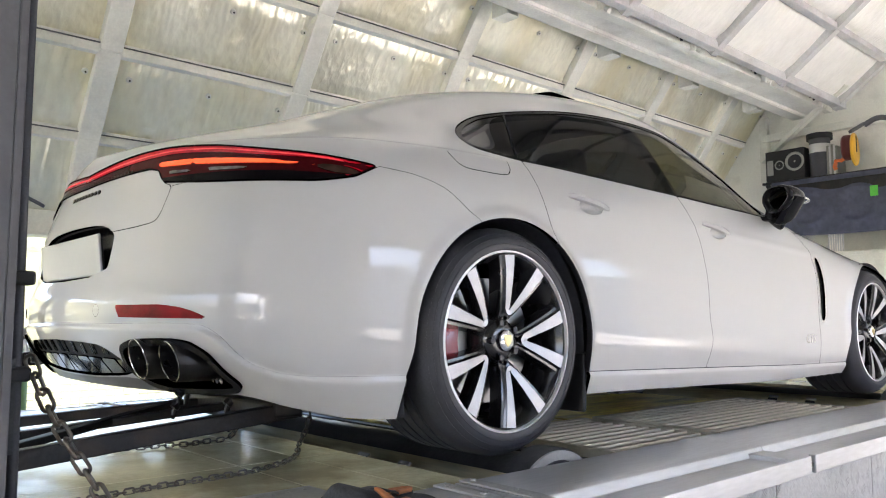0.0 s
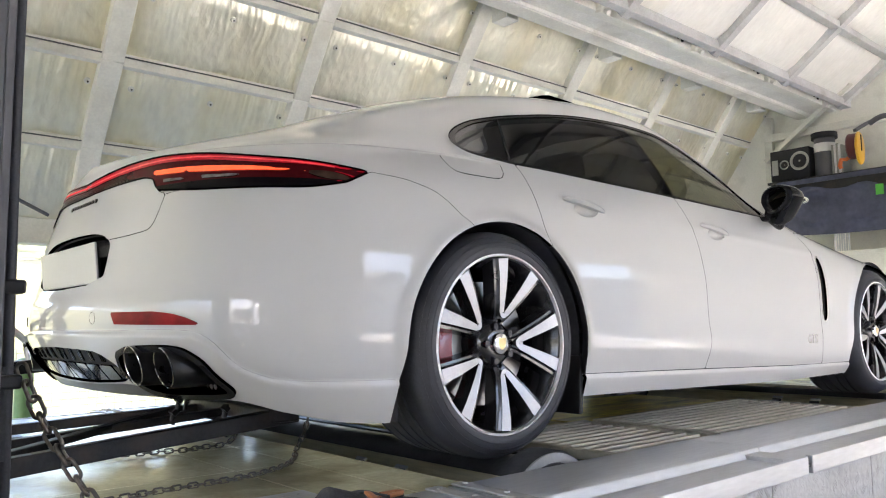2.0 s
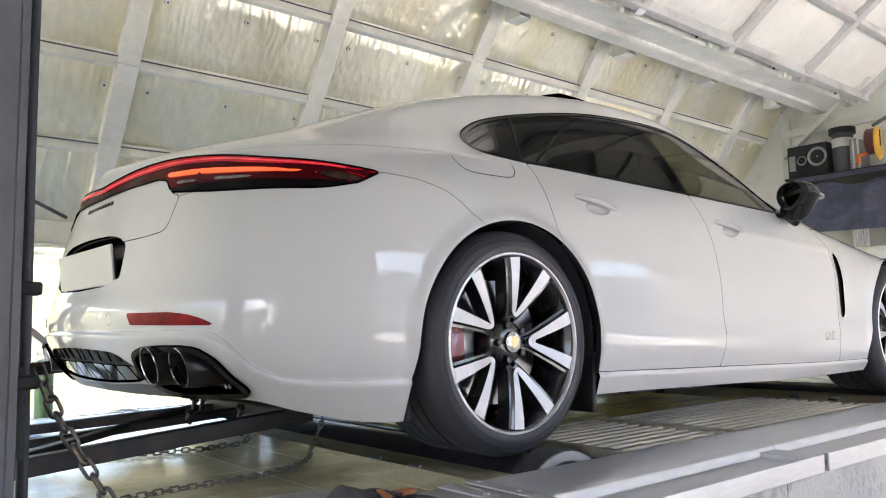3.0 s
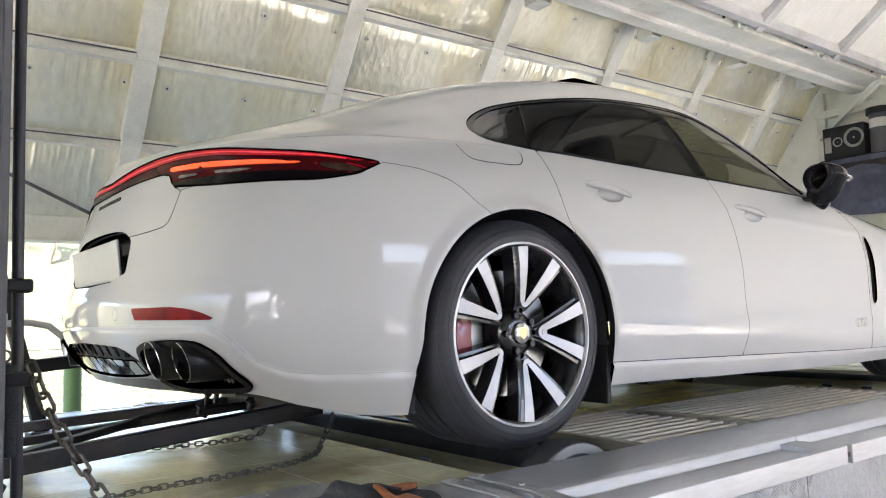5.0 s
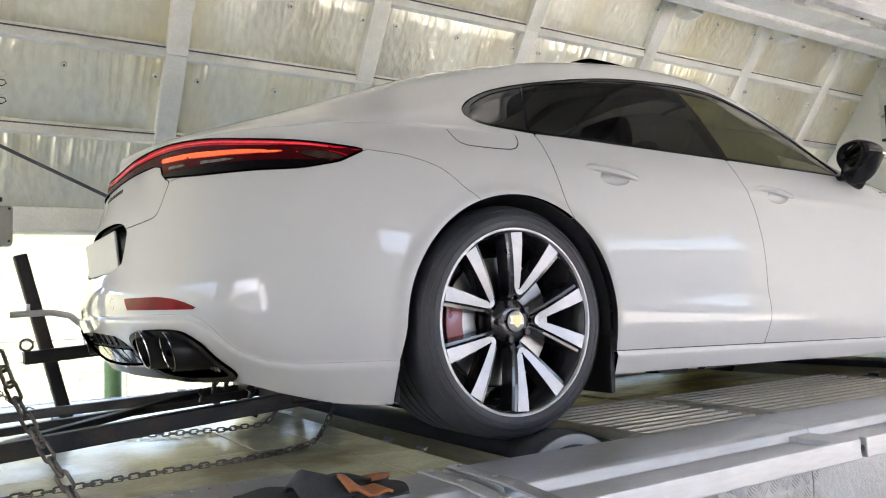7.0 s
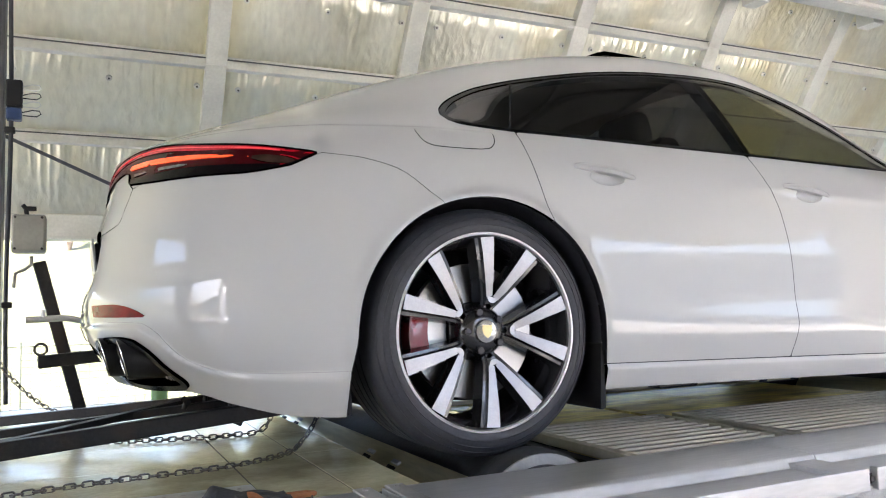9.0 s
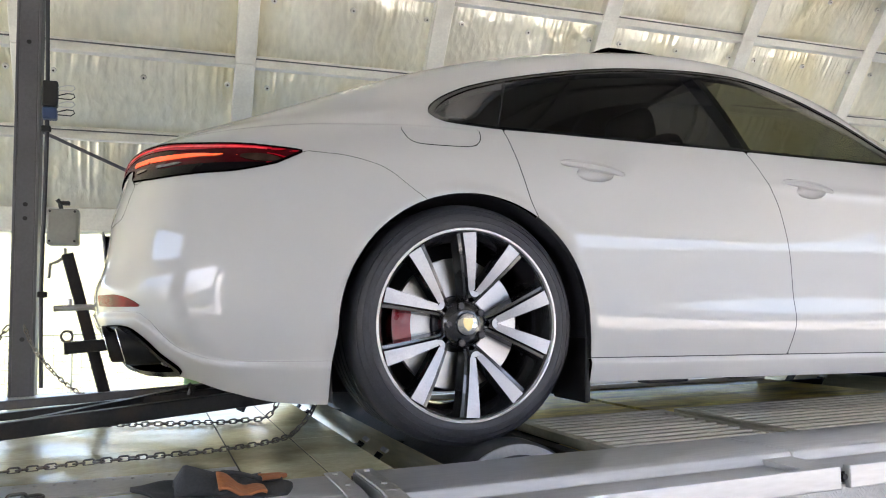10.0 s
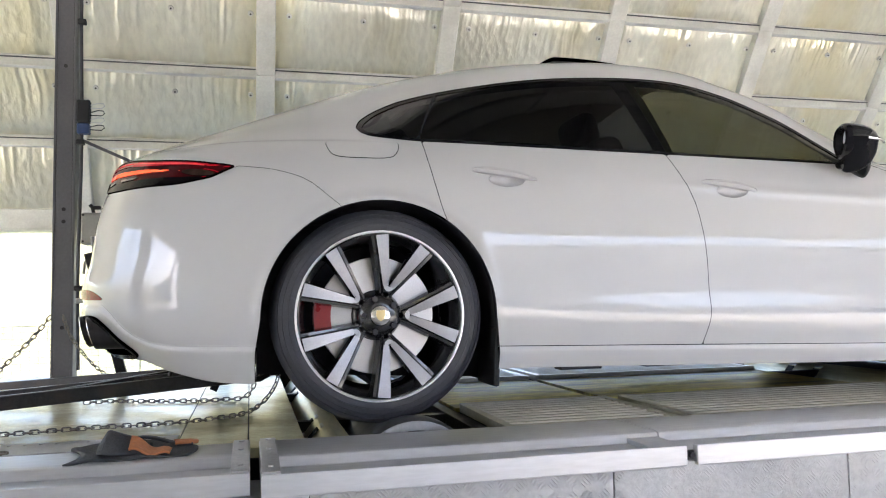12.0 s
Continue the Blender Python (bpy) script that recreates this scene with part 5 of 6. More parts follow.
def wheel(hub_x, side, turn):
    """Tyre, ten-spoke rim, hub cap, nuts, disc and caliper."""
    c = (hub_x, side * 0.985, HUB_Z)
    s = -side
    bm = bmesh.new()
    R = TYRE_R
    prof = [(.268, .012), (.275, .000), (.290, -.006), (.310, -.004), (.325, .006), (R - .012, .022), (R - .004, .036), (R, .055)]
    for k in range(5):
        y = .060 + .046 * k
        prof += [(R, y), (R, y + .036), (R - .007, y + .038), (R - .007, y + .044)]
    prof += [(R, .295), (R - .012, .315), (.300, .335), (.268, .325)]
    lathe(bm, [(r, s * y) for r, y in prof], c, 96)
    tyre = part("tyre", bm, RUBBER, None, "black low-profile tyre", True)
    bm = bmesh.new()
    for r0, y0 in ((.300, -.0065), (.318, -.001), (.333, .011)):
        lathe(bm, [(r0 - .0015, s * y0), (r0, s * (y0 - .0016)), (r0 + .0015, s * y0)], c, 96)
    hang(part("sidewall_ridge", bm, RUBBER, None, smooth=True), tyre)
    bm = bmesh.new()
    lathe(bm, [(.2795, s * .014), (.2805, s * .004), (.2790, s * -.002), (.2725, s * -.004), (.2708, s * .002), (.2704, s * .010)], c, 96)
    lip = part("rim_lip", bm, RIM_LIP, None, "bright machined rim edge", True)
    bm = bmesh.new()
    lathe(bm, [(.2704, s * .009), (.266, s * .011), (.2575, s * .03), (.245, s * .06), (.240, s * .20), (.262, s * .30)], c, 96)
    barrel = part("rim_barrel", bm, RIM_BLACK, None, "black rim barrel", True)
    spokes = []
    for k in range(5):
        for wing in (-1, 1):
            # twin spokes start from one point near the hub and spread towards the rim; bright face inside, dark flank outside
            a0, a1 = radians(turn + 72 * k + wing * 5.8), radians(turn + 72 * k + wing * 16.5)
            p0 = Vector((math.sin(a0), math.cos(a0))) * 0.100
            p1 = Vector((math.sin(a1), math.cos(a1))) * 0.266
            d = (p1 - p0).normalized()
            nrm = Vector((d.y, -d.x)) * wing
            bm, cut = bmesh.new(), bmesh.new()
            rows, rows2 = [], []
            for t in (-.28, -.12, 0, .2, .4, .6, .8, 1.0):
                q = p0 + (p1 - p0) * t
                w = .0105 + .0118 * max(t, 0)
                flank_w = .011 + .003 * t
                dep = 0.026 * (1 - max(t, 0)) ** 1.6 + .006 + (.010 if t < 0 else 0)
                cross = ((-w - .004, .050), (-w, .003), (-w + .001, .001), (w - .001, .001), (w, .003), (w + .004, .009), (w + flank_w, .010), (w + flank_w + .006, .055))
                rows.append([bm.verts.new((hub_x + q.x + nrm.x * u, c[1] + s * (dep + v), HUB_Z + q.y + nrm.y * u)) for u, v in cross])
                if t >= 0:
                    rows2.append([cut.verts.new((hub_x + q.x + nrm.x * u, c[1] + s * (dep - .0012), HUB_Z + q.y + nrm.y * u)) for u in (-w + .001, w - .001)])
            for p, q in zip(rows, rows[1:]):
                for i in range(7):
                    bm.faces.new((p[i], p[i + 1], q[i + 1], q[i]))
            bm.faces.new(rows[0])
            for p, q in zip(rows2, rows2[1:]):
                cut.faces.new((p[0], p[1], q[1], q[0]))
            if wing > 0:
                # the round point that joins the two bright faces
                am = radians(turn + 72 * k)
                ax, az = hub_x + .1005 * math.sin(am), HUB_Z + .1005 * math.cos(am)
                fan = [cut.verts.new((ax + .0165 * math.cos(v), c[1] + s * (.0318 - .0010), az + .0165 * math.sin(v))) for v in (math.pi / 2 - am + math.pi * (.5 + n / 12) for n in range(13))]
                cut.faces.new(fan)
            sp = part("spoke", bm, RIM_BLACK, None, "black spoke with a bright machined face", True)
            hang(part("spoke_face", cut, RIM_CUT), sp)
            spokes.append(sp)
    bm = bmesh.new()
    lathe(bm, [(.0001, s * .026), (.040, s * .026), (.062, s * .034), (.074, s * .052), (.082, s * .09)], c, 48)
    hub = part("hub", bm, RIM_BLACK, None, smooth=True)
    bm = bmesh.new()
    lathe(bm, [(.0001, s * .010), (.024, s * .011), (.0315, s * .015), (.034, s * .025)], c, 40)
    cap = part("hub_cap", bm, CHROME, None, "silver hub cap", True)
    bm = bmesh.new()
    outline = [(-.0145, .017), (.0145, .017), (.016, .004), (.011, -.010), (0, -.019), (-.011, -.010), (-.016, .004)]
    plate_of(bm, [(hub_x + x, HUB_Z + z) for x, z in outline], c[1] + s * .0085, s * .004)
    hang(part("crest", bm, CREST, None, "gold shield emblem"), cap)
    nuts = []
    for k in range(5):
        a = radians(turn + 36 + 72 * k)
        bm = bmesh.new()
        q = (hub_x + .056 * math.sin(a), HUB_Z + .056 * math.cos(a))
        rod(bm, (q[0], c[1] + s * .018, q[1]), (q[0], c[1] + s * .045, q[1]), .0105, 6)
        nuts.append(part("wheel_nut", bm, PIPE))
    bm = bmesh.new()
    lathe(bm, [(.085, s * .105), (.195, s * .105), (.197, s * .112), (.195, s * .135), (.085, s * .135)], c, 64)
    disc = part("brake_disc", bm, DISC, None, "grey steel brake disc", True)
    bm = bmesh.new()
    arc = [(r * math.sin(a), r * math.cos(a)) for r, lst in ((.214, range(-118, -63, 5)), (.158, range(-63, -118, -5))) for a in (radians(x) for x in lst)]
    plate_of(bm, [(hub_x + x, HUB_Z + z) for x, z in arc], c[1] + s * .068, s * .06)
    bmesh.ops.bevel(bm, geom=bm.edges[:], offset=.006, segments=2, affect='EDGES', profile=.5)
    cal = part("brake_caliper", bm, CALIPER, None, "red brake caliper", True)
    w = holder("wheel", (hub_x, c[1], HUB_Z), "black and silver alloy wheel with a low tyre", "wheel")
    for ob in (tyre, lip, barrel, hub, cap, disc, cal, *spokes, *nuts):
        hang(ob, w)
    del w["category"]
    return hang(w, car)


wheel(AXLE_X, -1, 18)
wheel(FRONT_X, -1, 30)
wheel(AXLE_X, 1, 0)
wheel(FRONT_X, 1, 20)

# ---- inside the car ----
def seat(x, y, wide=0.50):
    bm = bmesh.new()
    box(bm, (x, y, 1.12), (0.54, wide, 0.20), (0, -6, 0), 0.06, 3)
    cushion = part("seat_cushion", bm, SEAT, car, "black leather seat", True)
    bm = bmesh.new()
    box(bm, (x - 0.30, y, 1.40), (0.15, wide * 0.94, 0.58), (0, -16, 0), 0.055, 3)
    part("seat_back", bm, SEAT, cushion, smooth=True)
    bm = bmesh.new()
    box(bm, (x - 0.40, y, 1.73), (0.10, wide * 0.52, 0.15), (0, -12, 0), 0.045, 3)
    part("head_rest", bm, SEAT, cushion, smooth=True)


for x, y in ((1.35, -.40), (1.35, .40), (.45, -.40), (.45, .40)):
    seat(x, y)
bm = bmesh.new()
box(bm, (2.10, 0, 1.42), (0.55, 1.50, 0.20), (0, 8, 0), 0.07, 3)
box(bm, (1.3, 0, 1.10), (1.7, 0.24, 0.26), (0, -4, 0), 0.05, 3)
part("dashboard", bm, SEAT, car, "black dashboard and console", True)
bm = bmesh.new()
ringpts = [(1.80 + 0.05 * math.sin(a), .40 + .185 * math.cos(a), 1.47 + .18 * math.sin(a)) for a in (2 * math.pi * k / 32 for k in range(32))]
tube(bm, ringpts, 0.017, 8, True)
bar(bm, (1.80, .40, 1.47), (2.0, .40, 1.42), .06, .06)
bar(bm, (1.80, .22, 1.47), (1.80, .58, 1.47), .03, .04)
part("steering_wheel", bm, SEAT, car, smooth=True)
bm = bmesh.new()
span(bm, (-.70, -.70, 1.30), (.10, .70, 1.34), 0.02)
part("parcel_shelf", bm, LINER, car)
# ---- the rolling road ----
TOP = 0.613
road = holder("rolling_road", (1.3, 0, 0), "raised aluminium rolling road with gratings and steel rollers", "dynamometer")


def edge_beam(x0, x1, side=-1, inner=1.155, outer=1.568, top=TOP, notch=.030, closed=.0, strap=False, name="edge_beam"):
    """A pressed edge profile: outer lip, shallow channel, raised walking strip; the lip starts after a notch."""
    prof = [(outer - .026, top - .053), (outer - .026, top - .016), (outer - .150, top - .016), (outer - .163, top + .010), (outer - .185, top + .013), (inner, top + .010), (inner - .005, top - .053)]
    n = len(prof)
    bm = bmesh.new()
    bv = [bm.verts.new((x, side * y, z)) for x in (x0, x1) for y, z in prof]
    for f in [(i, i + 1, n + i + 1, n + i) for i in range(n - 1)] + [tuple(range(n))[::-1], tuple(range(n, 2 * n)), (0, n, 2 * n - 1, n - 1)]:
        bm.faces.new([bv[i] for i in f])
    bmesh.ops.bevel(bm, geom=[e for e in bm.edges if e.calc_length() > .3], offset=.003, segments=2, affect='EDGES', profile=.5)
    metal = ALU if side < 0 else GRATE      # the far side is stained steel, chosen to mirror less blue sky
    b = part(name, bm, metal, road, "pressed aluminium edge beam" if side < 0 else "stained steel edge beam")
    bm = bmesh.new()
    span(bm, (x0 + notch, side * (outer - .024), top - .056), (x1, side * outer, top), .003)
    part("outer_lip", bm, metal, b)
    if closed:
        bm = bmesh.new()
        span(bm, (x1 - closed, side * (outer - .160), top - .020), (x1 - .001, side * (outer - .0245), top - .0015), .002)
        part("channel_end", bm, ALU, b)
    if strap:
        xs = x0 if strap < 0 else x1 - .048
        bm = bmesh.new()
        span(bm, (xs + .002, side * (inner + .01), top + .0135), (xs + .046, side * (outer - .165), top + .019), .002)
        bar(bm, (xs + .024, side * (outer - .167), top + .0155), (xs + .024, side * (outer - .004), top + .0030), .044, .006, .0015)
        st = part("end_strap", bm, ALU_DULL, b, "dull flat end strap")
        for y, z in ((inner + .04, top + .019), ((inner + outer) / 2 - .02, top + .019), (outer - .05, top + .009)):
            bm = bmesh.new()
            rod(bm, (xs + .024, side * y, z - .002), (xs + .024, side * y, z + .004), .007, 8)
            part("bolt", bm, ALU_DULL, st)
    return b


for side in (-1, 1):
    for x0, x1 in ((-.415, .716), (.720, 1.91), (1.914, 3.11), (3.114, 4.3)):
        edge_beam(x0, x1, side, notch=.0 if x0 < 0 else .026, closed=.10, strap=-1 if x0 < 0 else 0)
bm = bmesh.new()
span(bm, (-.415, -1.15, .20), (4.3, -1.135, TOP - .002))
span(bm, (-.415, 1.135, .20), (4.3, 1.15, TOP - .002))
part("inner_rail", bm, DARK_STEEL, road)
# joints and their bolts
for x in (.732, 1.926, 3.126):
    bm = bmesh.new()
    span(bm, (x - .013, -1.5515, .57), (x + .013, -1.5432, TOP - .017))
    rod(bm, (x + .004, -1.561, .584), (x + .004, -1.55, .584), .008, 10)
    part("joint_bar", bm, DARK_STEEL, road)

# chequered side panel with its raised lugs
for x0, x1 in ((-.30, .50), (.505, 1.243), (1.248, 2.2), (2.205, 4.3)):
    bm = bmesh.new()
    span(bm, (x0, -1.552, 0.02), (x1, -1.545, .566))
    part("side_panel", bm, ALU_DULL, road, "dull chequered aluminium side panel")
vs, fs = [], []
CELL = .046
for i in range(int((1.9 + .28) / CELL)):
    for j in range(int((.566 - .10) / CELL)):
        cx, cz = -.265 + CELL * i, .125 + CELL * j
        a = radians(45 if (i + j) % 2 else -45)
        ca, sa = math.cos(a), math.sin(a)
        for k in range(-2, 3):
            h = .0175 - .0022 * abs(k)
            o = len(vs)
            if any(abs(cx - s) < .024 for s in (.5025, 1.2455)):
                h *= .6
            rise = -.0018
            if cx > .52:      # worn nearly smooth here
                rise = -.0011 * max(0, min(1, 1.1 * noise.noise(Vector((cx * 3, cz * 5, 4))) + .45))
                if rise > -.0002:
                    continue
            for u, v, y in ((-h, 0, 0), (0, .0026, 0), (h, 0, 0), (0, -.0026, 0), (-h * .6, 0, rise), (h * .6, 0, rise)):
                v += k * .0082
                vs.append((cx + u * ca - v * sa, -1.5525 + y, cz + u * sa + v * ca))
            fs += [(o, o + 3, o + 4), (o, o + 4, o + 1), (o + 1, o + 4, o + 5), (o + 1, o + 5, o + 2), (o + 2, o + 5, o + 3), (o + 3, o + 5, o + 4)]
lugs = raw("tread_lugs", vs, fs, ALU_DULL, road, False, "raised tread lugs")
lugs["kind"] = "stuff"
bm = bmesh.new()
span(bm, (-.415, -1.553, 0.02), (-.302, -1.54, .566), .003)
rod(bm, (-.40, -1.56, .50), (-.40, -1.55, .50), .006, 8)
part("corner_bracket", bm, ALU, road)
for z in (.545, .515, .485, .455):
    for x in (-.385, -.350, -.320):
        bm = bmesh.new()
        rod(bm, (x, -1.5575, z), (x, -1.552, z), .005, 8)
        part("rivet", bm, DARK_STEEL, road)

# wheel pits: a long drum under the tyres, an added shell for its lit side
for hub_x in (AXLE_X, FRONT_X):
    c = (hub_x + .085, 0, .440)
    bm = bmesh.new()
    lathe(bm, [(.150, -1.09), (.205, -1.09), (.212, -1.08), (.212, -1.01), (.205, -1.005), (.178, -1.004), (.178, 1.004), (.205, 1.005), (.212, 1.01), (.212, 1.08), (.205, 1.09), (.150, 1.09), (.150, 1.06), (.03, 1.06), (.03, -1.06), (.150, -1.06), (.150, -1.09)], c, 96)
    r = part("roller", bm, ROLLER, road, "dark steel roller drum", True)
    bm = bmesh.new()
    for y in (-1.098, 1.090):
        lathe(bm, [(.176, y), (.176, y + .008), (.204, y + .008), (.204, y), (.176, y)], c, 96)
    part("roller_rim", bm, ALU_DULL, r, "worn bright roller rim", True)
    bm = bmesh.new()
    rod(bm, (c[0], -1.12, c[2]), (c[0], 1.12, c[2]), .032, 20)
    part("axle", bm, DARK_STEEL, r, smooth=True)
    # pit floor coloured near-black for the shade below the rollers
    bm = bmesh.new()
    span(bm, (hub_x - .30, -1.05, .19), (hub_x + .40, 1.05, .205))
    part("pit_floor", bm, HOLE_SHADE, road)
    bm = bmesh.new()
    span(bm, (hub_x + .335, -1.14, .36), (hub_x + .385, 1.14, .575), .004)
    part("pit_edge", bm, DARK_STEEL, road)
    bm = bmesh.new()
    arc = [(hub_x - .100 + r * math.cos(v), .472 + r * math.sin(v)) for r, turns in ((.128, range(96, 201, 8)), (.120, range(200, 95, -8))) for v in (radians(k) for k in turns)]
    ends = [[bm.verts.new((x, y, z)) for x, z in arc] for y in (-1.13, 1.13)]
    for i in range(len(arc)):
        j = (i + 1) % len(arc)
        bm.faces.new((ends[0][i], ends[0][j], ends[1][j], ends[1][i]))
    g = part("guide_plate", bm, SHELL_STEEL, road, "curved worn steel shell for the drum's lit side", True)
    for y in (-.68, -.46, .46, .68):
        for v, wide_, mat_, name_ in ((140, .050, HOLE_SHADE, "guide_slot"), (158, .014, ALU, "guide_block"), (122, .014, ALU, "guide_block")):
            bm = bmesh.new()
            box(bm, (hub_x - .100 + .1285 * math.cos(radians(v)), y, .472 + .1285 * math.sin(radians(v))), (wide_, .055, .006 if mat_ is HOLE_SHADE else .010), (0, 90 - v, 0), .001)
            part(name_, bm, mat_, g, "dark slot" if mat_ is HOLE_SHADE else "bright steel block")

# decking: plates at the tail, gratings between the wheels
def deck_plate(x0, x1, y0, y1, mat_=None, z=.600, label="worn steel floor plate"):
    bm = bmesh.new()
    span(bm, (x0 + .002, y0 + .002, z - .03), (x1 - .002, y1 - .002, z), .0012)
    return part("floor_plate", bm, mat_ or FLOOR_PLATE, road, label)


for x0, x1 in ((-4.4, -3.0), (-3.0, -1.60), (-1.60, -.655), (-.655, -.445), (-.445, -.275)):
    for y0, y1 in ((-1.13, -.46), (-.46, -.02), (-.02, .46), (.46, 1.13)):
        deck_plate(x0, x1, y0, y1)
# sheet added so the plate joints show shade, not lit ground
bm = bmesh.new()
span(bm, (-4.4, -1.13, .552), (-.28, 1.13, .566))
part("deck_underlay", bm, HOLE_SHADE, road)
for y in (-.46, -.02, .46):
    bm = bmesh.new()
    span(bm, (-4.4, y - .0019, .57), (-.28, y + .0019, .5985))
    part("joint_strip", bm, HOLE_SHADE, road)
for x in (-3.0, -1.6, -.655, -.445):
    for y0, y1 in ((-1.13, -.467), (-.453, -.027), (-.013, .453), (.467, 1.13)):
        bm = bmesh.new()
        span(bm, (x - .0019, y0, .57), (x + .0019, y1, .5983))
        part("joint_strip", bm, HOLE_SHADE, road)
bm = bmesh.new()
for y in (-.46, .46):
    span(bm, (-4.4, y - .02, .30), (4.3, y + .02, .568))
for x in (-3.0, -1.6, -.655, .36, 1.04, 2.42):
    span(bm, (x - .02, -1.05, .40), (x + .02, 1.05, .566))
part("deck_frame", bm, DARK_STEEL, road)
for x0, x1 in ((.375, 1.012), (1.068, 2.40)):
    for side in (-1, 1):
        for y in (.47, 1.115):
            bm = bmesh.new()
            span(bm, (x0, side * y - .012, .572), (x1, side * y + .012, .606), .002)
            part("grating_rail", bm, GRATE, road)
        for x in (x0 + .012, x1 - .012):
            bm = bmesh.new()
            span(bm, (x - .016, side * .80 - .32, .572), (x + .016, side * .80 + .32, .604), .002)
            part("grating_end", bm, GRATE, road)
        for k in range(11):
            y = side * (.505 + .058 * k)
            bm = bmesh.new()
            span(bm, (x0 + .02, y - .011, .570), (x1 - .02, y + .011, .604), .005)
            part("grating_bar", bm, GRATE, road)
    deck_plate(x0 - .015, x1 + .002, -.45, .45, MOSSY, .585, "stained mossy floor plate")
bm = bmesh.new()
span(bm, (.36, -1.05, .50), (2.42, -.46, .512))
span(bm, (.36, .46, .50), (2.42, 1.05, .512))
part("drip_tray", bm, MOSSY, road)
for x0, x1 in ((3.55, 4.3),):
    deck_plate(x0, x1, -1.13, 1.13, FLOOR_PLATE)

bm = bmesh.new()
span(bm, (-2.2, -1.045, .598), (-.66, -.86, .606), .002)
strip = part("studded_strip", bm, ALU_DULL, road, "grey studded strip")
studs = bmesh.new()
for k in range(34):
    rod(studs, (-2.15 + .044 * k, -.90, .606), (-2.15 + .044 * k, -.90, .609), .006, 8, .003)
part("studs", studs, ALU_DULL, strip)["kind"] = "stuff"

# the narrower tail deck's edge
def tail_edge(side):
    b = edge_beam(-4.4, -.440, side, 1.140, 1.512, .609, 0, 0, 1, "tail_edge")
    # dark board standing in for the shade under the tail edge
    bm = bmesh.new()
    span(bm, (-4.4, side * 1.40, 0.02), (-.52, side * 1.44, .545))
    part("shadow_board", bm, DARK_STEEL, b)


tail_edge(-1)
tail_edge(1)
bm = bmesh.new()
for a, b in (((-.515, -1.535, .535), (-.395, -1.30, .545)), ((-.515, -1.535, .440), (-.395, -1.30, .450)), ((-.515, -1.535, .450), (-.505, -1.30, .535)), ((-.405, -1.535, .450), (-.395, -1.30, .535))):
    span(bm, a, b, .002)
part("tube_end", bm, ALU_DULL, road, "open square tube end")
bm = bmesh.new()
span(bm, (-.50, -1.36, .02), (-.40, -1.30, .438))
part("tail_bracket", bm, DARK_STEEL, road)
for x in (-4.2, -2.4, -.6, 4.1):
    for y in (-1.0, 1.0):
        bm = bmesh.new()
        span(bm, (x - .05, y - .05, 0.012), (x + .05, y + .05, .57))
        part("deck_leg", bm, DARK_STEEL, road)


# ---- tie-down frame behind the car ----
frame_bar = holder("tie_down_frame", (-.9, 0, .62), "black steel A-frame reaching under the car's tail", "frame")
for a, b, tall in (((-1.95, -.512, .640), (-.42, -.41, .748), .050), ((-1.95, .60, .632), (-.50, .12, .735), .034), ((-1.62, .02, .655), (-.50, -.12, .745), .026), ((-1.75, -.46, .625), (-.62, .06, .748), .022)):
    bm = bmesh.new()
    bar(bm, a, b, .04, tall, .004)
    part("frame_beam", bm, DARK_STEEL, frame_bar)
bm = bmesh.new()
span(bm, (-.53, -.44, .725), (-.42, .18, .775), .01)
part("head_plate", bm, DARK_STEEL, frame_bar)
for y in (-.222, .222):
    bm = bmesh.new()
    box(bm, (-.571, y, .70), (.03, .012, .06), (0, 25, 0), .003)
    part("frame_tab", bm, DARK_STEEL, frame_bar)
for y in (-.05, .06):
    bm = bmesh.new()
    rod(bm, (-.50, y, .74), (-.50, y, .80), .012)
    part("frame_pin", bm, CHROME, frame_bar)
bm = bmesh.new()
box(bm, (-1.385, -.50, .632), (.07, .05, .075), (0, 30, 4), .006)
part("frame_foot", bm, DARK_STEEL, frame_bar)
bm = bmesh.new()
box(bm, (-1.62, .50, .632), (.07, .05, .10), (0, 0, -17), .006)
part("frame_foot", bm, DARK_STEEL, frame_bar)

for x, y, tall in ((-.62, -.30, .05), (-.66, -.02, .07), (-.58, .10, .06), (-.75, -.20, .035), (-.47, -.27, .04)):
    bm = bmesh.new()
    rod(bm, (x, y, .735), (x + .01, y, .735 + tall), .009, 8)
    rod(bm, (x, y, .735 + tall * .6), (x + .012, y, .735 + tall * .6 + .012), .016, 6)
    part("frame_bolt", bm, DARK_STEEL, frame_bar)
bm = bmesh.new()
tube(bm, [(-.52, -.30, .745), (-.44, -.28, .715), (-.40, -.25, .715), (-.37, -.24, .73), (-.36, -.26, .76)], .012, 8)
part("tow_hook", bm, DARK_STEEL, frame_bar, "bent dark tow hook", True)
prop = holder("leaning_prop", (-1.05, .71, .60), "leaning dark steel prop with a cross bar and handle", "prop")
bm = bmesh.new()
bar(bm, (-1.045, .71, .60), (-1.222, .70, 1.285), .05, .05, .006)
part("prop_post", bm, DARK_STEEL, prop)
bm = bmesh.new()
bar(bm, (-1.215, .56, .878), (-.80, .60, .905), .05, .05, .004)
part("cross_bar", bm, DARK_STEEL, prop)
bm = bmesh.new()
tube(bm, [(-1.205 + .022 * math.sin(a), .56, .928 + .022 * math.cos(a)) for a in (2 * math.pi * k / 20 for k in range(20))], .005, 8, True)
part("eye_ring", bm, CHAIN, prop, smooth=True)
bm = bmesh.new()
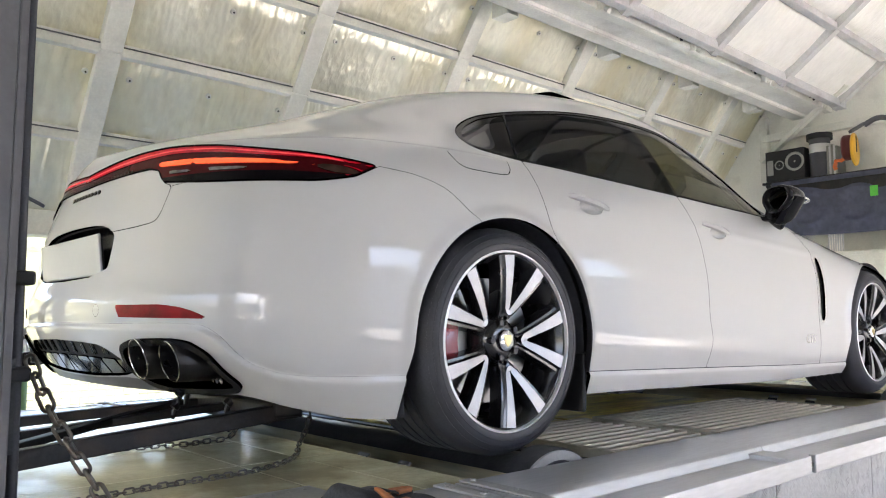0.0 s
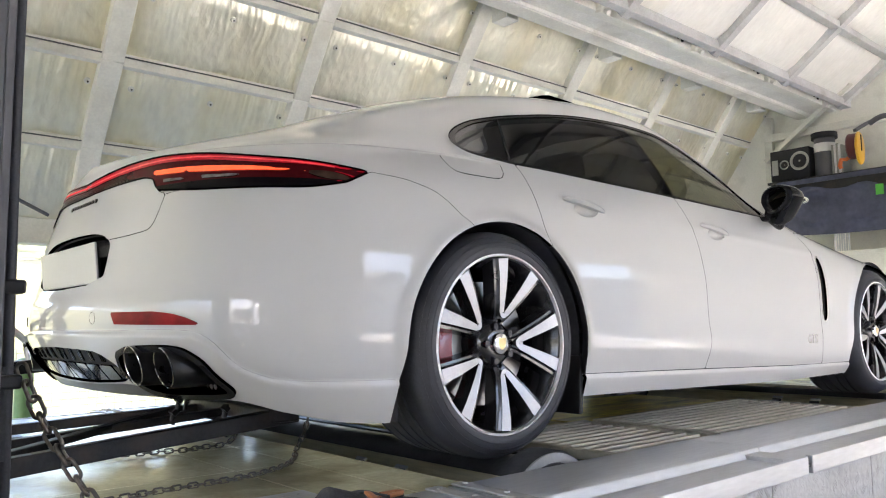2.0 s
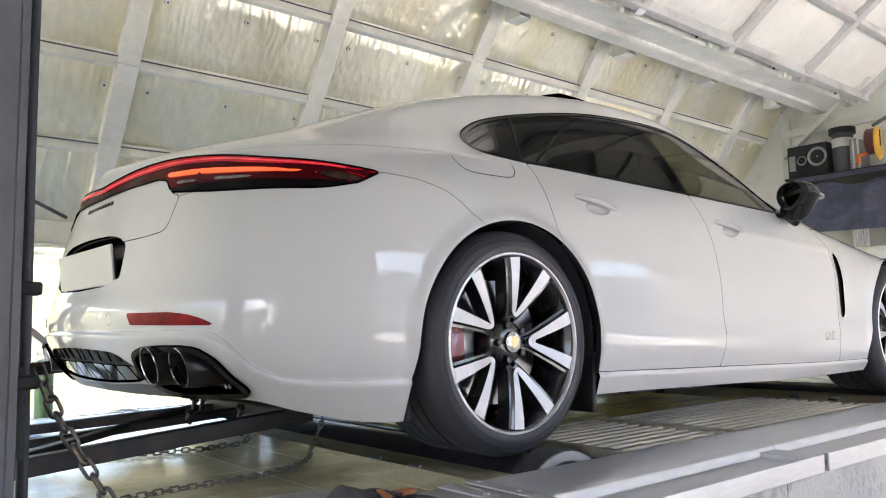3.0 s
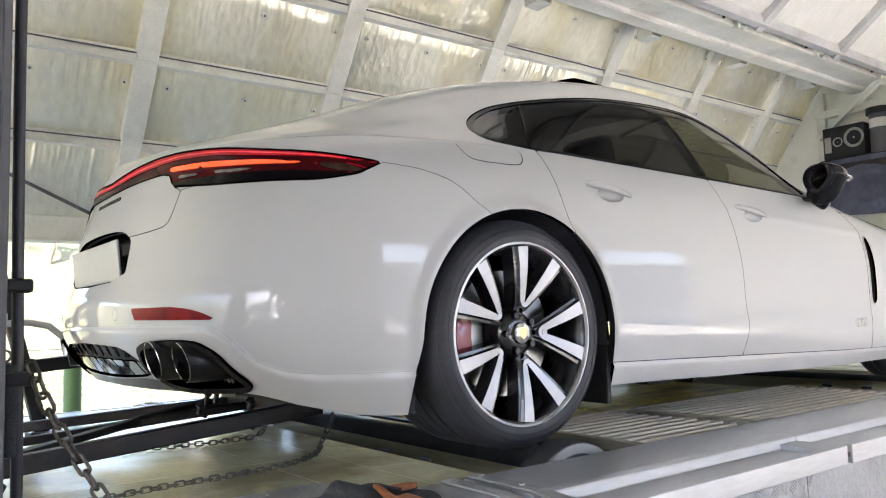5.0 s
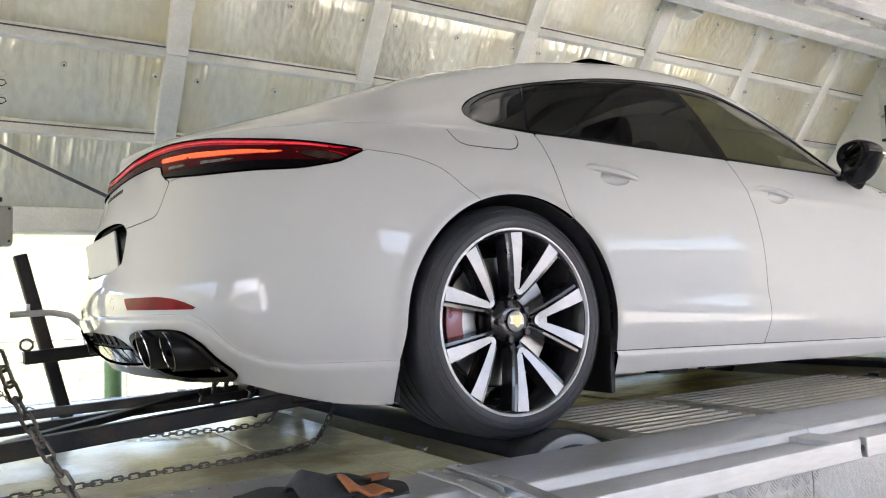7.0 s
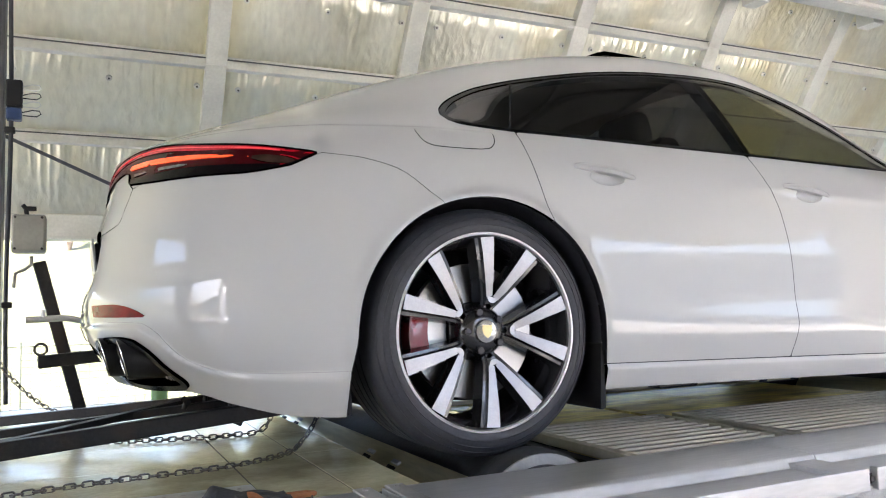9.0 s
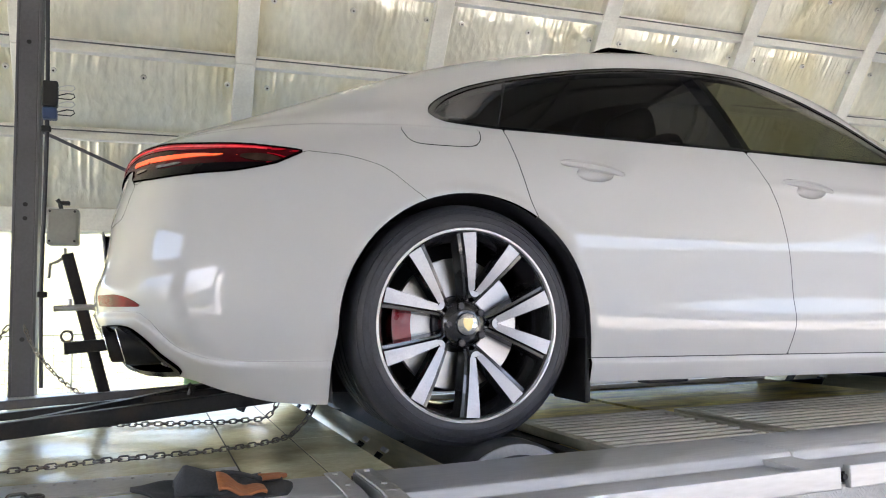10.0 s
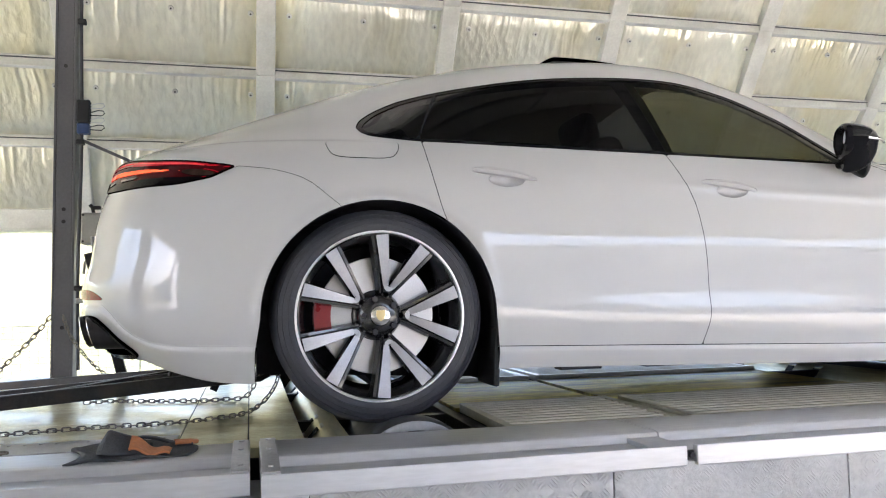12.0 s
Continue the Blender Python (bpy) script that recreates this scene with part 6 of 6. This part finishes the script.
tube(bm, [(-1.26, .60, 1.045), (-1.12, .60, 1.050), (-1.05, .60, 1.035), (-1.00, .60, .99), (-.985, .60, .93), (-.985, .60, .90)], .013, 10)
rod(bm, (-1.20, .60, 1.05), (-1.20, .60, 1.085), .009)
part("pull_handle", bm, ALU, prop, "bent pale pull handle", True)
bm = bmesh.new()
span(bm, (-1.10, .65, .598), (-.98, .77, .625), .004)
part("prop_foot", bm, DARK_STEEL, prop)


# ---- chains ----
def link_mesh():
    bm = bmesh.new()
    pts = []
    for k in range(20):
        a = 2 * math.pi * k / 20
        pts.append((.0095 * math.cos(a) + (.0105 if math.cos(a) > 0 else -.0105), .0105 * math.sin(a), 0))
    tube(bm, pts, .0036, 6, True)
    me = bpy.data.meshes.new("link")
    bmesh.ops.recalc_face_normals(bm, faces=bm.faces)
    bm.to_mesh(me)
    bm.free()
    finish(me, CHAIN, True)
    return me


LINK = link_mesh()


def chain(path, label, size=1.0):
    """A chain of links along a smooth path."""
    pts = [Vector(p) for p in path]
    fine = []
    for i in range(len(pts) - 1):
        p0, p1, p2, p3 = pts[max(i - 1, 0)], pts[i], pts[i + 1], pts[min(i + 2, len(pts) - 1)]
        for k in range(40):
            t = k / 40
            fine.append(0.5 * (2 * p1 + (p2 - p0) * t + (2 * p0 - 5 * p1 + 4 * p2 - p3) * t * t + (3 * p1 - p0 - 3 * p2 + p3) * t ** 3))
    fine.append(pts[-1])
    ch = holder("chain", fine[0], label, "chain", "tie-down chains")
    pitch, along, n = .0315 * size, 0.0, 0
    for a, b in zip(fine, fine[1:]):
        along += (b - a).length
        if along >= pitch:
            along -= pitch
            n += 1
            ob = new("link", LINK)
            d = (fine[min(fine.index(b) + 1, len(fine) - 1)] - a).normalized()
            m = d.to_track_quat('X', 'Z').to_matrix().to_4x4()
            ob.matrix_basis = Matrix.Translation(b) @ m @ Matrix.Rotation(radians((90 if n % 2 else 0) + random.uniform(-18, 18)), 4, 'X') @ Matrix.Scale(size, 4)
            hang(ob, ch)
    return ch


chain([(-1.37, -.97, .98), (-1.33, -1.0, .86), (-1.26, -1.05, .72), (-1.20, -1.07, .625), (-1.12, -1.03, .609)], "steel chain hanging from the column", 1.12)
chain([(-1.75, -.76, .607), (-1.48, -.70, .607), (-1.23, -.665, .607), (-.98, -.618, .607), (-.72, -.60, .607), (-.56, -.542, .607), (-.46, -.462, .610), (-.405, -.39, .628), (-.362, -.36, .668), (-.335, -.345, .72), (-.33, -.34, .78)], "steel chain lying on the floor plates", .74)
chain([(-1.14, .12, .609), (-1.03, .13, .609), (-.93, .09, .609), (-.84, .06, .609), (-.77, .03, .609), (-.70, .02, .609), (-.62, -.01, .609), (-.55, .005, .609), (-.48, -.005, .612), (-.44, -.01, .635), (-.415, -.015, .69), (-.40, -.015, .745)], "steel chain lying on the floor plates", .74)
chain([(-1.46, 1.24, .98), (-1.40, 1.16, .86), (-1.30, 1.08, .74), (-1.20, 1.0, .66), (-1.10, .95, .612)], "steel chain hanging from the far column", .8)
chain([(-1.52, 1.30, .98), (-1.62, 1.30, .85), (-1.72, 1.30, .74), (-1.80, 1.30, .66)], "steel chain hanging from the far column")

# hose clipped to the near column
hose = holder("column_hose", (-1.378, -.965, .6), "black hose clipped up the column", "hose")
bm = bmesh.new()
tube(bm, [(-1.386 + .004 * math.sin(z * 3), -.962, z) for z in np.linspace(.60, 4.0, 40)], .0115, 10)
part("hose", bm, RUBBER, hose, smooth=True)
for z in (.93, 1.115):
    bm = bmesh.new()
    box(bm, (-1.386, -.962, z), (.05, .045, .028), bevel=.006)
    part("hose_clip", bm, BLACK_PLASTIC, hose)
bm = bmesh.new()
tube(bm, [(-1.394, -.955, z) for z in np.linspace(.78, .96, 8)], .02, 10)
part("hose_sleeve", bm, FABRIC_DARK, hose, smooth=True)
far_hose = holder("column_hose", (-1.36, 1.25, .7), "black hose clipped up the column", "hose")
bm = bmesh.new()
tube(bm, [(-1.380 + .005 * math.sin(z * 4), 1.255, z) for z in np.linspace(.66, 4.0, 40)], .010, 10)
part("hose", bm, RUBBER, far_hose, smooth=True)
for z in (1.12, 1.955, 2.66):
    bm = bmesh.new()
    box(bm, (-1.380, 1.255, z), (.045, .04, .03), bevel=.006)
    part("hose_clip", bm, BLACK_PLASTIC, far_hose)

# connector with loose wires on the far column
conn = holder("wire_connector", (-1.345, 1.24, 2.0), "black and blue connector with looped wires", "connector")
bm = bmesh.new()
box(bm, (-1.362, 1.240, 2.13), (.070, .06, .13), bevel=.008)
part("connector_body", bm, BLACK_PLASTIC, conn)
bm = bmesh.new()
box(bm, (-1.362, 1.240, 2.03), (.066, .058, .06), bevel=.008)
part("connector_base", bm, BLUE_PLASTIC, conn, "blue connector base")
for k in range(4):
    z = 2.04 + .042 * k
    bm = bmesh.new()
    tube(bm, [(-1.33, 1.235, z), (-1.285, 1.225, z + .012), (-1.255, 1.22, z + .01), (-1.247, 1.215, z - .006), (-1.265, 1.215, z - .02), (-1.325, 1.225, z - .016)], .0028, 6)
    part("wire", bm, WHITE_PLASTIC if k % 2 else PIPE, conn, smooth=True)

# junction box
jbox = holder("junction_box", (-1.29, 1.26, 1.36), "grey electrical junction box with conduit", "junction box")
bm = bmesh.new()
span(bm, (-1.362, 1.19, 1.365), (-1.218, 1.30, 1.545), .012)
part("box_body", bm, GREY_BOX, jbox)
bm = bmesh.new()
span(bm, (-1.356, 1.178, 1.371), (-1.224, 1.19, 1.539), .006)
lid = part("box_lid", bm, GREY_BOX, jbox)
for x in (-1.346, -1.234):
    for z in (1.381, 1.529):
        bm = bmesh.new()
        rod(bm, (x, 1.172, z), (x, 1.18, z), .006, 8)
        part("lid_screw", bm, DARK_STEEL, lid)
bm = bmesh.new()
tube(bm, [(-1.28, 1.24, 1.35), (-1.28, 1.24, 1.31), (-1.31, 1.24, 1.285), (-1.345, 1.24, 1.27), (-1.352, 1.24, 1.20)], .008, 8)
part("conduit", bm, GREY_BOX, jbox, smooth=True)
bm = bmesh.new()
tube(bm, [(-1.30, 1.22, 1.545), (-1.305, 1.215, 1.575), (-1.318, 1.21, 1.592)], .010, 8)
box(bm, (-1.285, 1.22, 1.575), (.05, .03, .02), bevel=.004)
part("switch_lever", bm, BLACK_PLASTIC, jbox, smooth=True)

# ---- folded tool pouch on the tail deck ----
pouch = holder("tool_pouch", (-.75, -1.22, .622), "dark canvas pouch with an orange leather flap", "pouch")
PX = .03
def cloth(name, fn, mat_, label="", n=20):
    vs = [fn(i / n, j / n) for j in range(n + 1) for i in range(n + 1)]
    vs = [(-.745 + .82 * (x + .745), -1.24 + .82 * (y + 1.24), .6245 + .9 * (z - .607)) for x, y, z in vs]
    w = n + 1
    fs = [(j * w + i, j * w + i + 1, (j + 1) * w + i + 1, (j + 1) * w + i) for j in range(n) for i in range(n)]
    ob = raw(name, vs, fs, mat_, pouch, True, label)
    mod = ob.modifiers.new("thick", 'SOLIDIFY')
    mod.thickness = .006
    return ob


cloth("pouch_base", lambda u, v: (PX - .96 + .36 * u + .03 * math.sin(5 * v), -1.36 + .30 * v + .03 * u, .607 + .008 * math.sin(7 * u + 3 * v) ** 2), FABRIC_DARK, "flat dark canvas base")
cloth("pouch_body", lambda u, v: (PX - .88 + .16 * u, -1.27 + .14 * v - .03 * u, .612 + .072 * math.sin(math.pi * v) ** .7 * (1 - .65 * u) * (0.35 + .65 * min(1, u * 6))), FABRIC_DARK, "puffed canvas body")
cloth("pouch_flap", lambda u, v: (PX - .775 + .125 * u, -1.335 + .075 * v, .618 + .045 * (1 - u) ** 1.5 * (.4 + .6 * v) + .006 * math.sin(9 * u)), LEATHER_ORANGE, "worn orange leather flap")
cloth("pouch_strap", lambda u, v: (PX - .78 + .19 * u, -1.22 + .03 * v + .025 * u, .650 - .026 * u + .006 * math.sin(6 * u)), FABRIC_DARK, "canvas strap")
bm = bmesh.new()
tube(bm, [(-.64, -1.205, .640), (-.60, -1.20, .640), (-.585, -1.185, .638), (-.60, -1.172, .638), (-.645, -1.178, .640)], .006, 8)
part("strap_tip", bm, LEATHER_ORANGE, pouch, smooth=True)

# ---- shelf and covered rack at the end wall ----
SX = 6.28
rack = holder("wall_shelf", (SX, .3, 2.5), "dark wall shelf crowded with sound gear", "shelf")
bm = bmesh.new()
span(bm, (SX - .03, -1.4, 2.485), (END_X, 1.17, 2.51), .004)
part("shelf_board", bm, DARK_STEEL, rack)
bm = bmesh.new()
for y in (1.10, -.1, -1.3):
    bar(bm, (END_X - .02, y, 2.25), (SX - .05, y, 2.47), .04, .03)
part("shelf_bracket", bm, DARK_STEEL, rack)


def speaker(y0, y1, z1):
    sp = holder("loudspeaker", (SX, (y0 + y1) / 2, 2.511), "black loudspeaker box with pale cones", "loudspeaker")
    bm = bmesh.new()
    span(bm, (SX - .02, y0, 2.512), (SX + .26, y1, z1), .008)
    part("speaker_box", bm, BLACK_PLASTIC, sp)
    return sp


def cone(sp, y, z, r):
    bm = bmesh.new()
    lathe(bm, [(r, 0), (r * .86, .006), (r * .78, .0), (r * .5, -.02), (r * .34, -.022), (r * .30, -.008), (r * .0001, -.002)], (0, 0, 0), 32)
    bmesh.ops.transform(bm, matrix=pose(SX - .024, y, z, 0, 0, 90) @ Matrix.Rotation(math.pi, 4, 'Z') @ Matrix.Rotation(math.pi, 4, 'Z'), verts=bm.verts)
    part("cone", bm, GREY_BOX, sp, "grey speaker cone", True)
    bm = bmesh.new()
    lathe(bm, [(r * .62, -.01), (r * .70, -.014), (r * .76, -.006)], (0, 0, 0), 32)
    bmesh.ops.transform(bm, matrix=pose(SX - .026, y, z, 0, 0, 90), verts=bm.verts)
    part("cone_ring", bm, BLACK_PLASTIC, sp, smooth=True)


sp = speaker(.72, 1.13, 2.84)
cone(sp, .82, 2.70, .10)
cone(sp, .98, 2.68, .05)
bm = bmesh.new()
span(bm, (SX - .03, 1.045, 2.58), (SX - .018, 1.11, 2.74), .004)
part("label_plate", bm, GREY_BOX, sp)
drum = holder("canister", (SX, .60, 2.512), "dark canister with a white band", "canister")
bm = bmesh.new()
rod(bm, (SX + .08, .60, 2.512), (SX + .08, .60, 2.93), .10, 28)
part("canister_body", bm, STEEL_GREY, drum, smooth=True)
bm = bmesh.new()
rod(bm, (SX + .08, .60, 2.76), (SX + .08, .60, 2.85), .102, 28)
part("canister_band", bm, WHITE_PLASTIC, drum, "white band", True)
bm = bmesh.new()
rod(bm, (SX + .08, .60, 2.90), (SX + .08, .60, 2.96), .125, 28)
part("canister_lid", bm, BLACK_PLASTIC, drum, smooth=True)
stack = holder("book_stack", (SX, .44, 2.512), "upright pale folders on the shelf", "folders")
for k in range(5):
    bm = bmesh.new()
    span(bm, (SX, .40 + .022 * k, 2.512), (SX + .2, .418 + .022 * k, 2.80 + .01 * (k % 3)), .002)
    part("folder", bm, WHITE_PLASTIC if k % 2 else GREY_BOX, stack)

hoist = holder("cable_reel", (SX - .1, .28, 2.6), "yellow cable reel hanging over the shelf", "cable reel")
bm = bmesh.new()
reel_at = pose(SX - .14, .20, 2.70, 0, 0, 9)
lathe(bm, [(.0001, -.030), (.150, -.030), (.160, -.024), (.162, -.010), (.150, 0), (.0001, 0)], (0, 0, 0), 40)
bmesh.ops.transform(bm, matrix=reel_at, verts=bm.verts)
flange = part("reel_drum", bm, YELLOW, hoist, "yellow plastic drum", True)
bm = bmesh.new()
box(bm, (-.01, -.033, .05), (.022, .008, .16), bevel=.003)
bmesh.ops.transform(bm, matrix=reel_at, verts=bm.verts)
part("reel_slot", bm, BLACK_PLASTIC, flange)
bm = bmesh.new()
lathe(bm, [(.0001, .002), (.118, .002), (.125, .012), (.125, .075), (.110, .088), (.0001, .088)], (0, 0, .025), 36)
bmesh.ops.transform(bm, matrix=reel_at, verts=bm.verts)
part("reel_motor", bm, MAROON, hoist, "dark red drum housing", True)
bm = bmesh.new()
tube(bm, [(SX - .17, .24, 2.64), (SX - .18, .30, 2.60), (SX - .17, .35, 2.61), (SX - .16, .37, 2.55), (SX - .15, .36, 2.525)], .020, 8)
part("cable", bm, ORANGE, hoist, "orange cable", True)
bm = bmesh.new()
bar(bm, (SX - .14, .22, 2.88), (END_X - .05, .22, 3.05), .03, .03)
part("reel_bracket", bm, STEEL_GREY, hoist)
bm = bmesh.new()
tube(bm, [(SX - .1, .10 - .25 * t, 2.93 + .05 * math.sin(3 * t)) for t in np.linspace(0, 1, 12)], .026, 12)
tagged(part("flex_hose", bm, STEEL_GREY, None, "grey flexible hose hanging by the shelf", True), category="hose")

cover = holder("covered_rack", (SX, .0, 1.9), "dark blue cover over a wide rack", "cover")
n = 60
vs = []
for j in range(n + 1):
    for i in range(n + 1):
        u, v = i / n, j / n
        y, z = 1.05 - 2.7 * u, 1.92 + .57 * v - .03 * math.sin(5 * u) * (1 - v)
        bulge = 0
        for cy, r in ((.66, .17), (.20, .17), (-.28, .17), (-.76, .17)):
            d = math.hypot(y - cy, z - 2.18)
            bulge += .03 * math.exp(-((d - r) / .022) ** 2)
        vs.append((SX - .12 - bulge + .012 * noise.noise(Vector((u * 9, v * 4, 2))) + .05 * v * v, y, z))
w = n + 1
fs = [(j * w + i, j * w + i + 1, (j + 1) * w + i + 1, (j + 1) * w + i) for j in range(n) for i in range(n)]
ob = raw("cover_sheet", vs, fs, BLUE_COVER, cover, True)
ob.modifiers.new("thick", 'SOLIDIFY').thickness = .01
bm = bmesh.new()
span(bm, (SX - .09, -1.6, 1.95), (END_X - .07, 1.02, 2.44), .01)
part("rack_box", bm, DARK_STEEL, cover)
bm = bmesh.new()
box(bm, (SX - .175, .02, 2.27), (.01, .07, .10), bevel=.003)
part("green_tag", bm, material("green_tag", (.10, .55, .06), .5), cover, "green tag")
bench = holder("pale_cabinet", (SX, .2, .0), "pale cabinet under the covered rack", "cabinet")
bm = bmesh.new()
span(bm, (SX - .05, -1.5, .012), (END_X - .08, 1.0, 1.72), .008)
part("cabinet_body", bm, WALL_PALE, bench)
for k in range(4):
    bm = bmesh.new()
    span(bm, (SX - .068, -1.47 + .62 * k, .06), (SX - .052, -.88 + .62 * k, 1.68), .004)
    d = part("cabinet_door", bm, WALL_PALE, bench)
    bm = bmesh.new()
    rod(bm, (SX - .08, -.93 + .62 * k, .9), (SX - .08, -.93 + .62 * k, 1.05), .008)
    part("handle", bm, CHROME, d)
bm = bmesh.new()
for k in range(7):
    rod(bm, (SX - .1, .35 + .022 * k, 1.72), (SX - .1, .35 + .022 * k, 1.90 + .02 * (k % 2)), .008, 8)
part("tools", bm, ALU, bench)


# ---- outside: fence, trees ----
fence = holder("wire_fence", (0, 5.2, 0), "low wire mesh fence on thin posts", "fence")
FY = 5.4
for k in range(-9, 10):
    bm = bmesh.new()
    rod(bm, (k * 1.6, FY, -.05), (k * 1.6, FY, .86), .022, 10)
    part("fence_post", bm, WIRE, fence, smooth=True)
vs, fs = [], []


def wire(a, b, r):
    o = len(vs)
    a, b = Vector(a), Vector(b)
    u = Vector((0, 1, 0))
    w_ = (b - a).normalized().cross(u)
    for p in (a, b):
        vs.extend([p + r * u, p + r * w_, p - r * u, p - r * w_])
    fs.extend([(o + k, o + (k + 1) % 4, o + 4 + (k + 1) % 4, o + 4 + k) for k in range(4)])


for k in range(13):
    wire((-15, FY, .04 + .065 * k), (15, FY, .04 + .065 * k), .004 if k < 12 else .008)
for k in range(360):
    x = -15 + k / 12
    wire((x, FY, .02), (x, FY, .82), .0032)
raw("wire_mesh", vs, fs, WIRE, fence, False)["kind"] = "stuff"


def tree(x, y, high, wide, seed_):
    rnd = random.Random(seed_)
    foot = bank(y)
    t = holder("tree", (x, y, foot), "sunlit leafy tree with a pale trunk", "tree", "trees beyond the fence")
    bm = bmesh.new()
    topz = high * .45
    pts = [Vector((x + .12 * math.sin(k), y + .1 * math.cos(k * 1.3), foot - .1 + (topz + .1) * k / 6)) for k in range(7)]
    for p, q, k in zip(pts, pts[1:], range(6)):
        rod(bm, p, q, .13 - .012 * k, 10, .13 - .012 * (k + 1))
    tips = []
    for k in range(11):
        a, e = rnd.uniform(0, 6.28), rnd.uniform(.1, 1.1)
        s0 = pts[rnd.randint(2, 6)]
        length = wide * rnd.uniform(.5, 1.0)
        mid = s0 + Vector((math.cos(a) * length * .5, math.sin(a) * length * .5, length * .5 * math.tan(e) * .6))
        tip = s0 + Vector((math.cos(a) * length, math.sin(a) * length, length * math.tan(e) * .75))
        rod(bm, s0, mid, .05, 6, .032)
        rod(bm, mid, tip, .032, 6, .008)
        tips += [mid, tip, (mid + tip) / 2]
    part("trunk", bm, BARK, t, smooth=True)
    lv, lf = [], []
    for p in tips:
        for _ in range(42):
            c = p + Vector((rnd.gauss(0, .38), rnd.gauss(0, .38), rnd.gauss(0, .30)))
            d = Vector((rnd.gauss(0, 1), rnd.gauss(0, 1), rnd.gauss(0, 1))).normalized()
            e = d.cross(Vector((rnd.gauss(0, 1), rnd.gauss(0, 1), rnd.gauss(0, 1)))).normalized()
            r = rnd.uniform(.04, .085)
            o = len(lv)
            lv += [c - d * r, c + e * r * .45, c + d * r, c - e * r * .45]
            lf.append((o, o + 1, o + 2, o + 3))
    raw("crown", lv, lf, LEAF, t, False, "pale green leaf crown")["kind"] = "stuff"


# last four stand unseen past the tail, added to keep blue sky from mirroring
for x, y, h, w_, s_ in ((-1.5, 17.5, 5.0, 2.0, 1), (1.6, 16, 6.0, 2.4, 2), (-6.8, 18, 6.0, 2.6, 3), (4.8, 15.8, 5.2, 2.2, 4), (8.5, 17, 6.5, 2.6, 5), (-10.5, 16, 5.5, 2.4, 6), (0, 21, 7, 3.0, 7), (-4, 22, 7, 3.0, 8), (-11, 3, 5, 2.2, 9), (-12, -1, 5.5, 2.4, 10), (-11, -5.5, 5, 2.2, 11), (-15, 1, 7, 3.0, 12)):
    tree(x, y, h, w_, s_)
